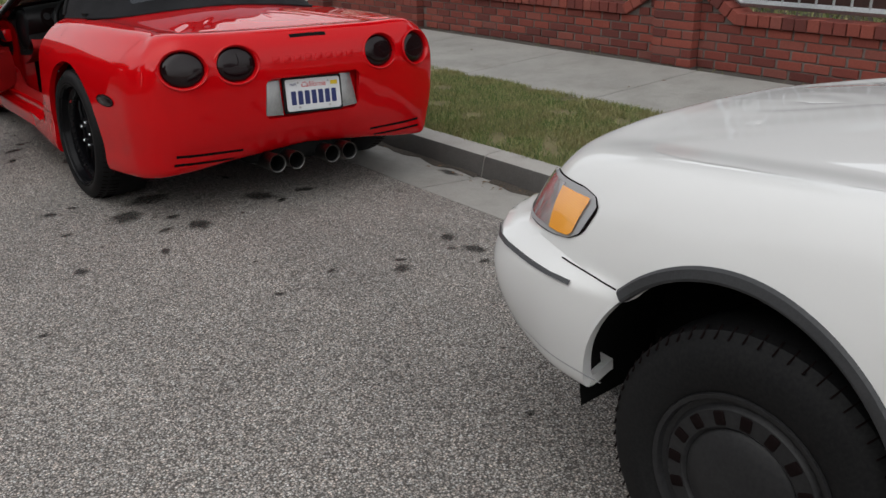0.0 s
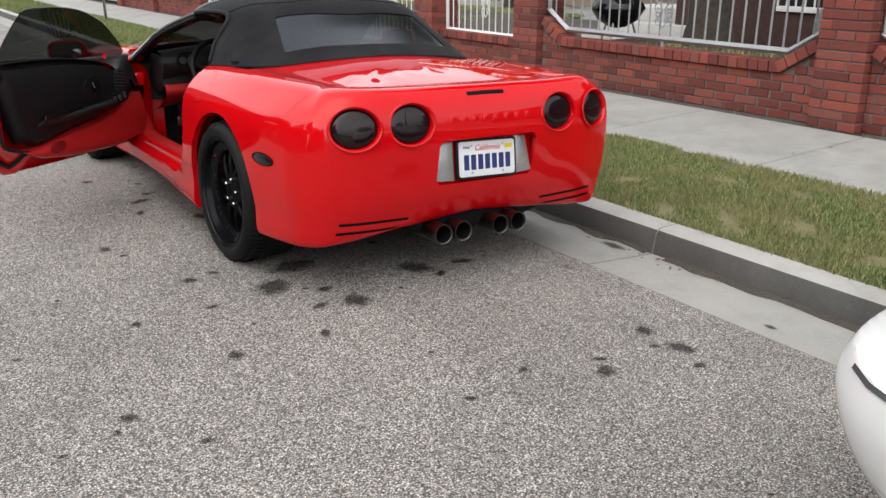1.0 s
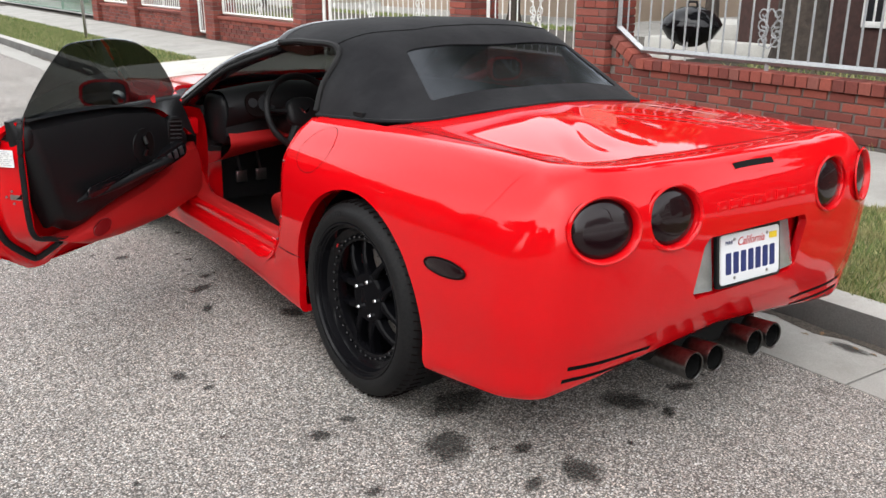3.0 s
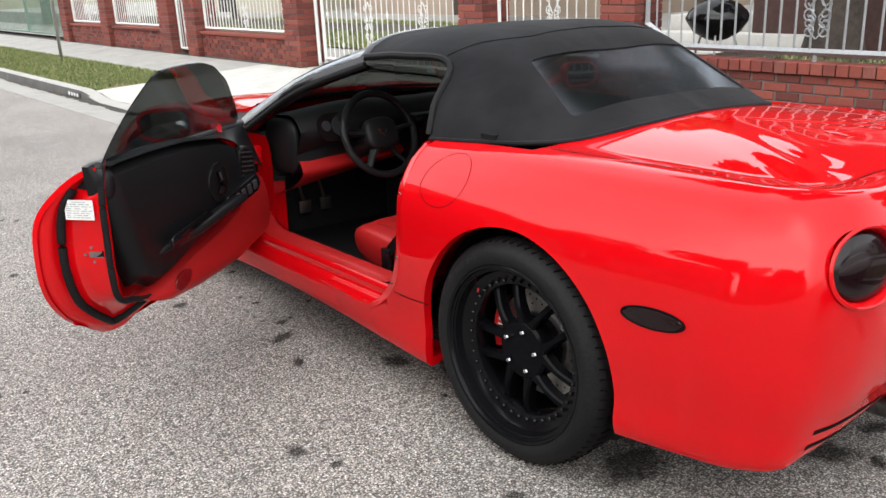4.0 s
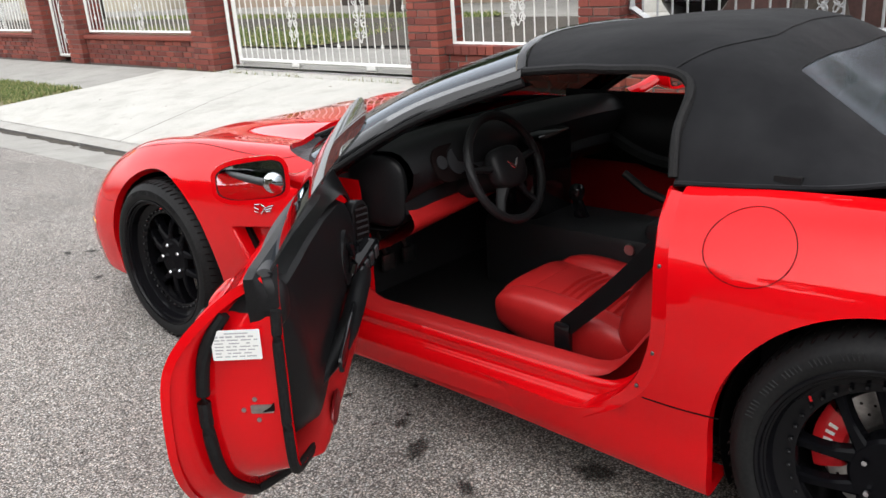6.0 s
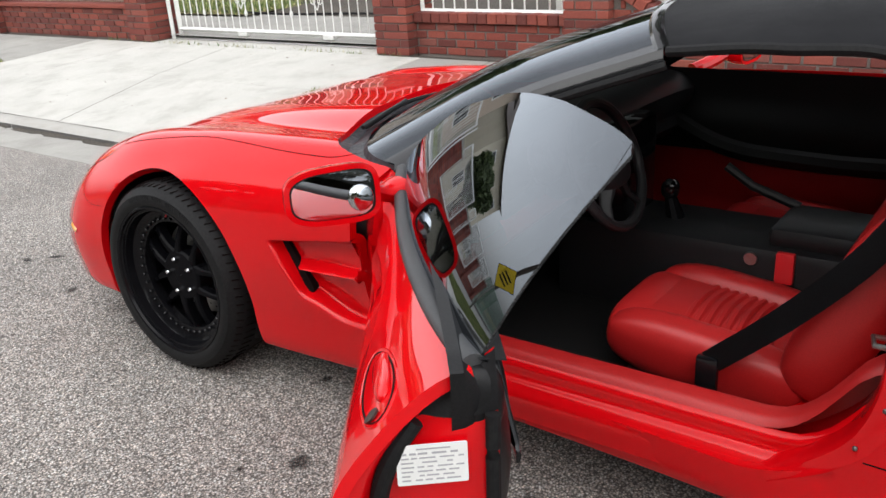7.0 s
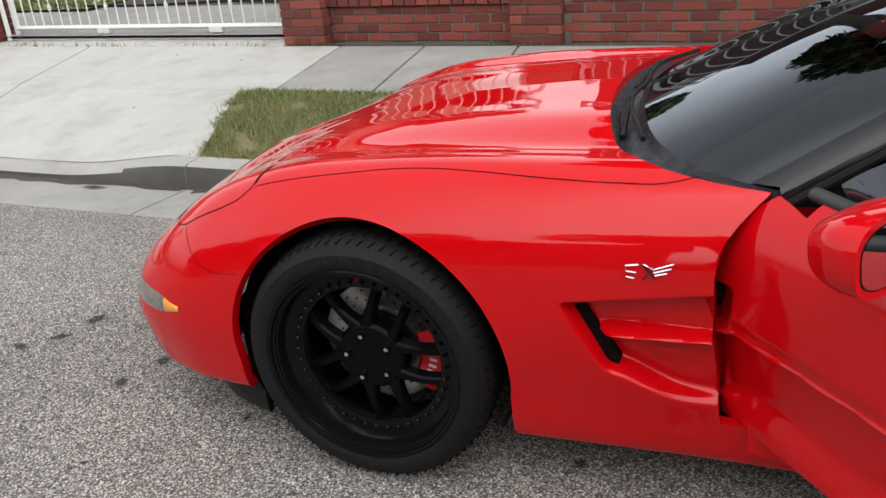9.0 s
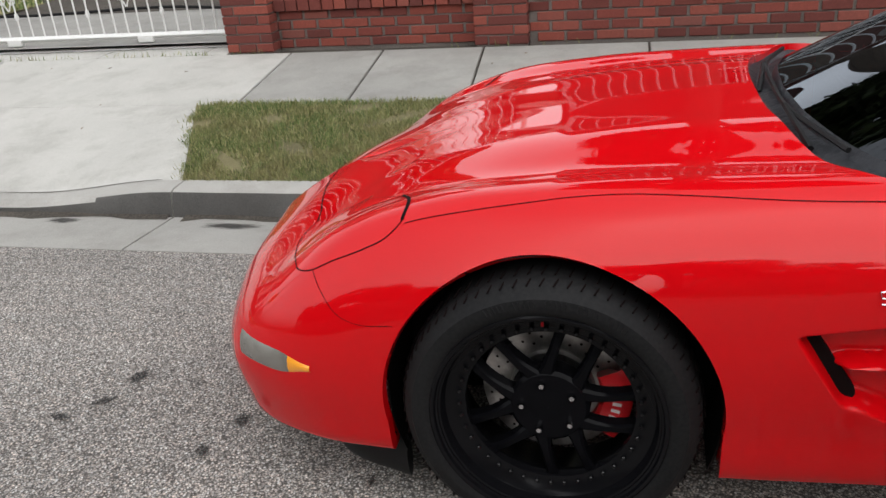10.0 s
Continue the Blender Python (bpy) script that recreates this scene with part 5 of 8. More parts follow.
trim_panel("upper_trim", TOP_LINE, SPLIT, 0.515, 1.60, BLACK_TRIM, 0.030, "black leather-grained door trim")
trim_panel("lower_trim", SPLIT, LOW_LINE, 0.60, 1.74, RED_TRIM, 0.018, "red lower door trim")
bm = bmesh.new()
tube(bm, along([(-0.660, 0.74, 0.535), (-0.642, 0.82, 0.548), (-0.622, 0.98, 0.560), (-0.618, 1.15, 0.572), (-0.626, 1.34, 0.578), (-0.655, 1.46, 0.59)], np.linspace(0, 1, 20)), [0.012 + 0.016 * math.sin(math.pi * min(1, k / 8)) if k < 4 else 0.028 for k in range(20)], 12, flat=0.7)
part("armrest", bm, BLACK_TRIM, door, "black moulded armrest")
bm = bmesh.new()
m_in = Matrix(((0, 0, 1, 0), (1, 0, 0, 0), (0, 1, 0, 0), (0, 0, 0, 1)))  # u along the car, v up, w into the cabin
slab(bm, round_rect(0.150, 0.022, 0.02, u0=0.0, v0=0.0), 0.008, Matrix.Translation((-0.606, 0.905, 0.576)) @ m_in @ pose(0, 0, 0, 0, 0, 4), 0.003)
part("pull_recess", bm, BLACK_GLOSS, door)
bm = bmesh.new()
slab(bm, ellipse(0.082, 0.072, 36, 0, 1.20, 0.668), 0.012, Matrix.Translation((-0.638, 0, 0)) @ m_in, 0.006)
cup = part("handle_cup", bm, BLACK_TRIM, door, "round black handle surround")
bm = bmesh.new()
slab(bm, ellipse(0.030, 0.052, 28, 0, 1.235, 0.668), 0.006, Matrix.Translation((-0.6345, 0, 0)) @ m_in)
part("cup_recess", bm, GAP, cup)
bm = bmesh.new()
tube(bm, [(-0.630, 1.185, 0.71), (-0.622, 1.188, 0.68), (-0.622, 1.188, 0.655), (-0.630, 1.182, 0.63)], 0.011, 8)
part("door_handle", bm, BLACK_GLOSS, cup, "black inner door handle")
bm = bmesh.new()
mv = Matrix.Translation((-0.626, 1.432, 0.690)) @ m_in @ pose(0, 0, 0, 0, -28, -6)
slab(bm, round_rect(0.040, 0.068, 0.030), 0.034, mv, 0.006)
vent = part("air_vent", bm, BLACK_TRIM, door, "black oval air vent")
bm = bmesh.new()
slab(bm, round_rect(0.030, 0.057, 0.024), 0.004, mv @ Matrix.Translation((0, 0, 0.0035)))
part("vent_opening", bm, GAP, vent)
for k in range(6):
    bm = bmesh.new()
    v = -0.045 + 0.018 * k
    box(bm, (-0.028, v - 0.002, 0.001), (0.028, v + 0.003, 0.007), 0.0005, mv)
    part("vent_slat", bm, SWITCH_GREY, vent)
bm = bmesh.new()
ms = Matrix.Translation((-0.612, 1.345, 0.592)) @ m_in @ pose(0, 0, 0, 0, -20, 22)
slab(bm, round_rect(0.098, 0.034, 0.022), 0.036, ms, 0.005)
pod = part("switch_pod", bm, BLACK_GLOSS, door, "black window switch pod")
for k in range(5):
    bm = bmesh.new()
    u = -0.066 + 0.033 * k
    box(bm, (u - 0.011, -0.020, 0.0), (u + 0.011, 0.020, 0.008), 0.003, ms)
    part("switch", bm, SWITCH_GREY, pod)
bm = bmesh.new()
slab(bm, ellipse(0.060, 0.030, 32, 0.15, 0.885, 0.400), 0.006, Matrix.Translation((-0.650, 0, 0)) @ m_in, 0.003)
part("lamp_recess", bm, mat("deep_red_lens", (0.16, 0.006, 0.008), 0.3), door, "dark red oval courtesy lamp")

# frameless glass, belt seal, mirror, outer handle
GLASS_LOW = ((0.548, 0.84), (0.75, 0.838), (1.0, 0.835), (1.25, 0.83), (1.62, 0.82))
GLASS_HIGH = ((0.550, 1.115), (0.556, 1.123), (0.68, 1.130), (0.80, 1.129), (0.95, 1.118), (1.08, 1.098), (1.20, 1.065), (1.31, 1.030), (1.45, 0.965), (1.60, 0.875), (1.64, 0.84))
bm = bmesh.new()
lowp, highp = along(GLASS_LOW, np.linspace(0, 1, 40)), along(GLASS_HIGH, np.linspace(0, 1, 40), False)
rows = []
for t in np.linspace(0, 1, 10):
    row = []
    for a, b in zip(lowp, highp):
        y, z = a + (b - a) * t
        k = max(0.0, z - 0.84)
        foot = -0.754 + 0.10 * (y - 1.27) ** 2
        row.append((foot + 0.50 * k + 0.85 * k * k, y, z))
    rows.append(row)
grid_mesh(bm, np.array(rows))
thicken(bm, 0.004)
window = part("door_glass", bm, GLASS_DOOR, door, "dark tinted frameless door glass")
bm = bmesh.new()
tube(bm, [(seal_x(y) + 0.006, y, on_body(DOWN, seal_x(y) - 0.004, y)[0].z + 0.001) for y in np.linspace(0.545, 1.69, 40)], 0.017, 14, flat=0.8)
part("belt_seal", bm, GREY_PLASTIC, door, "dark grey rubber window seal")
bm = bmesh.new()
rows = []
for y in np.linspace(0.54, 1.66, 30):
    zt = float(np.interp(y, *zip(*TOP_LINE)))
    zs = on_body(DOWN, seal_x(y) - 0.004, y)[0].z
    rows.append([(-0.655, y, zt - 0.004), (-0.69, y, 0.5 * (zt + zs) + 0.004), (seal_x(y) + 0.030, y, zs)])
grid_mesh(bm, np.array(rows))
part("trim_cap", bm, BLACK_TRIM, door)
mirror = new("door_mirror")
mirror.parent = door
mirror.matrix_local = pose(-0.908, 1.350, 0.851, -5, 0, 17)
mirror["label"] = "red door mirror with a round blind-spot mirror"
bm = bmesh.new()
N = 14
rows = []
for k in range(N):
    t = k / (N - 1)
    sc = math.sqrt(max(0.0, 1 - (t * 0.96) ** 2.4))
    ring = []
    for j in range(32):
        a = 2 * math.pi * j / 32
        ca, sa = math.cos(a), math.sin(a)
        u = 0.106 * math.copysign(abs(ca) ** 0.6, ca)
        v = 0.064 * math.copysign(abs(sa) ** 0.6, sa) * (1.0 + 0.13 * ca)
        ring.append(bm.verts.new((u * sc, 0.115 * t, v * sc)))
    rows.append(ring)
for a, b in zip(rows, rows[1:]):
    for j in range(32):
        bm.faces.new((a[j], a[(j + 1) % 32], b[(j + 1) % 32], b[j]))
bm.faces.new(rows[-1])
bmesh.ops.recalc_face_normals(bm, faces=bm.faces)
thicken(bm, 0.012)
part("mirror_shell", bm, RED, mirror, "glossy red mirror shell")
out = []
for j in range(36):
    a = 2 * math.pi * j / 36
    ca, sa = math.cos(a), math.sin(a)
    out.append((0.0900 * math.copysign(abs(ca) ** 0.6, ca), 0.0500 * math.copysign(abs(sa) ** 0.6, sa) * (1.0 + 0.13 * ca)))
m_back = pose(0, 0.004, 0, 90, 0, 0)
bm = bmesh.new()
slab(bm, [(u * 1.10, v * 1.17) for u, v in out], 0.006, m_back @ Matrix.Translation((0, 0, 0.002)))
part("mirror_surround", bm, BLACK_TRIM, mirror)
bm = bmesh.new()
slab(bm, out, 0.003, m_back @ Matrix.Translation((0, 0, 0.0045)))
part("mirror_glass", bm, MIRROR, mirror)
bm = bmesh.new()
blob(bm, (0.060, -0.002, -0.012), (0.029, 0.010, 0.029), 1.0, 1.0)
part("blind_spot_mirror", bm, MIRROR, mirror, "small round convex mirror")
bm = bmesh.new()
tube(bm, along([(-0.85, 1.42, 0.845), (-0.81, 1.46, 0.82), (-0.765, 1.50, 0.81)], np.linspace(0, 1, 8)), [0.045, 0.040, 0.036, 0.036, 0.038, 0.042, 0.05, 0.055], 12, flat=0.6)
part("mirror_arm", bm, RED, door)
far_mirror = new("door_mirror")
far_mirror.parent = car
far_mirror.matrix_local = pose(0.915, 1.33, 0.900, -3, 0, -6) @ Matrix.Diagonal((-1, 1, 1, 1))
far_mirror["label"] = "red door mirror on the far door"
for n in ("mirror_shell", "mirror_surround", "mirror_glass"):
    ob = new(n, bpy.data.objects[n].data)
    ob.parent = far_mirror
bm = bmesh.new()
tube(bm, along([(0.85, 1.42, 0.875), (0.80, 1.46, 0.845), (0.755, 1.50, 0.825)], np.linspace(0, 1, 8)), 0.04, 10, flat=0.6)
part("mirror_arm", bm, RED, car)
mh = frame_at(SIDE, 0.648, 0.780, 0)
bm = bmesh.new()
rows = []
for k in range(56):
    a = 2 * math.pi * k / 56
    ca, sa = math.cos(a), math.sin(a)
    row = []
    for f, w in ((1.06, -0.0005), (1.02, 0.0022), (0.97, 0.0010), (0.90, 0.0004)):
        q = mh @ Vector((0.112 * f * ca, 0.036 * (f + 0.25 * (f - 1)) * sa + 0.012 * ca, 0.0))
        h = on_body(SIDE, q.y, q.z)
        row.append(bm.verts.new(h[0] + h[1] * w + Vector((-0.010 * step((1.25 - q.y) / 0.75) * step((0.80 - q.z) / 0.12), 0, 0))))
    rows.append(row)
for a, b in zip(rows, rows[1:] + rows[:1]):
    for k in range(3):
        bm.faces.new((a[k], a[k + 1], b[k + 1], b[k]))
bmesh.ops.recalc_face_normals(bm, faces=bm.faces)
part("handle_bezel", bm, RED, door)
bm = bmesh.new()
ring = []
for a in np.linspace(0, 2 * math.pi, 49)[:-1]:
    q = mh @ Vector((0.106 * math.cos(a), 0.032 * math.sin(a) + 0.012 * math.cos(a), 0.0))
    h = on_body(SIDE, q.y, q.z)
    ring.append(h[0] + h[1] * 0.0006 + Vector((-0.010 * step((1.25 - q.y) / 0.75) * step((0.80 - q.z) / 0.12), 0, 0)))
tube(bm, ring, 0.0016, 6, closed=True)
part("handle_gap", bm, GAP, door)
bm = bmesh.new()
blob(bm, (0, 0, 0), (0.074, 0.017, 0.011), 0.8, 0.7, mh.to_3x3().to_4x4() @ pose(0, 0, 0, 0, 0, 6))
for v in bm.verts:
    v.co += mh @ Vector((-0.014, 0.010, 0.000))
part("outer_handle", bm, RED, door, "red recessed door handle")
bm = bmesh.new()
slab(bm, ellipse(0.011, 0.013, 20, 0, 0.082, -0.002), 0.003, mh @ Matrix.Translation((0, 0, 0.006)))
part("door_lock", bm, SOOT_STEEL, door)

# ---- cabin ----
cabin = new("cabin")
cabin.parent = car
cabin["label"] = "black and red cabin seen through the open door"
bm = bmesh.new()
box(bm, (-0.71, 0.30, 0.20), (0.70, 1.98, 0.225), 0.0)
part("floor_carpet", bm, CARPET, cabin, "black carpet")
bm = bmesh.new()
box(bm, (-0.69, 1.84, 0.20), (0.69, 1.90, 0.80), 0.0)
part("firewall", bm, CARPET, cabin)
bm = bmesh.new()
box(bm, (-0.68, 0.28, 0.22), (0.68, 0.34, 0.90), 0.0)
part("rear_bulkhead", bm, CARPET, cabin)
# sill and the pillars of the opening
sill_rows = []
for x, z in ((-0.845, 0.20), (-0.838, 0.268), (-0.822, 0.285), (-0.806, 0.292), (-0.800, 0.325), (-0.785, 0.335)):
    sill_rows.append([(x, y, z + 0.16 * step((0.74 - y) / 0.24) ** 2 + 0.03 * step((y - 1.62) / 0.2)) for y in np.linspace(0.50, 1.76, 30)])
patch("sill", sill_rows, RED, cabin, "red painted door sill")
trim_rows = []
for x, z in ((-0.788, 0.333), (-0.774, 0.346), (-0.750, 0.352), (-0.718, 0.350), (-0.702, 0.336), (-0.695, 0.22)):
    trim_rows.append([(x, y, z + 0.20 * step((0.80 - y) / 0.28) ** 2 + 0.10 * step((y - 1.52) / 0.25) ** 2) for y in np.linspace(0.52, 1.80, 30)])
patch("sill_trim", trim_rows, RED_TRIM, cabin, "red leather-grained sill trim")
zz = (0.26, 0.34, 0.42, 0.52, 0.62, 0.72, 0.80, 0.85)
e0 = [(edge_x(rear_edge(z) - 0.01, z), rear_edge(z) - 0.002, z) for z in zz]
e1 = [(x + 0.008, y + 0.018, z) for x, y, z in e0]
e2 = [(x + 0.016, y + 0.044, z) for x, y, z in e0]
e3 = [(x + 0.050, y + 0.052, z) for x, y, z in e0]
e4 = [(-0.70, y + 0.045 + 0.06 * max(0, 0.5 - z), z) for x, y, z in e0]
e5 = [(-0.56, y + 0.01, z) for x, y, z in e4]
patch("rear_jamb", (e0, e1, e2, e3, e4, e5), RED, cabin, "red painted door jamb")
for z in (0.71, 0.501, 0.404):
    bm = bmesh.new()
    blob(bm, (edge_x(0.48, z) + 0.010, rear_edge(z) + 0.024, z), (0.004, 0.005, 0.005), 0.8, 0.8)
    part("jamb_screw", bm, SOOT_STEEL, cabin)
bm = bmesh.new()
tube(bm, [(-0.790, 0.525, 0.580), (-0.785, 0.562, 0.578), (-0.745, 0.572, 0.578), (-0.735, 0.535, 0.576)], 0.006, 8)
part("striker", bm, STEEL, cabin, "steel door striker loop")
zf = [min(z, 0.745) if i < 7 else 0.75 for i, z in enumerate(zz)]
f0 = [(edge_x(front_edge(z) + 0.015, z), front_edge(z) + 0.002, z) for z in zf]
f1 = [(x + 0.05, y + 0.03, z) for x, y, z in f0]
f2 = [(-0.70, 1.78 - 0.06 * max(0, z - 0.5), z) for x, y, z in f0]
f3 = [(-0.60, 1.74, z) for x, y, z in f0]
patch("front_jamb", (f0, f1, f2, f3), RED, cabin, "red painted hinge pillar")
kick = [[(x, y - 0.006, z) for x, y, z in row[3:]] for row in (f1, f2, f3)]
patch("side_dash_panel", kick, CABIN_BLACK, cabin, "black side panel at the end of the dashboard")
bm = bmesh.new()
blob(bm, (-0.655, 1.63, 0.70), (0.025, 0.13, 0.12), 0.6, 0.7)
part("dash_end", bm, CABIN_BLACK, cabin)
for z in (0.40, 0.66):
    bm = bmesh.new()
    box(bm, (-0.78, 1.70, z - 0.04), (-0.72, 1.77, z + 0.04), 0.01)
    part("door_hinge", bm, RED, cabin)
# dashboard
DASH = ((1.92, 0.775), (1.78, 0.815), (1.62, 0.852), (1.50, 0.846), (1.455, 0.80), (1.47, 0.74), (1.50, 0.70), (1.49, 0.66), (1.54, 0.61), (1.70, 0.58))
dash_rows = []
for y, z in DASH:
    dash_rows.append([(x, y - 0.05 * math.exp(-((x + 0.36) / 0.20) ** 2) * (0.70 < z < 0.87), z + 0.022 * math.exp(-((x + 0.36) / 0.2) ** 2) * (z > 0.8) - 0.02 * (abs(x) / 0.66) ** 4) for x in np.linspace(-0.67, 0.67, 31)])
patch("dashboard", dash_rows, CABIN_BLACK, cabin, "black moulded dashboard")
bm = bmesh.new()
rows = []
for x in np.linspace(-0.66, -0.10, 16):
    t = (x + 0.66) / 0.56
    rows.append([(x, 1.50 + 0.02 * t, 0.660 + 0.010 * t), (x, 1.47, 0.605 + 0.03 * t), (x, 1.56, 0.530 + 0.06 * t), (x, 1.74, 0.460 + 0.11 * t)])
patch("knee_panel", np.array(rows).transpose(1, 0, 2), RED_TRIM, cabin, "red padded knee panel")
bm = bmesh.new()
slab(bm, round_rect(0.165, 0.060, 0.05), 0.01, Matrix.Translation((-0.43, 1.428, 0.785)) @ pose(0, 0, 0, 68, 0, 0), 0.003)
gauges = part("gauge_panel", bm, GAP, cabin, "instrument panel with grey dials")
for u, v, r in ((-0.062, 0, 0.042), (0.05, 0, 0.042), (-0.13, 0.008, 0.022), (0.125, 0.012, 0.022), (0.125, -0.03, 0.018)):
    bm = bmesh.new()
    slab(bm, ellipse(r, r, 24, 0, u, v), 0.004, Matrix.Translation((-0.43, 1.424, 0.785)) @ pose(0, 0, 0, 68, 0, 0) @ Matrix.Translation((0, 0, 0.002)))
    part("dial", bm, SWITCH_GREY, gauges)
# steering wheel
mw = Matrix.Translation((-0.36, 1.325, 0.748)) @ pose(0, 0, 0, 68, 0, 0)
steering = new("steering_wheel")
steering.parent = cabin
steering["label"] = "black leather steering wheel"
bm = bmesh.new()
tube(bm, [mw @ Vector((0.176 * math.cos(t), 0.176 * math.sin(t), 0.0)) for t in np.linspace(0, 2 * math.pi, 49)[:-1]], 0.0155, 10, closed=True)
wheel_rim = part("wheel_rim", bm, CABIN_BLACK, steering)
bm = bmesh.new()
blob(bm, (0, 0, 0), (0.082, 0.070, 0.035), 0.6, 0.7, mw.to_3x3().to_4x4())
for v in bm.verts:
    v.co += mw.translation
pad = part("airbag_pad", bm, CABIN_BLACK, steering)
for a in (8, 172, 235, 305):
    bm = bmesh.new()
    d = Vector((math.cos(radians(a)), math.sin(radians(a)), 0))
    tube(bm, [mw @ (d * 0.06 + Vector((0, 0, -0.005))), mw @ (d * 0.12 + Vector((0, 0, -0.012))), mw @ (d * 0.18)], [0.026, 0.017, 0.014], 8, flat=0.6)
    part("wheel_spoke", bm, CABIN_BLACK, steering)
bm = bmesh.new()
for sg in (-1, 1):
    tube(bm, [mw @ Vector((0, -0.006, 0.036)), mw @ Vector((sg * 0.026, 0.016, 0.034))], 0.003, 6)
    tube(bm, [mw @ Vector((0, -0.012, 0.036)), mw @ Vector((sg * 0.020, 0.004, 0.034))], 0.003, 6)
part("wheel_emblem", bm, CHROME, pad, "small chrome winged emblem")
bm = bmesh.new()
tube(bm, [(-0.36, 1.33, 0.73), (-0.36, 1.52, 0.66)], 0.05, 12)
part("column", bm, CABIN_BLACK, steering)
# pedals
for x in (-0.47, -0.36):
    bm = bmesh.new()
    box(bm, (x - 0.03, 1.790, 0.335), (x + 0.03, 1.805, 0.395), 0.004)
    tube(bm, [(x, 1.805, 0.385), (x, 1.86, 0.50)], 0.008, 6)
    part("pedal", bm, STEEL, cabin, "bare steel pedal")
# console
bm = bmesh.new()
box(bm, (-0.155, 0.40, 0.22), (0.155, 1.60, 0.50), 0.03)
box(bm, (-0.13, 0.42, 0.49), (0.13, 0.95, 0.555), 0.025)
part("console", bm, CABIN_BLACK, cabin, "black centre console")
bm = bmesh.new()
box(bm, (-0.13, 1.38, 0.48), (0.13, 1.56, 0.80), 0.02, pose(0, 0, 0, 0, 0, 0))
part("radio_panel", bm, BLACK_GLOSS, cabin)
bm = bmesh.new()
tube(bm, [(0.0, 1.26, 0.49), (0.0, 1.28, 0.56)], [0.03, 0.018], 10)
blob(bm, (0.0, 1.282, 0.585), (0.027, 0.027, 0.032), 0.8, 0.8)
part("gear_lever", bm, BLACK_GLOSS, cabin)
bm = bmesh.new()
tube(bm, [(0.10, 0.92, 0.55), (0.09, 1.06, 0.60), (0.085, 1.14, 0.655)], 0.015, 8)
part("handbrake", bm, CABIN_BLACK, cabin, "black handbrake lever")
bm = bmesh.new()
lathe(bm, ((0.0, 0.020), (-0.006, 0.018), (-0.006, 0.0005)), 20, Matrix.Translation((-0.158, 0.98, 0.465)))
part("console_lock", bm, STEEL, cabin)
# far door seen from inside
far_rows = [[(0.665 - 0.03 * (0.3 < t < 0.7), y, 0.26 + 0.59 * t) for y in np.linspace(0.5, 1.75, 12)] for t in np.linspace(0, 1, 7)]
patch("far_door_trim", far_rows[:5], RED_TRIM, cabin, "red far door trim")
patch("far_door_cap", [[(x - 0.012, y, z) for x, y, z in r] for r in far_rows[3:]], CABIN_BLACK, cabin, "black upper far door trim")
bm = bmesh.new()
tube(bm, along([(0.61, 0.62, 0.56), (0.60, 1.0, 0.555), (0.62, 1.35, 0.585), (0.63, 1.52, 0.66)], np.linspace(0, 1, 16)), 0.035, 8)
part("far_armrest", bm, CABIN_BLACK, cabin)


# seats
def seat(x, label):
    s = new("seat")
    s.parent = car
    s.location = (0, 0.07, -0.02)
    s["label"] = label
    sg = 1 if x < 0 else -1
    bm = bmesh.new()
    blob(bm, (x, 0.92, 0.345), (0.175, 0.245, 0.075), 0.55, 0.45, pose(0, 0, 0, 7, 0, 0))
    cushion = part("cushion", bm, RED_TRIM, s, "red ribbed leather cushion")
    for k in (-1, 1):
        bm = bmesh.new()
        blob(bm, (x + k * 0.175, 0.90, 0.355), (0.062, 0.255, 0.088), 0.7, 0.6, pose(0, 0, 0, 6, k * 10, 0))
        part("cushion_bolster", bm, RED_TRIM, s)
    bm = bmesh.new()
    blob(bm, (x, 1.105, 0.362), (0.20, 0.075, 0.078), 0.7, 0.55, pose(0, 0, 0, 4, 0, 0))
    part("cushion_front", bm, RED_TRIM, s)
    for k in range(9):
        bm = bmesh.new()
        y = 0.76 + k * 0.026
        tube(bm, along([(x - 0.125, y, 0.412 + 0.12 * (y - 0.92)), (x, y + 0.006, 0.424 + 0.12 * (y - 0.92)), (x + 0.125, y, 0.412 + 0.12 * (y - 0.92))], np.linspace(0, 1, 8)), 0.010, 6)
        part("rib", bm, RED_TRIM, cushion)
    mb = pose(0, 0, 0, 24, 0, 0)
    bm = bmesh.new()
    blob(bm, (x, 0.53, 0.60), (0.185, 0.075, 0.29), 0.5, 0.5, mb)
    part("backrest", bm, RED_TRIM, s, "red leather backrest")
    for k in (-1, 1):
        bm = bmesh.new()
        blob(bm, (x + k * 0.185, 0.565, 0.56), (0.058, 0.085, 0.25), 0.6, 0.7, mb)
        part("back_bolster", bm, RED_TRIM, s)
    bm = bmesh.new()
    blob(bm, (x, 0.41, 0.90), (0.13, 0.05, 0.08), 0.5, 0.6, mb)
    part("headrest", bm, RED_TRIM, s)
    bm = bmesh.new()
    box(bm, (x - 0.22, 0.68, 0.225), (x + 0.22, 1.10, 0.29), 0.02)
    part("seat_base", bm, CABIN_BLACK, s)
    return s


seat(-0.375, "red leather driver's seat with ribbed cushion")
seat(0.375, "red leather passenger seat")
belt = new("seat_belt")
belt.parent = car
belt["label"] = "black webbing seat belt"
bm = bmesh.new()
w = Vector((0.012, 0.027, 0.012))
line = along([(-0.615, 0.50, 0.90), (-0.632, 0.60, 0.72), (-0.634, 0.76, 0.53), (-0.630, 0.925, 0.372)], np.linspace(0, 1, 14))
rows = [(bm.verts.new(Vector(p) + w), bm.verts.new(Vector(p) - w)) for p in line]
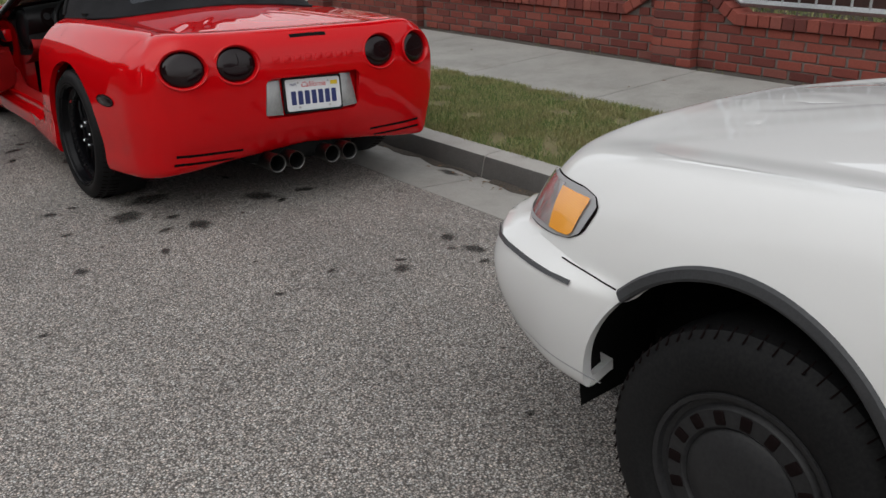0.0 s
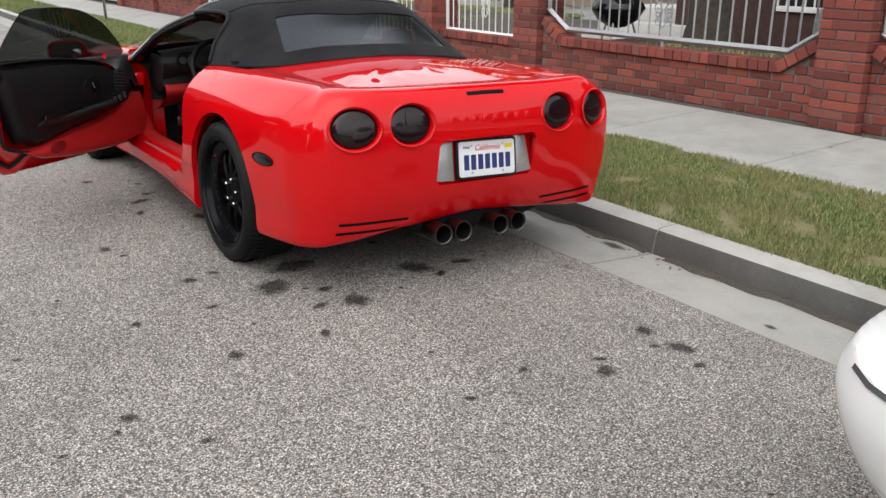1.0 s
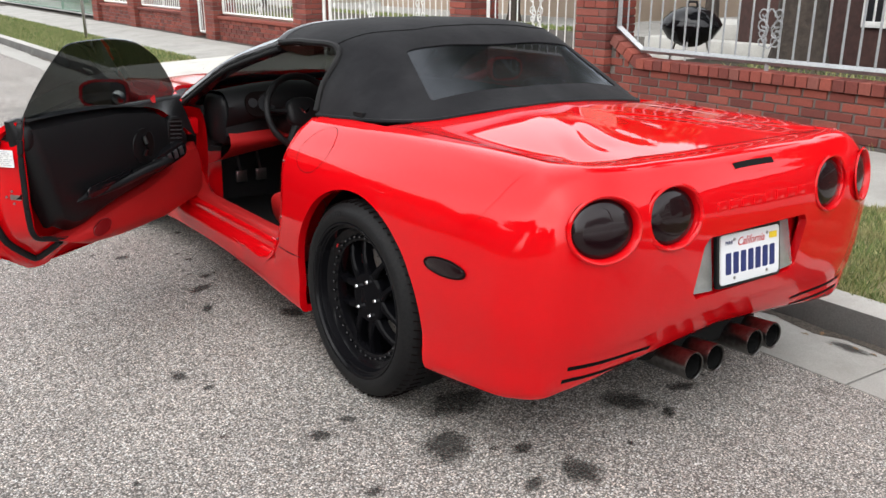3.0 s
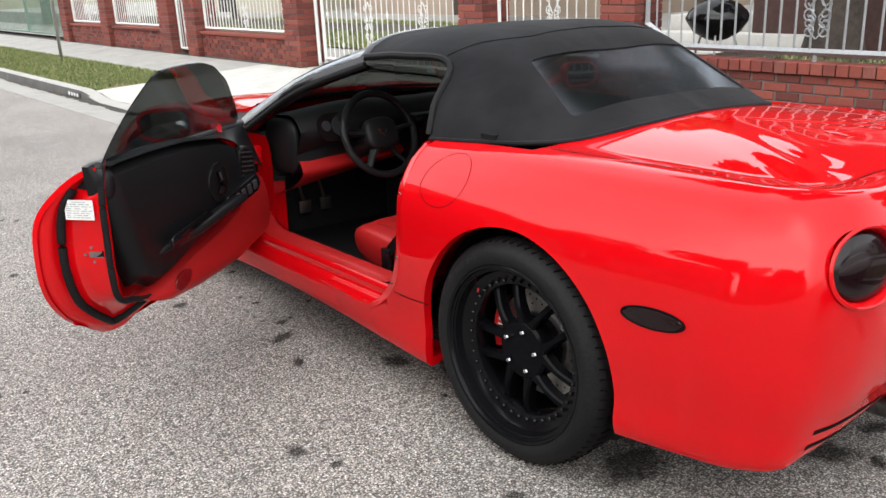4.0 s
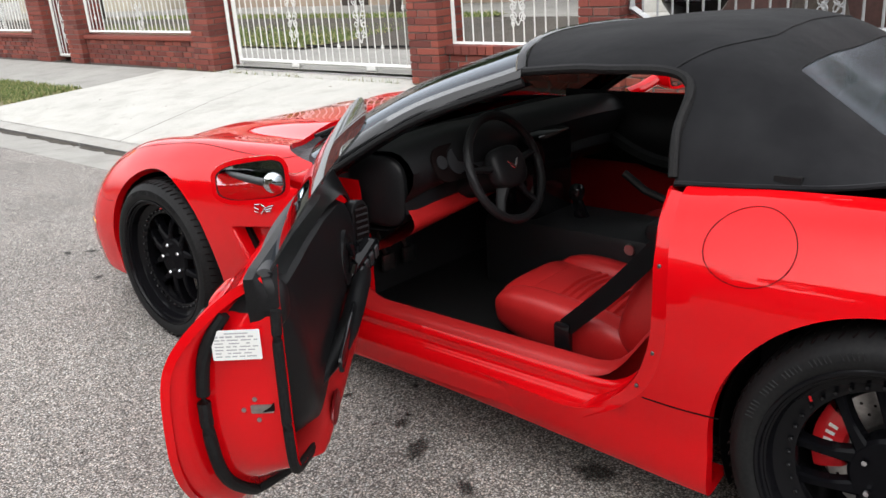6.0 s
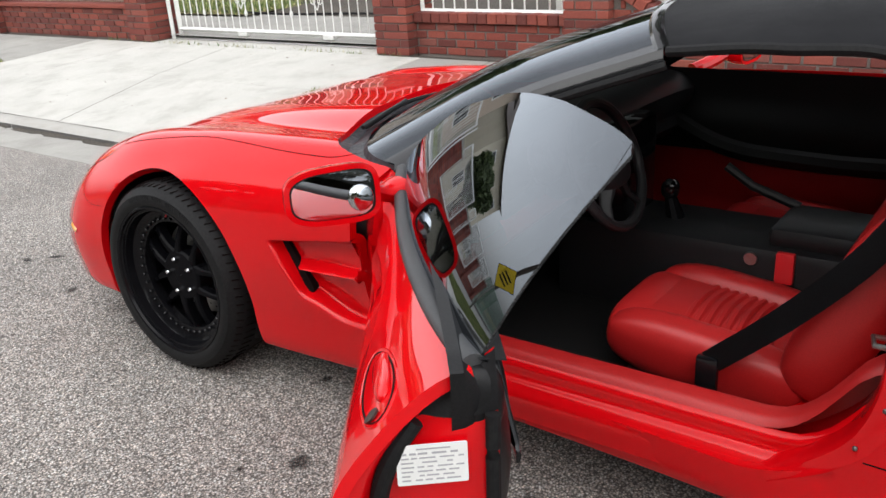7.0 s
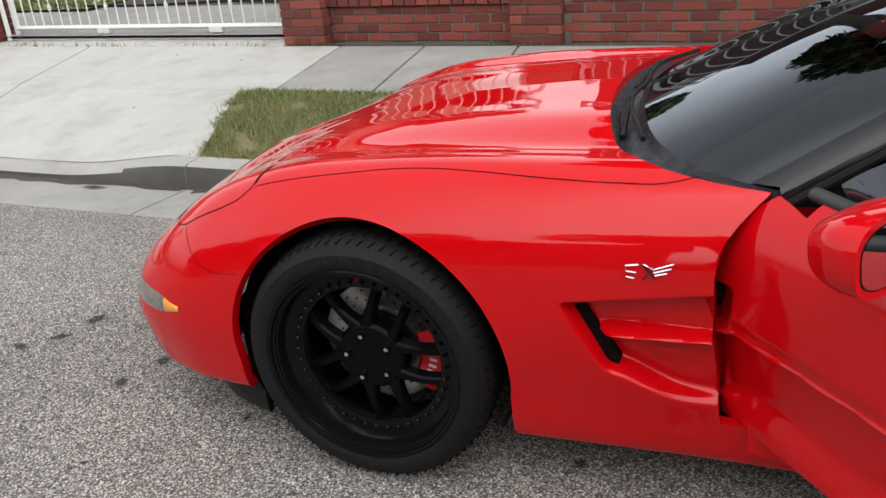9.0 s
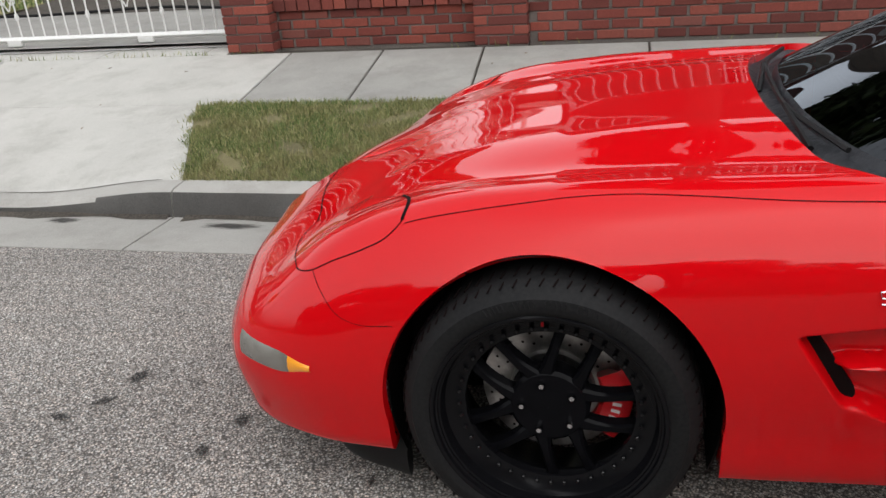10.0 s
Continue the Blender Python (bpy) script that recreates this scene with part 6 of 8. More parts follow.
for a, b in zip(rows, rows[1:]):
    bm.faces.new((a[0], a[1], b[1], b[0]))
bmesh.ops.solidify(bm, geom=bm.faces, thickness=0.002)
part("strap", bm, BLACK_TRIM, belt)
bm = bmesh.new()
box(bm, (-0.643, 0.905, 0.285), (-0.619, 0.958, 0.385), 0.006)
part("anchor", bm, BLACK_GLOSS, belt)
bm = bmesh.new()
box(bm, (-0.175, 0.86, 0.41), (-0.150, 0.91, 0.50), 0.006)
part("buckle", bm, CALIPER, belt, "red belt buckle")

# ---- pavement slabs ----
pavement = thing("pavement", "grey concrete pavement of large slabs with dark joints", "pavement", STREET, kind="structure")


def slab_of(x0, x1, y0, y1, parent, mt, gap=0.008):
    a, b = x0 + gap, x1 - gap
    c, d = y0 + gap, y1 - gap
    skew = lambda x, y: y + (x - WALK_EDGE) * float(np.interp(y, (0, 3.0, 3.6, 5.2, 7.5, 9.2), (0, 0.05, 0.11, 0.11, 0.32, 0.1)))
    bm = bmesh.new()
    vs = []
    for lift, inset in ((-0.06, 0), (-0.006, 0), (0.0, 0.006)):
        vs.append([bm.verts.new((x, skew(x, y), walk_z(x) + lift)) for x, y in ((a + inset, c + inset), (b - inset, c + inset), (b - inset, d - inset), (a + inset, d - inset))])
    for p, q in zip(vs, vs[1:]):
        for k in range(4):
            bm.faces.new((p[k], p[(k + 1) % 4], q[(k + 1) % 4], q[k]))
    bm.faces.new(vs[-1])
    return part("paving_slab", bm, mt, parent, smooth=False)


WALK_YS = [-12.0, -9.6, -7.2, -4.8, -3.0, -1.9, -0.42, 1.0, 2.45, 3.56, 4.34, 5.10, 7.50, 9.2, 10.3, 12.4, 14.6, 16.8, 19.0, 22.0, 26.0, 31.0]
for y0, y1 in zip(WALK_YS, WALK_YS[1:]):
    light = DRIVE_S < 0.5 * (y0 + y1) < DRIVE_N
    slab_of(WALK_EDGE, WALL_FACE - 0.02, y0, y1, pavement, CONCRETE_LIGHT if light else CONCRETE)
for y in (7.08,):
    verts = []
    for t in np.linspace(0, 1, 9):
        x = CURB_BACK + (WALK_EDGE - CURB_BACK) * t
        q = y + 0.40 * t
        verts += [(x, q - 0.005, drive_z(x, q) + 0.0012), (x, q + 0.005, drive_z(x, q) + 0.0012)]
    ob = link_mesh("driveway_joint", verts, [(2 * k, 2 * k + 2, 2 * k + 3, 2 * k + 1) for k in range(8)], SILT)
    ob.matrix_world = STREET
    tagged(ob, "dark joint across the driveway", "joint", kind="structure")

ys = spread(DRIVE_S + 0.1, DRIVE_N - 0.05, 0.1)
verts = [(CURB_BACK + x, y, drive_z(CURB_BACK, y) + 0.0045) for y in ys for x in (-0.002 - 0.002 * math.sin(9 * y), 0.006 + 0.003 * math.sin(5 * y))]
ob = link_mesh("driveway_joint", verts, [(2 * k, 2 * k + 2, 2 * k + 3, 2 * k + 1) for k in range(len(ys) - 1)], SILT)
ob.matrix_world = STREET
tagged(ob, "dark joint behind the lowered curb", "joint", kind="structure")

# ---- brick walls, pillars and iron fences ----
COURSE, BRICK_L, JOINT = 0.0735, 0.205, 0.011
BRICK_MESHES = {}


def brick_mesh(l, d, h):
    key = (round(l, 3), round(d, 3), round(h, 3))
    if key not in BRICK_MESHES:
        bm = bmesh.new()
        box(bm, (-d / 2, -l / 2, -h / 2), (d / 2, l / 2, h / 2), 0.004, seg=1)
        me = bpy.data.meshes.new("brick")
        bm.to_mesh(me)
        bm.free()
        me.materials.append(BRICK)
        BRICK_MESHES[key] = me
    return BRICK_MESHES[key]


rng = random.Random(4)


def lay(parent, x, y, z, l, d, h=None, turn=0.0, tip=0.0, name="brick"):
    b = new(name, brick_mesh(l, d, h or COURSE - JOINT))
    b.parent = parent
    b.matrix_local = pose(x + rng.uniform(-0.0025, 0.0025), y, z + rng.uniform(-0.0015, 0.0015), tip, rng.uniform(-0.6, 0.6), turn + rng.uniform(-0.5, 0.5))
    return b


def pillar(y0, y1, courses=17, label="red brick gate pillar with pale mortar joints"):
    """A square brick pillar with its front on the wall line."""
    w = y1 - y0
    p = thing("brick_pillar", label, "pillar", STREET @ pose(WALL_FACE + w / 2, (y0 + y1) / 2, walk_z(WALL_FACE) - 0.03), "brick pillars", "structure")
    bm = bmesh.new()
    q = w / 2 - 0.010
    box(bm, (-q, -q, 0), (q, q, courses * COURSE + 0.02), 0)
    part("mortar_core", bm, MORTAR, p, smooth=False)
    d = 0.098
    for k in range(courses):
        z = 0.03 + (k + 0.5) * COURSE
        flip = k % 2
        for side in range(4):
            l = w - d - JOINT
            off = (d + JOINT) / 2 * (1 if flip else -1)
            a = side * 90
            ca, sa = round(math.cos(radians(a))), round(math.sin(radians(a)))
            px, py = -(w / 2 - d / 2), off
            if side % 2 == 0 and k % 3 == 0:
                h = (l - JOINT) / 2
                for o in (-0.5, 0.5):
                    yy = py + o * (h + JOINT)
                    lay(p, px * ca - yy * sa, px * sa + yy * ca, z, h, d, turn=a)
            else:
                lay(p, px * ca - py * sa, px * sa + py * ca, z, l, d, turn=a)
    bm = bmesh.new()
    z = 0.03 + courses * COURSE
    box(bm, (-w / 2 - 0.04, -w / 2 - 0.04, z), (w / 2 + 0.04, w / 2 + 0.04, z + 0.07), 0.008)
    part("pillar_cap", bm, CURB_MAT, p, "concrete pillar cap")
    return p


def brick_wall(y0, y1, courses, recess, cap, rise=0.0, label="low red brick garden wall"):
    """A low wall between two pillars; with a rise its top climbs to the pillars at both ends."""
    w = thing("brick_wall", label, "wall", STREET @ pose(WALL_FACE + recess, 0, walk_z(WALL_FACE) - 0.02), "garden walls", "structure")
    top = courses * COURSE + 0.02
    run = 0.34
    bm = bmesh.new()
    outline = [(y0, -0.1), (y1, -0.1)]
    if rise:
        outline += [(y1, top + rise), (y1 - run, top), (y0 + run, top), (y0, top + rise)]
    else:
        outline += [(y1, top), (y0, top)]
    prism(bm, [(a, b) for a, b in outline], 0.008, 0.20, axis=0)
    bmesh.ops.recalc_face_normals(bm, faces=bm.faces)
    part("mortar_core", bm, MORTAR, w, smooth=False)
    pitch = BRICK_L + JOINT
    extra = int(rise / COURSE) if rise else 0
    for k in range(courses + extra):
        z = 0.02 + (k + 0.5) * COURSE
        y = y0 - (pitch / 2 if k % 2 else 0)
        while y < y1 - 0.03:
            a, b = max(y, y0) + JOINT / 2, min(y + BRICK_L, y1) - JOINT / 2
            y += pitch
            if b - a < 0.04:
                continue
            if k >= courses:
                reach = run * (1 - (k + 1 - courses) * COURSE / rise)
                if a > y0 + reach and b < y1 - reach:
                    continue
                if a < y0 + reach:
                    b = min(b, y0 + reach)
                else:
                    a = max(a, y1 - reach)
                if b - a < 0.04:
                    continue
            lay(w, 0.022, (a + b) / 2, z, b - a, 0.05)
    # coping: bricks on edge, or a smooth slab
    if cap == "bricks":
        n = int((y1 - y0 - 2 * run * (rise > 0)) / 0.098)
        a = y0 + (run if rise else 0)
        step_y = (y1 - y0 - (2 * run if rise else 0)) / n
        for k in range(n):
            lay(w, 0.065, a + (k + 0.5) * step_y, top + 0.046, step_y - 0.009, 0.21, 0.088)
        if rise:
            slope = math.degrees(math.atan2(rise, run))
            ln = math.hypot(rise, run)
            m = max(3, int(ln / 0.098))
            for end, sg in ((y0, 1), (y1, -1)):
                for k in range(m):
                    t = (k + 0.5) / m
                    b = lay(w, 0.065, end + sg * run * t + sg * 0.03, top + rise * (1 - t) + 0.040, ln / m - 0.009, 0.21, 0.088)
                    b.matrix_local = pose(0.065, end + sg * run * t + sg * 0.028, top + rise * (1 - t) + 0.036, -sg * slope, 0, 0)
    else:
        bm = bmesh.new()
        box(bm, (-0.035, y0 + 0.004, top), (0.20, y1 - 0.004, top + 0.055), 0.008)
        part("coping", bm, BRICK, w, "smooth red coping")
    return w


P_S, P_A, P_B, P_D, P_C, P_E, P_F, P_G, P_H = ((-4.55, -4.15), (-0.315, 0.085), (3.37, 3.77), (5.40, 5.80), (9.33, 9.75), (12.87, 13.30), (14.02, 14.52), (17.40, 17.85), (20.3, 20.75))
for a, b in (P_S, P_A, P_B, P_D, P_C, P_E, P_F, P_G, P_H):
    pillar(a, b)
brick_wall(P_S[1], P_A[0], 5, 0.09, "bricks", 0.21, "low red brick wall with a rising brick coping")
brick_wall(P_A[1], P_B[0], 5, 0.09, "bricks", 0.21, "low red brick wall with a rising brick coping")
brick_wall(P_B[1], P_D[0], 4, 0.14, "bricks", 0.0, "low red brick wall set back between pillars")
brick_wall(P_C[1], P_E[0], 5, 0.10, "slab", 0.0, "low red brick wall with a smooth coping")
brick_wall(P_F[1], P_G[0], 5, 0.10, "slab", 0.0, "low red brick wall with a smooth coping")
brick_wall(P_G[1], P_H[0], 5, 0.10, "slab", 0.0, "low red brick wall with a smooth coping")


def bar(parent, p, q, r, mt, name="bar", flat=1.0, sides=4):
    bm = bmesh.new()
    tube(bm, (p, q), r, sides, flat=flat)
    return part(name, bm, mt, parent, split=30)


def spiral(cx, cy, r, turns, a0, sg, n=18):
    """A flat scroll in (y, z) that winds in from radius r to its eye."""
    return [(cx + sg * r * (1 - 0.72 * t) * math.cos(a0 + turns * 2 * math.pi * t), cy + r * (1 - 0.72 * t) * math.sin(a0 + turns * 2 * math.pi * t)) for t in np.linspace(0, 1, n)]


def scrollwork(parent, x, y, z0, z1, mt, wide=0.11):
    """Two mirrored stems with curled ends, a diamond in the middle and a small finial."""
    h = z1 - z0
    for sg in (-1, 1):
        for zc, a0 in ((z0 + 0.14 * h, math.pi * 0.5), (z0 + 0.60 * h, -math.pi * 0.5), (z0 + 0.38 * h, math.pi * 0.5), (z0 + 0.90 * h, -math.pi * 0.5)):
            q = spiral(y + sg * wide * 0.52, zc, wide * 0.42, 1.25, a0, sg)
            bm = bmesh.new()
            tube(bm, [(x, a, b) for a, b in q], 0.0065, 5)
            part("scroll", bm, mt, parent)
        stem = along([(y + sg * 0.004, z0 - 0.05 * h), (y + sg * wide * 0.52, z0 + 0.24 * h), (y + sg * 0.012, z0 + 0.5 * h), (y + sg * wide * 0.50, z0 + 0.76 * h), (y + sg * 0.006, z0 + 1.05 * h)], np.linspace(0, 1, 20))
        bm = bmesh.new()
        tube(bm, [(x, a, b) for a, b in stem], 0.0065, 5)
        part("scroll_stem", bm, mt, parent)


def collar(parent, x, y, z, mt):
    bm = bmesh.new()
    m = Matrix.Translation((x, y, z)) @ pose(0, 0, 0, 0, -90, 0)
    lathe(bm, ((-0.030, 0.010), (-0.022, 0.017), (-0.012, 0.014), (0.0, 0.022), (0.012, 0.014), (0.022, 0.017), (0.032, 0.010)), 8, m)
    return part("collar", bm, mt, parent)


def panel_fence(y0, y1, x, z0, z1, pitch, mt, label, scrolls=(), collars=True, rails=True, r=0.009, group="iron fences", name="iron_fence"):
    f = thing(name, label, "fence" if "gate" not in name else "gate", STREET, group, "")
    for z, rr in ((z0, 0.022), (z1, 0.022)):
        bar(f, (x, y0, z), (x, y1, z), rr * 1.2, mt, "rail")
    for y in (y0, y1):
        bar(f, (x, y, z0), (x, y, z1), 0.026, mt, "post")
    n = int((y1 - y0) / pitch)
    for k in range(1, n):
        y = y0 + (y1 - y0) * k / n
        bar(f, (x, y, z0), (x, y, z1), r, mt)
        if collars and k % 3 == 1:
            collar(f, x, y, z0 + (0.20 if k % 2 else 0.62), mt)
    for y, a, b in scrolls:
        scrollwork(f, x - 0.012, y, a, b, mt)
    return f


# silver fence with dropped middle, behind the first two walls
def dipped_fence(y0, y1, scroll_ys):
    x, low, high, top, run = 3.99, 0.665, 0.85, 1.75, 0.33
    f = thing("iron_fence", "silver painted iron fence with sloping corners", "fence", STREET, "iron fences")
    line = [(x, y0 + 0.03, top), (x, y0 + 0.03, high), (x, y0 + run, low), (x, y1 - run, low), (x, y1 - 0.03, high), (x, y1 - 0.03, top)]
    for p, q in zip(line, line[1:]):
        bm = bmesh.new()
        d = (Vector(q) - Vector(p)).normalized()
        tube(bm, (Vector(p) - d * 0.012, Vector(q) + d * 0.012), 0.029, 4)
        part("rail", bm, SILVER_IRON, f, split=30)
    bar(f, (x, y0, top), (x, y1, top), 0.029, SILVER_IRON, "rail")
    n = int((y1 - y0) / 0.131)
    for k in range(1, n):
        y = y0 + (y1 - y0) * k / n
        t = min(1.0, (y - y0 - 0.03) / (run - 0.03), (y1 - 0.03 - y) / (run - 0.03))
        bar(f, (x, y, high + (low - high) * t), (x, y, top), 0.0105, SILVER_IRON)
    for y in scroll_ys:
        scrollwork(f, x - 0.014, y, 0.78, 1.06, SILVER_IRON, 0.12)
        bar(f, (x, y, 0.56), (x, y, low), 0.020, SILVER_IRON, "foot")
    return f


dipped_fence(P_A[1], P_B[0], (1.75,))
dipped_fence(P_S[1], P_A[0], (-2.2,))
panel_fence(P_B[1] + 0.01, P_D[0] - 0.01, 4.08, 0.515, 1.70, 0.118, WHITE_IRON, "white painted iron fence on a brick wall", ((4.58, 0.72, 1.12),))
panel_fence(P_C[1] + 0.01, P_E[0] - 0.01, 4.04, 0.60, 1.75, 0.112, WHITE_IRON, "white painted iron fence on a brick wall", ((11.3, 0.66, 1.16),))
panel_fence(P_F[1] + 0.01, P_G[0] - 0.01, 4.04, 0.60, 1.75, 0.118, WHITE_IRON, "white painted iron fence on a brick wall", ((16.0, 0.66, 1.2),))
panel_fence(P_G[1] + 0.01, P_H[0] - 0.01, 4.04, 0.60, 1.75, 0.118, WHITE_IRON, "white painted iron fence on a brick wall", ((19.1, 0.66, 1.2),))
panel_fence(P_E[1] + 0.03, P_F[0] - 0.03, 4.02, 0.22, 1.75, 0.10, WHITE_IRON, "white painted iron pedestrian gate, shut", ((13.66, 0.45, 1.05),), False, name="pedestrian_gate", group="gates")
gate = panel_fence(P_D[1] - 0.12, P_C[0] - 0.16, 4.17, 0.245, 1.80, 0.1195, WHITE_IRON, "white painted iron sliding driveway gate, shut", ((8.02, 0.52, 1.0), (6.84, 0.52, 1.0)), name="sliding_gate", group="gates")
for y in (6.72, 8.05):
    bm = bmesh.new()
    box(bm, (4.145, y - 0.075, 0.19), (4.195, y + 0.075, 0.25), 0.008)
    part("roller_housing", bm, WHITE_IRON, gate)
    bm = bmesh.new()
    lathe(bm, ((-0.012, 0.03), (0.0, 0.034), (0.012, 0.03), (0.012, 0.002)), 20, Matrix.Translation((4.17, y, 0.180)))
    part("roller", bm, STEEL, gate)
for x, y in ((4.12, P_C[0] - 0.06), (4.20, P_C[0] - 0.10)):
    bar(gate, (x, y, 0.13), (x, y, 1.85), 0.030, WHITE_IRON, "guide_post")
apron_ys = (P_D[1] + 0.01, 6.05, 7.02, 7.98, 8.9, P_C[0] - 0.01)
for a, b in zip(apron_ys, apron_ys[1:]):
    boxed("apron_slab", (WALL_FACE - 0.008, a + 0.006, 0.02), (4.120, b - 0.006, walk_z(WALL_FACE) - 0.002), CONCRETE_LIGHT, pavement, 0.006)
track = boxed("gate_track", (4.13, P_D[1], 0.130), (4.21, P_C[0], 0.146), WHITE_IRON)
track.matrix_world = STREET
tagged(track, "white painted steel gate track on the ground", "track", kind="structure")

# green mesh fence beyond the last pillar
GREEN_IRON = grained("green_painted_iron", (0.10, 0.17, 0.13), (0.15, 0.23, 0.18), 50, 0.5)
panel_fence(P_H[1] + 0.02, 24.5, 4.05, 0.25, 1.8, 0.10, GREEN_IRON, "green painted iron fence", (), False)
panel_fence(24.6, 33.0, 4.05, 0.25, 1.8, 0.14, GREEN_IRON, "green painted iron fence", (), False)

# street sign post
post = thing("sign_post", "yellow diamond sign on a grey perforated post in the lawn", "sign post", STREET @ pose(2.32, 15.65, 0.05))
bm = bmesh.new()
box(bm, (-0.025, -0.025, 0), (0.025, 0.025, 2.6), 0.004)
part("post", bm, STEEL, post)
bm = bmesh.new()
for k in range(60):
    disc(bm, -0.0256, 0.006, 8, Matrix.Translation((0, 0, 0.1 + k * 0.041)))
tagged(part("perforation", bm, GAP, post), kind="stuff")
for s, mt, w, y in ((1.0, BLACK_TRIM, 0.004, -0.030), (0.95, YELLOW, 0.006, -0.032)):
    bm = bmesh.new()
    slab(bm, [(u * s, v * s) for u, v in ((0, -0.54), (0.54, 0), (0, 0.54), (-0.54, 0))], w, Matrix.Translation((0, y, 2.1)) @ pose(0, 0, 0, 90, 0, 0))
    sign_plate = part("sign_plate", bm, mt, post, "yellow diamond plate with black bars" if s < 1 else "black border of the plate")
for v in (0.12, -0.02, -0.16):
    bm = bmesh.new()
    slab(bm, round_rect(0.22, 0.035, 0.01, v0=v), 0.003, Matrix.Translation((0, -0.037, 2.1)) @ pose(0, 0, 0, 90, 0, 0))
    part("sign_bar", bm, BLACK_TRIM, sign_plate)

# ---- white saloon parked behind ----
saloon = thing("saloon_car", "white four-door saloon parked close behind the red car", "car", pose(0.075, -3.87, 0, 0, 0.6, 0))
W_OUT = ((0, -4.42), (0.60, -4.38), (0.85, -4.25), (0.93, -3.9), (0.97, -3.2), (0.98, -1.5), (0.98, -0.4), (0.98, 0.05), (0.964, 0.32), (0.918, 0.58), (0.84, 0.785), (0.69, 0.915), (0.40, 0.985), (0, 1.005))
W_BZ = (0.34, 0.33, 0.31, 0.28, 0.26, 0.25, 0.26, 0.30, 0.355, 0.385, 0.405, 0.415, 0.42, 0.42)
W_BI = (0.06, 0.06, 0.06, 0.05, 0.04, 0.04, 0.04, 0.035, 0.03, 0.035, 0.05, 0.06, 0.06, 0.06)
W_WZ = (0.55, 0.55, 0.55, 0.56, 0.58, 0.58, 0.58, 0.56, 0.55, 0.54, 0.53, 0.53, 0.53, 0.53)
W_SI = (0.04, 0.04, 0.04, 0.03, 0.03, 0.025, 0.025, 0.022, 0.022, 0.028, 0.045, 0.055, 0.06, 0.06)
W_SZ = (0.80, 0.80, 0.80, 0.80, 0.80, 0.78, 0.755, 0.745, 0.725, 0.70, 0.675, 0.665, 0.66, 0.66)
W_CI = (0.10, 0.10, 0.10, 0.10, 0.10, 0.10, 0.105, 0.11, 0.12, 0.13, 0.15, 0.17, 0.18, 0.18)
W_CZ = (0.96, 0.96, 0.96, 0.965, 0.96, 0.94, 0.910, 0.894, 0.870, 0.840, 0.815, 0.814, 0.825, 0.830)
W_CY = (-3.9, -3.8, -3.7, -3.5, -3.1, -1.5, -0.4, 0.05, 0.25, 0.35, 0.42, 0.47, 0.50, 0.52)
W_CEZ = (1.0, 1.0, 1.0, 1.0, 1.0, 1.0, 0.960, 0.926, 0.908, 0.893, 0.884, 0.876, 0.872, 0.870)
W_FULL = tuple(1.5 for _ in W_OUT)
WPTS = shell(W_OUT, W_BZ, W_BI, W_WZ, W_SI, W_SZ, W_CI, W_CZ, W_CY, W_CEZ, W_FULL, 300, 130)
side_way = np.gradient(WPTS[..., :2], axis=0)
side_way /= np.linalg.norm(side_way, axis=2)[..., None] + 1e-9
for i, j in zip(*np.nonzero((WPTS[..., 1] > 0.28) & (WPTS[..., 2] < 0.66))):
    x, y, z = WPTS[i, j]
    out = 0.056 * step((y - 0.28) / 0.30) * step((0.648 - z) / 0.030)
    WPTS[i, j, :2] += out * np.array((side_way[i, j, 1], -side_way[i, j, 0]))
W_AXLES = ((0.055, 0.36), (-2.96, 0.36))


def w_arch(co):
    best = -1.0
    for y, z in W_AXLES:
        best = max(best, 0.352 - math.hypot(co.y - y - 0.042, max(-0.05, co.z - z - 0.022)))
    return min(best, abs(co.x) - 0.6)


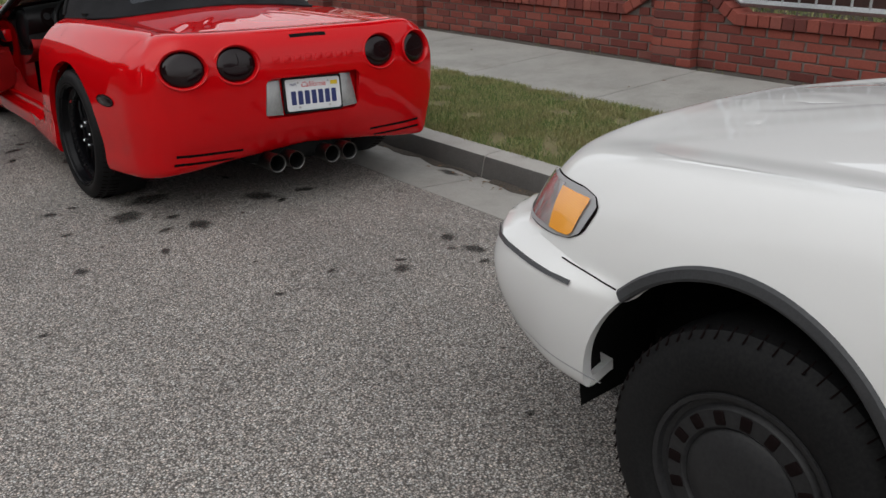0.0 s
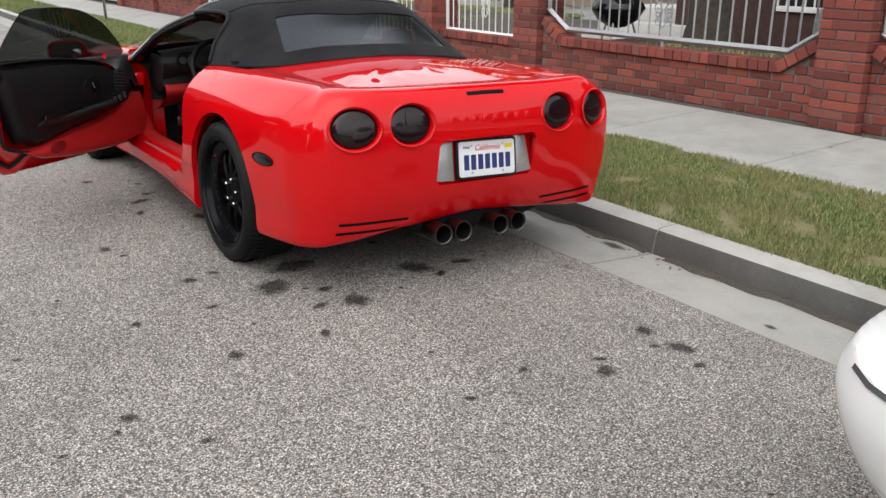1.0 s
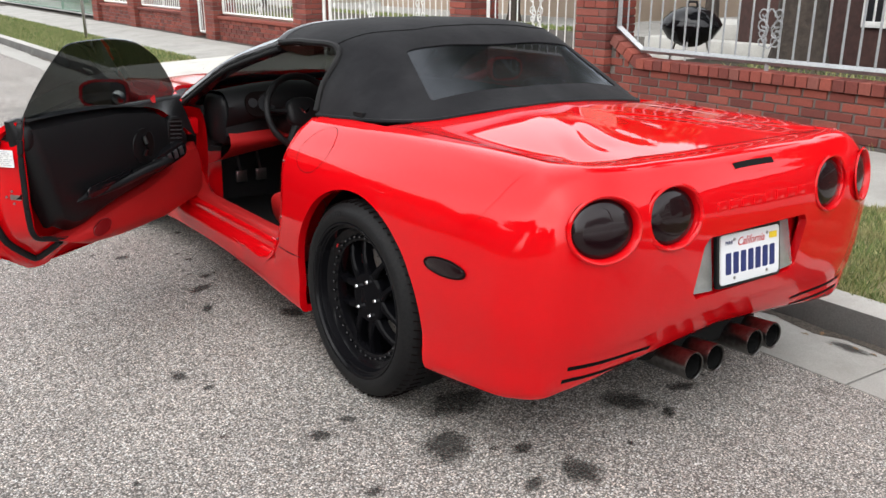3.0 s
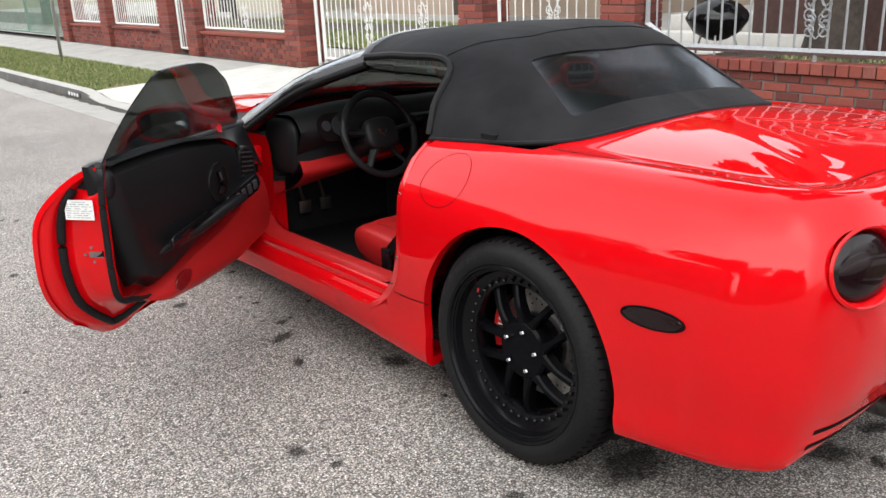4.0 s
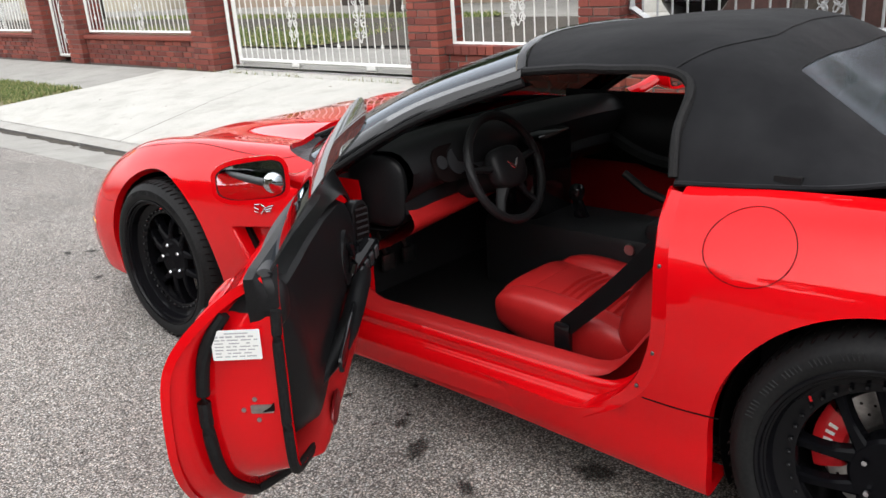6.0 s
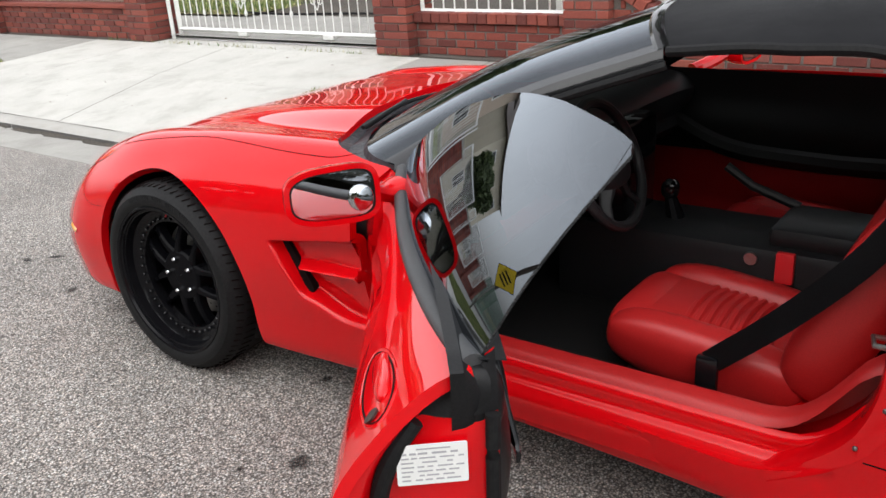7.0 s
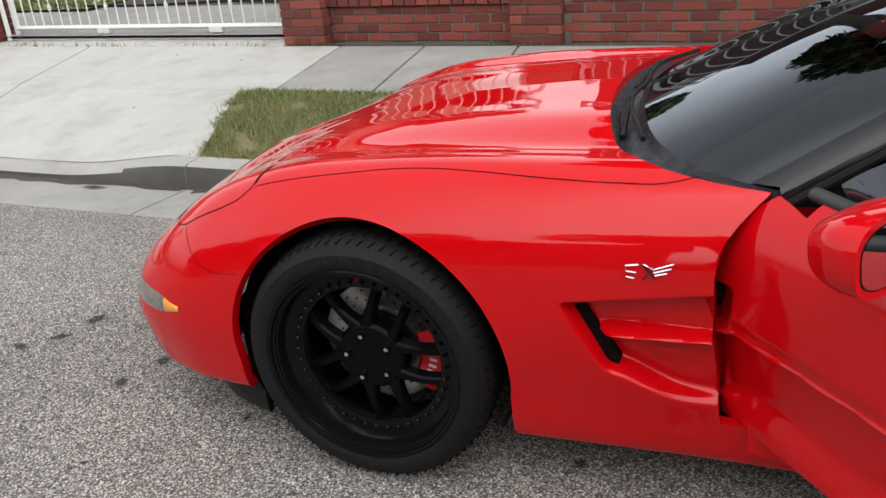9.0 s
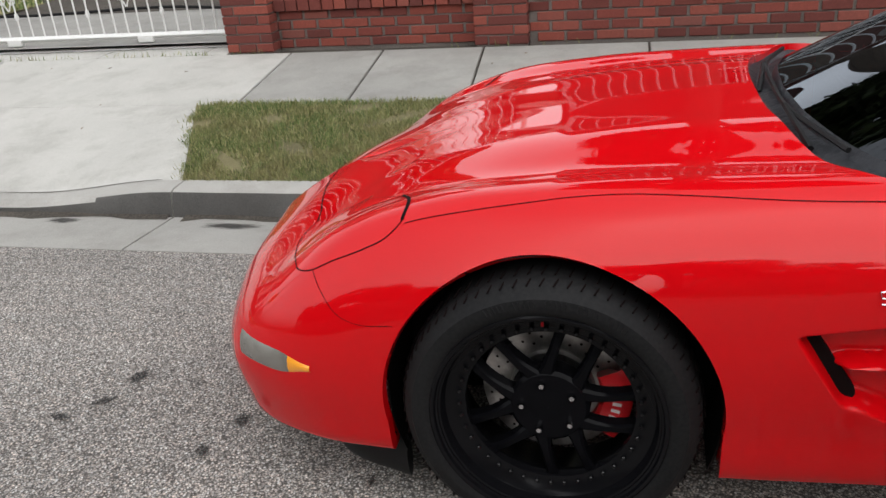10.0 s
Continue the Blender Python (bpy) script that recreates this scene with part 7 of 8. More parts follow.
bm = bmesh.new()
grid_mesh(bm, WPTS, mirror=True)
bmesh.ops.recalc_face_normals(bm, faces=bm.faces)
BODY_TREE = BVHTree.FromBMesh(bm)
carve(bm, w_arch)
carve(bm, lambda c: min(0.74 - abs(c.x), c.y + 3.4, -0.75 - c.y, c.z - 0.8))
thicken(bm, 0.03)
part("body", bm, WHITE, saloon, "glossy white painted bodywork")
for side in (-1, 1):
    for y, z in W_AXLES:
        bm = bmesh.new()
        rows = []
        for t in np.linspace(radians(43 if y > -1 else -5), radians(185), 44):
            row = []
            for r, lift in ((0.346, -0.020), (0.348, 0.004), (0.354, 0.008), (0.371, 0.008), (0.376, 0.001)):
                yy, zz = y + 0.042 + r * math.cos(t), z + 0.022 + r * max(-0.2, math.sin(t))
                h = on_body(SIDE, yy, zz)
                row.append(bm.verts.new(((abs(h[0].x) + lift) * side, yy, zz)) if h else None)
            rows.append(row)
        for a, b in zip(rows, rows[1:]):
            for k in range(4):
                if None not in (a[k], a[k + 1], b[k + 1], b[k]):
                    bm.faces.new((a[k], a[k + 1], b[k + 1], b[k]))
        bmesh.ops.recalc_face_normals(bm, faces=bm.faces)
        part("arch_trim", bm, GREY_PLASTIC, saloon, "dark grey wheel arch trim")
        bm = bmesh.new()
        lathe(bm, ((0.0, 0.02), (0.0, 0.395), (side * 0.29, 0.385)), 40, Matrix.Translation((side * 0.64, y + 0.042, z + 0.022)), radians(-12), radians(192))
        part("wheel_liner", bm, DARK, saloon)
        w = new("wheel")
        w.parent = saloon
        w.matrix_local = pose(side * 0.965, y, 0.325, 0, 0, 0 if side > 0 else 180) @ Matrix.Diagonal((1, 0.915, 0.915, 1))
        w["label"] = "black wheel with a slotted black hub cap"
        bm = bmesh.new()
        lathe(bm, ((-0.22, 0.20), (-0.225, 0.30), (-0.20, 0.345), (-0.11, 0.352), (-0.03, 0.343), (-0.008, 0.315), (0.0, 0.27), (-0.004, 0.225), (-0.016, 0.205)), 72)
        part("tyre", bm, RUBBER, w, "black rubber tyre")
        bm = bmesh.new()
        for k in range(64):
            a = 2 * math.pi * k / 64
            p0 = Vector((-0.045, 0.350 * math.cos(a), 0.350 * math.sin(a)))
            p1 = Vector((-0.012, 0.330 * math.cos(a), 0.330 * math.sin(a)))
            tube(bm, (p0, p1), 0.0025, 4)
        tagged(part("tread", bm, GAP, w), kind="stuff")
        bm = bmesh.new()
        lathe(bm, ((-0.016, 0.216), (-0.004, 0.212), (-0.006, 0.202), (-0.020, 0.198), (-0.022, 0.186), (-0.012, 0.176), (-0.010, 0.138), (-0.018, 0.130), (-0.010, 0.122), (0.002, 0.060), (0.004, 0.001)), 60)
        rim = part("rim", bm, HUB_BLACK, w, "matt black hub cap")
        for k in range(16):
            a = 2 * math.pi * k / 16
            bm = bmesh.new()
            m = Matrix.Translation((-0.010, 0.157 * math.cos(a), 0.157 * math.sin(a))) @ pose(0, 0, 0, math.degrees(a), 0, 0)
            box(bm, (-0.008, -0.016, -0.013), (0.003, 0.016, 0.013), 0.004, m)
            part("vent_hole", bm, GAP, rim)
# corner lamp with amber side
lamp = new("headlamp")
lamp.parent = saloon
lamp["label"] = "clear headlamp with an amber turn signal"


def lamp_patch(name, front, rear, v0, v1, mt, lift, parent):
    """A piece of the lamp on the body's corner; front and rear edges run from their foot to their head."""
    bm = bmesh.new()
    rows = []
    lo_f, hi_f, hi_r, lo_r = Vector((0.285, 0.652)), Vector((0.225, 0.762)), Vector((-0.125, 0.790)), Vector((-0.106, 0.678))
    way = Vector((0.8, -0.6, 0))
    for t in np.linspace(0, 1, 14):
        row = []
        for v in np.linspace(v0, v1, 10):
            f, r = (e[0] + (e[1] - e[0]) * v for e in (front, rear))
            u = f + (r - f) * t
            q = (lo_f.lerp(lo_r, u)).lerp(hi_f.lerp(hi_r, u), v)
            away = max(0.0, abs(u - 0.5) + abs(v - 0.5) - 0.80)
            q = q.lerp((lo_f + hi_f + hi_r + lo_r) / 4, away * 0.6)
            p, n, _, _ = BODY_TREE.ray_cast(Vector((0.6, 0.8, 0)) * q[0] - way * 3 + Vector((0, 0, q[1])), way)
            row.append(bm.verts.new(p + (n if n.dot(way) < 0 else -n) * lift))
        rows.append(row)
    for a, b in zip(rows, rows[1:]):
        for k in range(9):
            bm.faces.new((a[k], a[k + 1], b[k + 1], b[k]))
    bmesh.ops.recalc_face_normals(bm, faces=bm.faces)
    return part(name, bm, mt, parent)


lamp_patch("lamp_gasket", (-0.03, -0.03), (1.06, 1.06), -0.04, 1.04, GAP, 0.002, lamp)
lamp_patch("lamp_rim", (0.0, 0.0), (1.04, 1.04), -0.01, 1.01, GREY_PRINT, 0.005, lamp)
lamp_patch("clear_lens", (0.03, 0.03), (0.78, 0.55), 0.09, 0.94, LENS, 0.008, lamp)
lamp_patch("amber_lens", (0.77, 0.54), (1.0, 0.95), 0.08, 0.88, AMBER, 0.010, lamp)
seam("rub_strip", SIDE, ((0.485, 0.618), (0.58, 0.620), (0.68, 0.618), (0.78, 0.614), (0.88, 0.608)), saloon, 0.012, GREY_PLASTIC, 0.005, label="grey bumper rub strip", n=7)
seam("bumper_gap", SIDE, ((0.375, 0.636), (0.45, 0.640), (0.56, 0.643)), saloon, 0.004)
seam("bumper_crease", SIDE, ((0.40, 0.405), (0.6, 0.425), (0.8, 0.435), (0.92, 0.44)), saloon, 0.004, GREY_PRINT, 0.0006)
seam("bonnet_seam", DOWN, ((-0.80, -0.7), (-0.80, -0.2), (-0.79, 0.2), (-0.745, 0.42), (-0.66, 0.55), (-0.5, 0.62), (-0.2, 0.66), (0.2, 0.66), (0.5, 0.62), (0.66, 0.55), (0.745, 0.42), (0.79, 0.2), (0.80, -0.2), (0.80, -0.7)), saloon, 0.004, WHITE, 0.0012, n=160)
bm = bmesh.new()
box(bm, (-0.60, -4.1, 0.24), (0.60, 0.62, 0.32), 0.02)
part("underbody", bm, DARK, saloon)
# upper body, mostly out of sight
G_BASE = ((0, -3.55), (0.55, -3.5), (0.76, -3.25), (0.80, -2.2), (0.80, -1.2), (0.72, -0.82), (0.4, -0.66), (0, -0.62))
G_TOP = ((0, -2.75), (0.42, -2.72), (0.55, -2.6), (0.58, -2.1), (0.58, -1.75), (0.54, -1.58), (0.35, -1.5), (0, -1.48))
net = [[(a, b, 0.955), (0.55 * a + 0.45 * c, 0.55 * b + 0.45 * d, 1.22), (c, d, 1.42)] for (a, b), (c, d) in zip(G_BASE, G_TOP)]
bm = bmesh.new()
grid_mesh(bm, surface(net, 60, 16), mirror=True)
bmesh.ops.recalc_face_normals(bm, faces=bm.faces)
part("window_band", bm, GLASS, saloon, "dark side and end windows")
net = [[(c, d, 1.42), (c * 0.5, d * 0.6 + -2.1 * 0.4, 1.455), (0, -2.1 + (d + 2.1) * 0.3, 1.465)] for c, d in G_TOP]
bm = bmesh.new()
grid_mesh(bm, surface(net, 60, 12), mirror=True)
bmesh.ops.recalc_face_normals(bm, faces=bm.faces)
part("roof", bm, WHITE, saloon)

# ---- stains on the road ----
road_ob = bpy.data.objects["road"]
STAINS = ((-0.68, -0.28, 0.16), (-0.87, -0.48, 0.12), (-0.65, -0.82, 0.09), (-0.22, -0.61, 0.12), (0.03, -0.64, 0.08), (-0.80, -0.79, 0.06), (-0.91, -1.05, 0.05), (-0.75, 0.75, 0.08), (-1.49, -0.56, 0.035),
          (-0.70, -0.63, 0.05), (-0.16, -0.74, 0.05), (-0.61, 4.16, 0.05), (-0.52, 4.07, 0.05), (-0.38, 4.03, 0.05), (-0.56, 3.58, 0.04), (0.16, -1.69, 0.06), (0.16, -1.88, 0.08), (0.08, -1.82, 0.035),
          (0.09, -2.02, 0.045), (-0.24, -1.88, 0.06), (-1.27, -1.04, 0.05), (-1.72, -1.28, 0.04), (-1.56, -1.55, 0.035), (-0.95, 1.25, 0.09), (-1.02, 1.0, 0.06), (-1.35, 0.45, 0.05), (-1.15, -0.2, 0.05), (-1.1, 1.9, 0.05), (-0.3, -3.1, 0.10))
spot = random.Random(12)
STAINS += tuple((spot.uniform(-1.95, 0.35), spot.uniform(-3.6, 4.6), spot.choice((0.014, 0.018, 0.022, 0.03, 0.04))) for _ in range(70))
for i, (x, y, r) in enumerate(STAINS):
    n = 22
    verts = [(0, 0, 0)] + [(math.cos(2 * math.pi * k / n), math.sin(2 * math.pi * k / n), 0) for k in range(n)]
    ob = link_mesh("oil_stain", verts, [(0, 1 + k, 1 + (k + 1) % n) for k in range(n)], OIL, road_ob)
    lx = x - 0.013 * y
    ob.matrix_local = pose(lx, y, road_z(lx) + 0.0025, 0, 0, 40 * i) @ Matrix.Diagonal((r * 1.7, r * (1.05 + 0.3 * math.sin(i)), 1, 1))
g = bpy.data.objects["gutter"]
for i, (x, y, r) in enumerate(((0.96, 5.34, 0.10), (0.93, 4.39, 0.17), (0.70, -1.9, 0.035), (0.95, -0.75, 0.10), (1.0, 1.0, 0.2))):
    n = 22
    verts = [(0, 0, 0)] + [(math.cos(2 * math.pi * k / n), math.sin(2 * math.pi * k / n), 0) for k in range(n)]
    ob = link_mesh("dirt_stain", verts, [(0, 1 + k, 1 + (k + 1) % n) for k in range(n)], OIL, g)
    ob.matrix_local = pose(x, y, -0.050 - 0.032 * (x - ROAD_EDGE) / 0.44 + 0.003, 0, 4, 0) @ Matrix.Diagonal((min(r, 0.07) * 1.2, r * 1.7, 1, 1))


# ---- grass ----
def grass(name, x0, x1, y0, y1, zf, per_m2, h, label, seed=1, wide=0.006, flare=0.0, mt=GRASS):
    r = np.random.RandomState(seed)
    n = int((x1 - x0) * (y1 - y0) * per_m2)
    x, y = r.uniform(x0, x1, n), r.uniform(y0, y1, n)
    keep = np.sin(x * 9.1 + 2 * np.sin(y * 3.3)) * np.sin(y * 7.7 + np.cos(x * 5)) > -0.55 + r.uniform(-0.4, 0.2, n)
    ragged = 0.035 * np.sin(x * 11) * np.sin(x * 4.3 + 1) + np.minimum(0.09, np.abs(r.normal(0, 0.03, n)))
    keep &= y < y1 - 0.001 + flare * (x - CURB_BACK - 1.3) + (ragged if flare else 0)
    x, y = x[keep], y[keep]
    n = len(x)
    z = np.array([zf(a, b) for a, b in zip(x, y)])
    a, hh = r.uniform(0, 2 * math.pi, n), h * r.uniform(0.45, 1.2, n)
    dx, dy = np.cos(a) * wide, np.sin(a) * wide
    lx, ly = r.normal(0, 0.5, n) * hh, r.normal(0, 0.5, n) * hh
    verts = np.empty((n, 3, 3))
    verts[:, 0] = np.stack([x - dx, y - dy, z - 0.004], 1)
    verts[:, 1] = np.stack([x + dx, y + dy, z - 0.004], 1)
    verts[:, 2] = np.stack([x + lx, y + ly, z + hh], 1)
    me = bpy.data.meshes.new(name)
    me.from_pydata(verts.reshape(-1, 3).tolist(), [], np.arange(3 * n).reshape(-1, 3).tolist())
    me.materials.append(mt)
    ob = new(name, me)
    ob.matrix_world = STREET
    return tagged(ob, label, "grass", kind="stuff")


grass("grass", CURB_BACK - 0.02, WALK_EDGE + 0.03, -3.6, DRIVE_S + 0.58, verge_z, 15000, 0.034, "short patchy lawn grass with dry yellow blades", 1, 0.0032, FLARE)
grass("grass", CURB_BACK - 0.02, WALK_EDGE + 0.03, -12, -3.6, verge_z, 1500, 0.045, "short patchy lawn grass with dry yellow blades", 2, 0.01)
grass("grass", CURB_BACK, WALK_EDGE + 0.02, DRIVE_N + 0.1, 22, verge_z, 2600, 0.045, "short green lawn grass", 3, 0.009, mt=GREEN_GRASS)
grass("grass", CURB_BACK, WALK_EDGE + 0.02, 22, 45, verge_z, 700, 0.06, "short green lawn grass", 4, 0.02, mt=GREEN_GRASS)

# ---- yards behind the fence ----
YARD_Z = 0.20
sheet("yard", [WALL_FACE + 0.25, 9.0, 30.0], [-30, -5, 3.2, 9, 30, 60], lambda x, y: YARD_Z - 0.02, CONCRETE, "pale concrete yard behind the fence", "yard")
LAWN_Z = lambda x, y: YARD_Z + 0.01
sheet("yard_lawn", spread(5.6, 10.5, 0.8), spread(9.6, 30, 1.5), LAWN_Z, SOIL, "green lawn behind the driveway gate", "lawn")
grass("grass", 5.6, 10.5, 9.6, 22, LAWN_Z, 700, 0.07, "lush green yard grass", 5, 0.016, mt=GREEN_GRASS)
sheet("planting_bed", spread(4.06, 5.3, 0.4), spread(-4.2, 3.3, 0.8), lambda x, y: 0.50, BED_SOIL, "earth and grass bed behind the brick wall", "bed")
grass("grass", 4.08, 5.2, -4.0, 2.6, lambda x, y: 0.50, 420, 0.05, "thin grass on the raised bed", 6, 0.01)


def leafy(name, clumps, leaves, size, mt, parent, seed, label=""):
    """Leaves scattered through clumps (x, y, z, radius), denser at their skin."""
    r = np.random.RandomState(seed)
    c = np.array(clumps)
    pick = r.choice(len(c), leaves, p=c[:, 3] ** 2 / np.sum(c[:, 3] ** 2))
    d = r.normal(size=(leaves, 3))
    d /= np.linalg.norm(d, axis=1)[:, None]
    p = c[pick, :3] + d * (c[pick, 3] * r.uniform(0.35, 1.08, leaves) ** 0.5)[:, None]
    a, b = r.normal(size=(leaves, 3)), r.normal(size=(leaves, 3))
    a *= (size * r.uniform(0.5, 1.2, leaves) / np.linalg.norm(a, axis=1))[:, None]
    b *= (0.55 * size / np.linalg.norm(b, axis=1))[:, None]
    v = np.stack([p - a, p + b, p + a, p - b], axis=1).reshape(-1, 3)
    me = bpy.data.meshes.new(name)
    me.from_pydata(v.tolist(), [], np.arange(4 * leaves).reshape(-1, 4).tolist())
    me.materials.append(mt)
    ob = new(name, me)
    ob.parent = parent
    return tagged(ob, label, kind="stuff")


LEAF = grained("leaves", (0.035, 0.060, 0.018), (0.075, 0.105, 0.035), 3, 0.6, 0.0)
BARK = grained("bark", (0.030, 0.024, 0.019), (0.065, 0.050, 0.040), 18, 0.95, 0.8, 0.02)


def tree(x, y, z, h, r, seed, label, bare=0.4):
    t = thing("tree", label, "tree", STREET @ pose(x, y, z), "garden trees")
    rr = random.Random(seed)
    bm = bmesh.new()
    top = h * 0.62
    trunk = along([(0, 0, -0.1), (rr.uniform(-0.1, 0.1), rr.uniform(-0.1, 0.1), top * 0.4), (rr.uniform(-0.2, 0.2), rr.uniform(-0.2, 0.2), top)], np.linspace(0, 1, 12))
    k = 0.035 * h
    tube(bm, trunk, [k * (1.35 if i == 0 else 1 - 0.055 * i) for i in range(12)], 12)
    part("trunk", bm, BARK, t)
    clumps = []
    for i in range(9):
        a = i * 2.4 + rr.uniform(-0.3, 0.3)
        q = Vector((math.cos(a) * r * rr.uniform(0.4, 0.85), math.sin(a) * r * rr.uniform(0.4, 0.85), h * rr.uniform(0.55, 0.92)))
        s = Vector(trunk[int(12 * rr.uniform(bare, 0.9))])
        bm = bmesh.new()
        tube(bm, along([s, s.lerp(q, 0.5) + Vector((0, 0, 0.1 * h)), q], np.linspace(0, 1, 7)), [k * 0.42 * (1 - 0.12 * j) for j in range(7)], 7)
        part("limb", bm, BARK, t)
        clumps.append((*q, r * rr.uniform(0.32, 0.5)))
    clumps.append((0, 0, h * 0.88, r * 0.5))
    leafy("crown", clumps, 9000, 0.17, LEAF, t, seed, "dense dark green leaves")
    return t


tree(5.25, 2.25, 0.45, 6.8, 1.8, 3, "leafy garden tree with a thick brown trunk behind the fence")
tree(12.3, 8.5, YARD_Z, 4.4, 1.8, 5, "dark green tree in the yard behind the fence")
tree(10.8, -2.5, YARD_Z, 6.5, 2.6, 7, "dark green tree in the yard behind the fence")
tree(11.5, 13.5, YARD_Z, 4.6, 1.9, 9, "dark green tree in the yard behind the fence")
tree(10.0, 24.0, YARD_Z, 3.6, 1.5, 11, "dark green tree in the yard behind the fence")

# barbecue
grill = thing("barbecue", "black kettle barbecue on thin legs behind the fence", "barbecue", STREET @ pose(4.86, 3.2, 0.30))
bm = bmesh.new()
lathe(bm, ((0.0, 0.003), (0.02, 0.10), (0.09, 0.22), (0.19, 0.285), (0.205, 0.29)), 40, Matrix.Translation((0, 0, 0.33)) @ pose(0, 0, 0, 0, -90, 0))
part("bowl", bm, BLACK_GLOSS, grill, "black enamelled bowl")
bm = bmesh.new()
lathe(bm, ((0.0, 0.295), (0.015, 0.295), (0.07, 0.265), (0.13, 0.20), (0.175, 0.10), (0.185, 0.002)), 40, Matrix.Translation((0, 0, 0.54)) @ pose(0, 0, 0, 0, -90, 0))
lid = part("lid", bm, BLACK_GLOSS, grill, "black domed lid")
bm = bmesh.new()
tube(bm, [(0, -0.06, 0.72), (0, -0.05, 0.765), (0, 0.05, 0.765), (0, 0.06, 0.72)], 0.012, 8)
part("lid_handle", bm, BLACK_TRIM, lid)
for a in (90, 210, 330):
    bm = bmesh.new()
    c, s = math.cos(radians(a)), math.sin(radians(a))
    tube(bm, [(0.16 * c, 0.16 * s, 0.42), (0.30 * c, 0.30 * s, 0.0)], 0.011, 8)
    part("leg", bm, STEEL, grill, "thin bright leg")
# steps and planter behind the fence
steps = thing("garden_steps", "white painted concrete steps behind the fence", "steps", STREET @ pose(6.1, 4.1, YARD_Z))
for k in range(3):
    bm = bmesh.new()
    box(bm, (0.3 * k, -1.0, 0.18 * k), (1.6, 1.0, 0.18 * (k + 1)), 0.01)
    part("step", bm, CONCRETE_LIGHT, steps)
DARK_WALL = grained("dark_red_wall", (0.040, 0.020, 0.017), (0.070, 0.032, 0.027), 14, 0.9, 0.4, 0.01)
low = thing("house_wall", "dark red-brown house wall behind the garden bed", "wall", STREET @ pose(6.6, -1.0, YARD_Z), kind="structure")
bm = bmesh.new()
box(bm, (0, -8, 0), (0.2, 4.9, 2.8), 0.005)
part("wall_face", bm, DARK_WALL, low)
bm = bmesh.new()
box(bm, (-0.05, 2.0, 0.60), (-0.002, 3.4, 0.66), 0.004)
box(bm, (-0.05, 2.0, 1.50), (-0.002, 3.4, 1.56), 0.004)
for k in range(13):
    box(bm, (-0.04, 2.0 + 0.1158 * k, 0.66), (-0.02, 2.014 + 0.1158 * k, 1.50), 0.0)
part("window_grille", bm, WHITE_IRON, low, "white iron window grille")
bm = bmesh.new()
box(bm, (-0.012, 2.02, 0.66), (-0.003, 3.38, 1.50), 0.0)
part("window_pane", bm, GLASS, low)
cover = thing("covered_seat", "grey fabric-covered garden seat", "garden seat", STREET @ pose(6.05, 1.05, 0.38))
bm = bmesh.new()
blob(bm, (0, 0, 0.30), (0.30, 0.42, 0.28), 0.5, 0.5)
part("cover", bm, grained("grey_cover", (0.13, 0.13, 0.125), (0.20, 0.195, 0.19), 40, 0.9, 0.3, 0.01), cover)
hose = thing("garden_hose", "black garden hose lying on the concrete", "hose", STREET @ pose(0, 0, YARD_Z))
bm = bmesh.new()
tube(bm, along([(6.2, 5.0, 0.02), (5.6, 6.2, 0.02), (5.9, 7.6, 0.02), (5.7, 9.0, 0.02), (5.8, 10.4, 0.03)], np.linspace(0, 1, 40)), 0.016, 6)
part("tube", bm, RUBBER, hose)


# ---- houses along both sides ----
def stucco(name, c):
    return grained(name, c, tuple(min(1, v * 1.12) for v in c), 30, 0.9, 0.3, 0.01, big=0.6, wide=0.2)


STUCCOS = [stucco("stucco_" + n, c) for n, c in (("tan", (0.33, 0.26, 0.20)), ("pink", (0.38, 0.25, 0.22)), ("cream", (0.42, 0.38, 0.30)), ("grey", (0.28, 0.28, 0.27)))]
ROOFING = grained("roof_shingle", (0.07, 0.055, 0.05), (0.12, 0.10, 0.09), 12, 0.95, 0.5, 0.02)


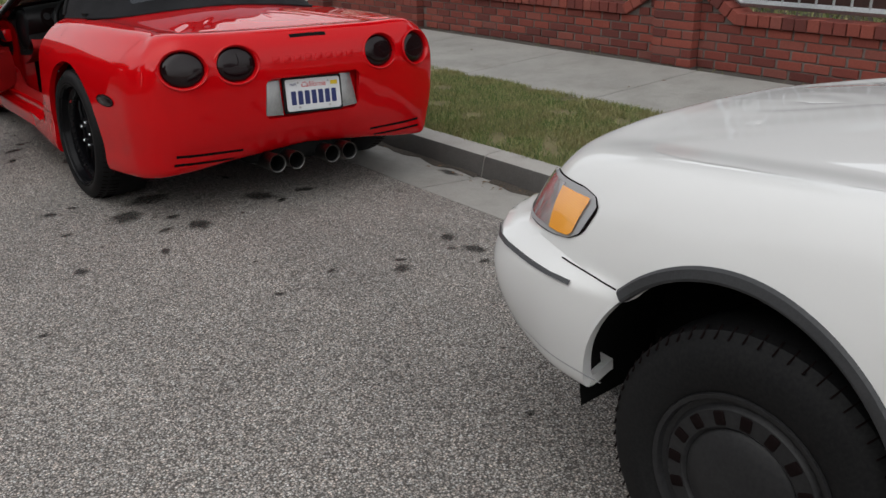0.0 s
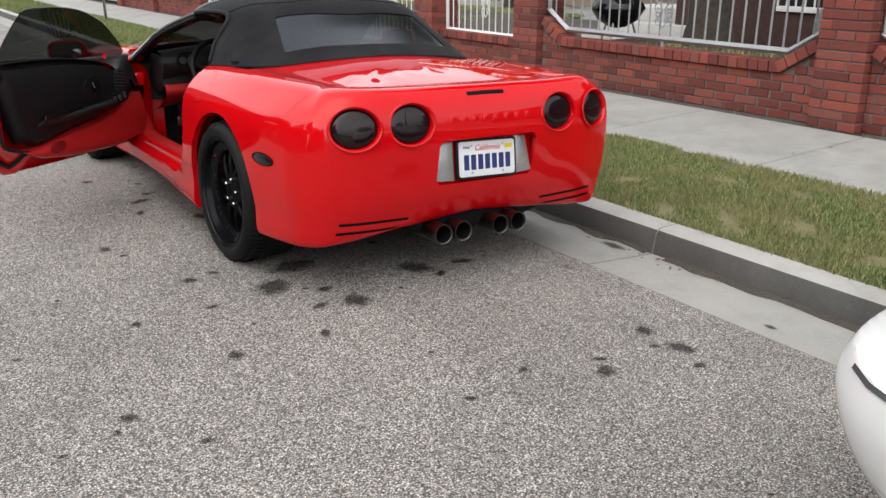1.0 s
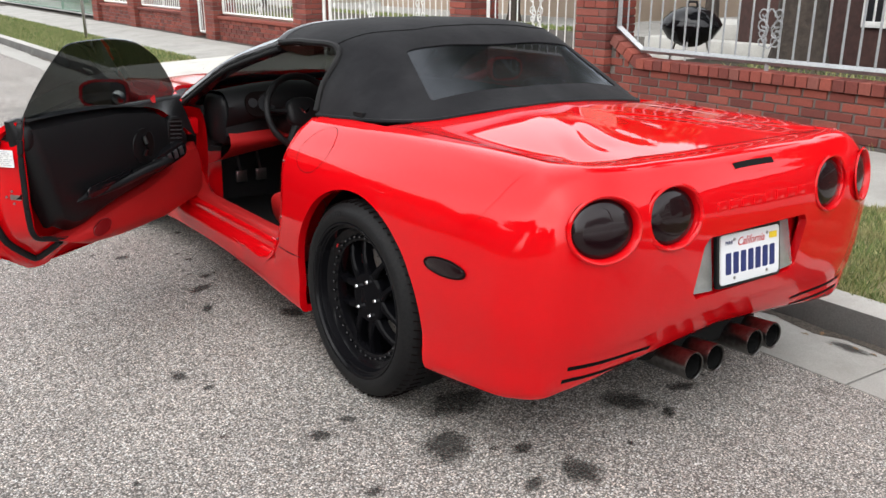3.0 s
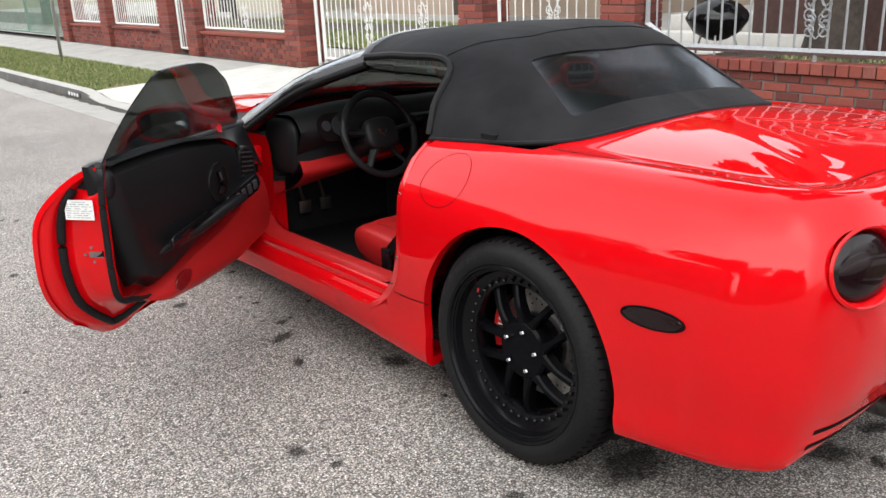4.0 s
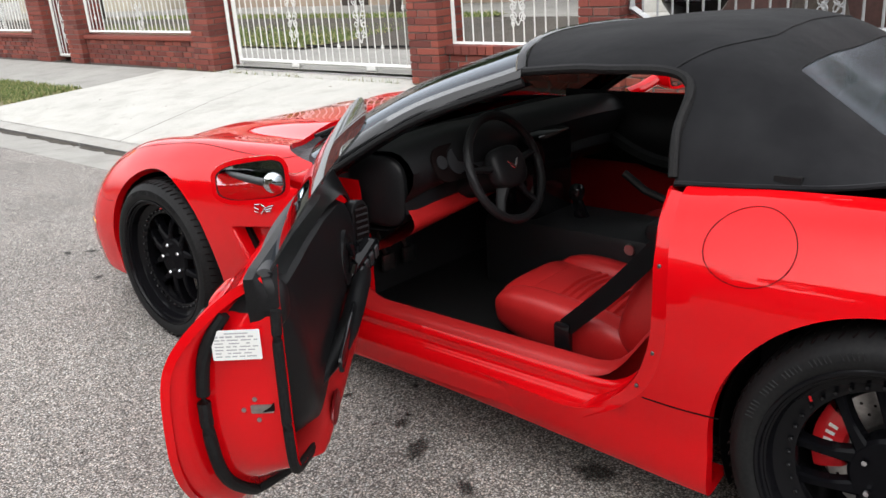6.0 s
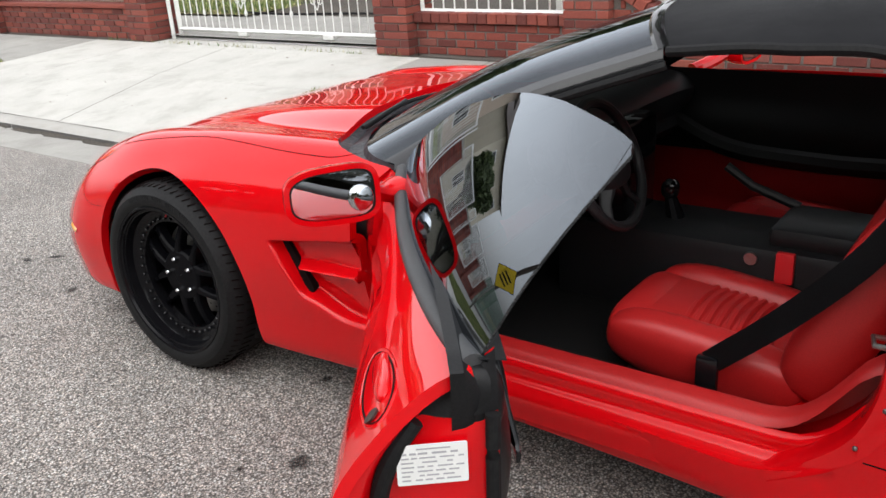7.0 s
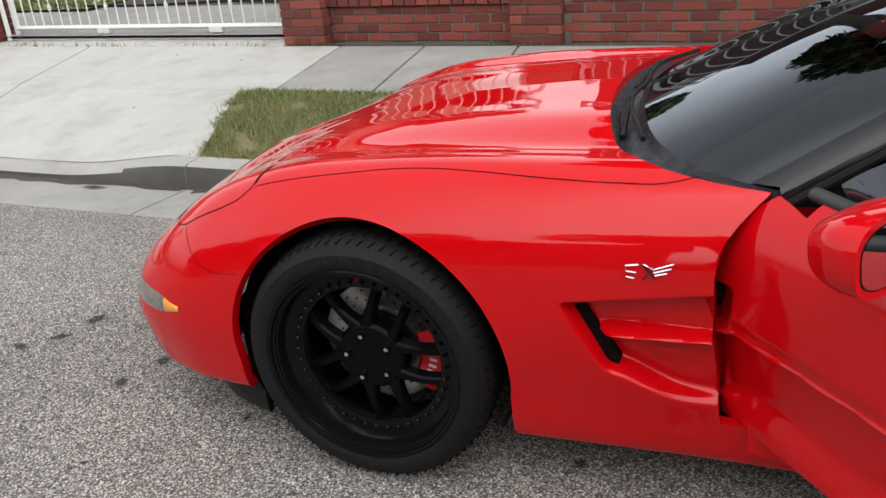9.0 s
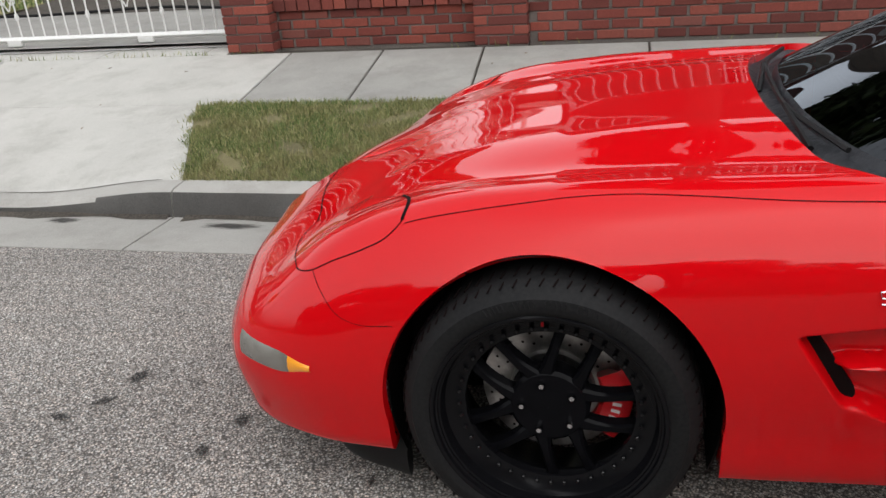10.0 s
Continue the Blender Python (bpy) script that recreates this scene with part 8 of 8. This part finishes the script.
def house(x, y, w, d, storeys, wall, facing, label):
    """A house with its front towards facing (-1: to lower x, 1: to higher x)."""
    h = 2.75 * storeys
    o = thing("house", label, "house", STREET @ pose(x, y, 0.1 if facing < 0 else -0.04, 0, 0, 0 if facing < 0 else 180), "houses along the street")
    bm = bmesh.new()
    box(bm, (0, -w / 2, 0), (d, w / 2, h), 0.02)
    part("wall", bm, wall, o)
    bm = bmesh.new()
    e = 0.45
    A = [(-e, -w / 2 - e, h), (-e, w / 2 + e, h), (d + e, w / 2 + e, h), (d + e, -w / 2 - e, h)]
    R = [(d / 2, -w / 2 + d / 3, h + 1.5), (d / 2, w / 2 - d / 3, h + 1.5)]
    V = [bm.verts.new(p) for p in A + R]
    for f in ((0, 1, 5, 4), (1, 2, 5), (2, 3, 4, 5), (3, 0, 4), (3, 2, 1, 0)):
        bm.faces.new([V[i] for i in f])
    part("roof", bm, ROOFING, o, smooth=False)
    for s in range(storeys):
        n = max(2, int(w / 3.2))
        for k in range(n):
            yy = -w / 2 + w * (k + 0.5) / n
            z0 = 2.75 * s + 0.95
            if s == 0 and k == n // 2:
                bm = bmesh.new()
                box(bm, (-0.03, yy - 0.5, 0.02), (0.05, yy + 0.5, 2.08), 0.01)
                part("door", bm, BARK, o, "dark wooden front door")
                continue
            bm = bmesh.new()
            for lo, hi in (((-0.05, yy - 0.75, z0), (0.02, yy - 0.68, z0 + 1.2)), ((-0.05, yy + 0.68, z0), (0.02, yy + 0.75, z0 + 1.2)), ((-0.05, yy - 0.68, z0), (0.02, yy + 0.68, z0 + 0.07)), ((-0.05, yy - 0.68, z0 + 1.13), (0.02, yy + 0.68, z0 + 1.2)), ((-0.04, yy - 0.025, z0 + 0.07), (0.02, yy + 0.025, z0 + 1.13))):
                box(bm, lo, hi, 0.005)
            win = part("window", bm, WHITE_IRON, o, "white framed window")
            bm = bmesh.new()
            box(bm, (-0.012, yy - 0.68, z0 + 0.07), (0.0, yy + 0.68, z0 + 1.13), 0)
            part("pane", bm, GLASS, win)
    return o


house(13.0, 2.0, 10.0, 8.0, 1, STUCCOS[1], -1, "single-storey pink stucco house behind the yard")
house(13.5, 17.0, 11.0, 8.0, 2, STUCCOS[0], -1, "two-storey tan stucco house behind the lawn")
house(13.0, 31.0, 11.0, 8.0, 2, STUCCOS[2], -1, "two-storey cream stucco house")
house(13.0, -14.0, 11.0, 8.0, 1, STUCCOS[3], -1, "single-storey grey stucco house")
for y, w, s, c in ((-18, 11, 2, 2), (-5, 11, 2, 0), (8, 11, 2, 3), (21, 11, 2, 1), (35, 12, 2, 2)):
    house(-15.0, y, w, 8.0, s, STUCCOS[c], 1, "stucco house across the street with white windows")
for i, (y, h, r) in enumerate(((-11.5, 7.0, 2.8), (-5.5, 6.5, 2.6), (1.5, 7.5, 3.0), (7.5, 6.5, 2.6), (14.5, 7.5, 3.0), (21.0, 6.5, 2.6), (28.0, 7.0, 2.8))):
    tree(-12.6, y, 0.1, h, r, 20 + i, "street tree in front of the houses across the road")
sheet("far_verge", [-30.0, -12.0, -8.5], [-30, 0, 60], lambda x, y: -0.02, SOIL, "lawns across the street", "lawn")

# utility pole and overhead wires
for y in (-18.0, 30.0, 56.0):
    pole = thing("utility_pole", "tall brown wooden utility pole with a crossarm", "utility pole", STREET @ pose(6.0, y, -0.1), "utility poles")
    bm = bmesh.new()
    tube(bm, [(0, 0, 0), (0, 0, 5), (0, 0, 10.5)], [0.16, 0.14, 0.11], 12)
    part("pole", bm, BARK, pole)
    bm = bmesh.new()
    box(bm, (-1.2, -0.06, 9.6), (1.2, 0.06, 9.75), 0.01)
    part("crossarm", bm, BARK, pole)
    for x in (-1.1, -0.4, 0.4, 1.1):
        bm = bmesh.new()
        lathe(bm, ((0.0, 0.04), (0.06, 0.05), (0.10, 0.03), (0.12, 0.002)), 10, Matrix.Translation((x, 0, 9.75)) @ pose(0, 0, 0, 0, -90, 0))
        part("insulator", bm, BLACK_GLOSS, pole)
for i, x in enumerate((4.9, 5.6, 6.4, 7.1)):
    wire = thing("overhead_wire", "thin black overhead wire along the street", "wire", STREET, "overhead wires")
    bm = bmesh.new()
    pts = []
    for a, b in ((-18.0, 30.0), (30.0, 56.0)):
        for t in np.linspace(0, 1, 12):
            pts.append((x, a + (b - a) * t, 9.75 - 1.6 * t * (1 - t) * 4 * 0.35))
    tube(bm, pts, 0.012, 5)
    part("cable", bm, RUBBER, wire)

# coil of spare cable on the first wire, made one with it
bm = bmesh.new()
for k in range(3):
    tube(bm, [(4.9, 11.0 + (0.24 + 0.02 * k) * math.cos(a), 8.62 + (0.24 + 0.02 * k) * math.sin(a)) for a in np.linspace(0, 2 * math.pi, 25)[:-1]], 0.018, 5, closed=True)
part("cable_coil", bm, RUBBER, bpy.data.objects["overhead_wire"], "coil of spare black cable")

# weeds at the foot of gate and wall, and litter on the driveway
for i, (a, b, n) in enumerate(((5.3, 10.2, 900), (-3.0, 5.0, 120))):
    grass("weeds", 3.80, 3.86, a, b, lambda x, y: walk_z(x), n, 0.05, "small green weeds at the foot of the fence", 30 + i, 0.004)
r = random.Random(8)
verts, faces = [], []
for k in range(70):
    x, y = (r.uniform(1.3, 3.7), r.uniform(-3.0, 10.0)) if k % 2 else (r.gauss(0.99, 0.05), r.gauss(-0.9, 0.35))
    z = 0.004 + (walk_z(x) if x > WALK_EDGE else drive_z(x, y) if y > DRIVE_S + 0.7 else -0.078 if x < 1.1 else verge_z(x, y) + 0.03)
    a, s = r.uniform(0, 6.28), r.uniform(0.008, 0.022)
    n = len(verts)
    for da, h in ((0, 0.0), (1.3, 0.004), (3.14, 0.001), (4.6, 0.006)):
        verts.append((x + s * math.cos(a + da) * (1 if da in (0, 3.14) else 0.5), y + s * math.sin(a + da) * (1 if da in (0, 3.14) else 0.5), z + h))
    faces.append((n, n + 1, n + 2, n + 3))
litter = link_mesh("leaf_litter", verts, faces, grained("dry_leaf", (0.10, 0.055, 0.025), (0.19, 0.12, 0.06), 40, 0.9))
litter.matrix_world = STREET
tagged(litter, "scattered dry brown leaves on concrete and in the gutter", "leaves", kind="stuff")
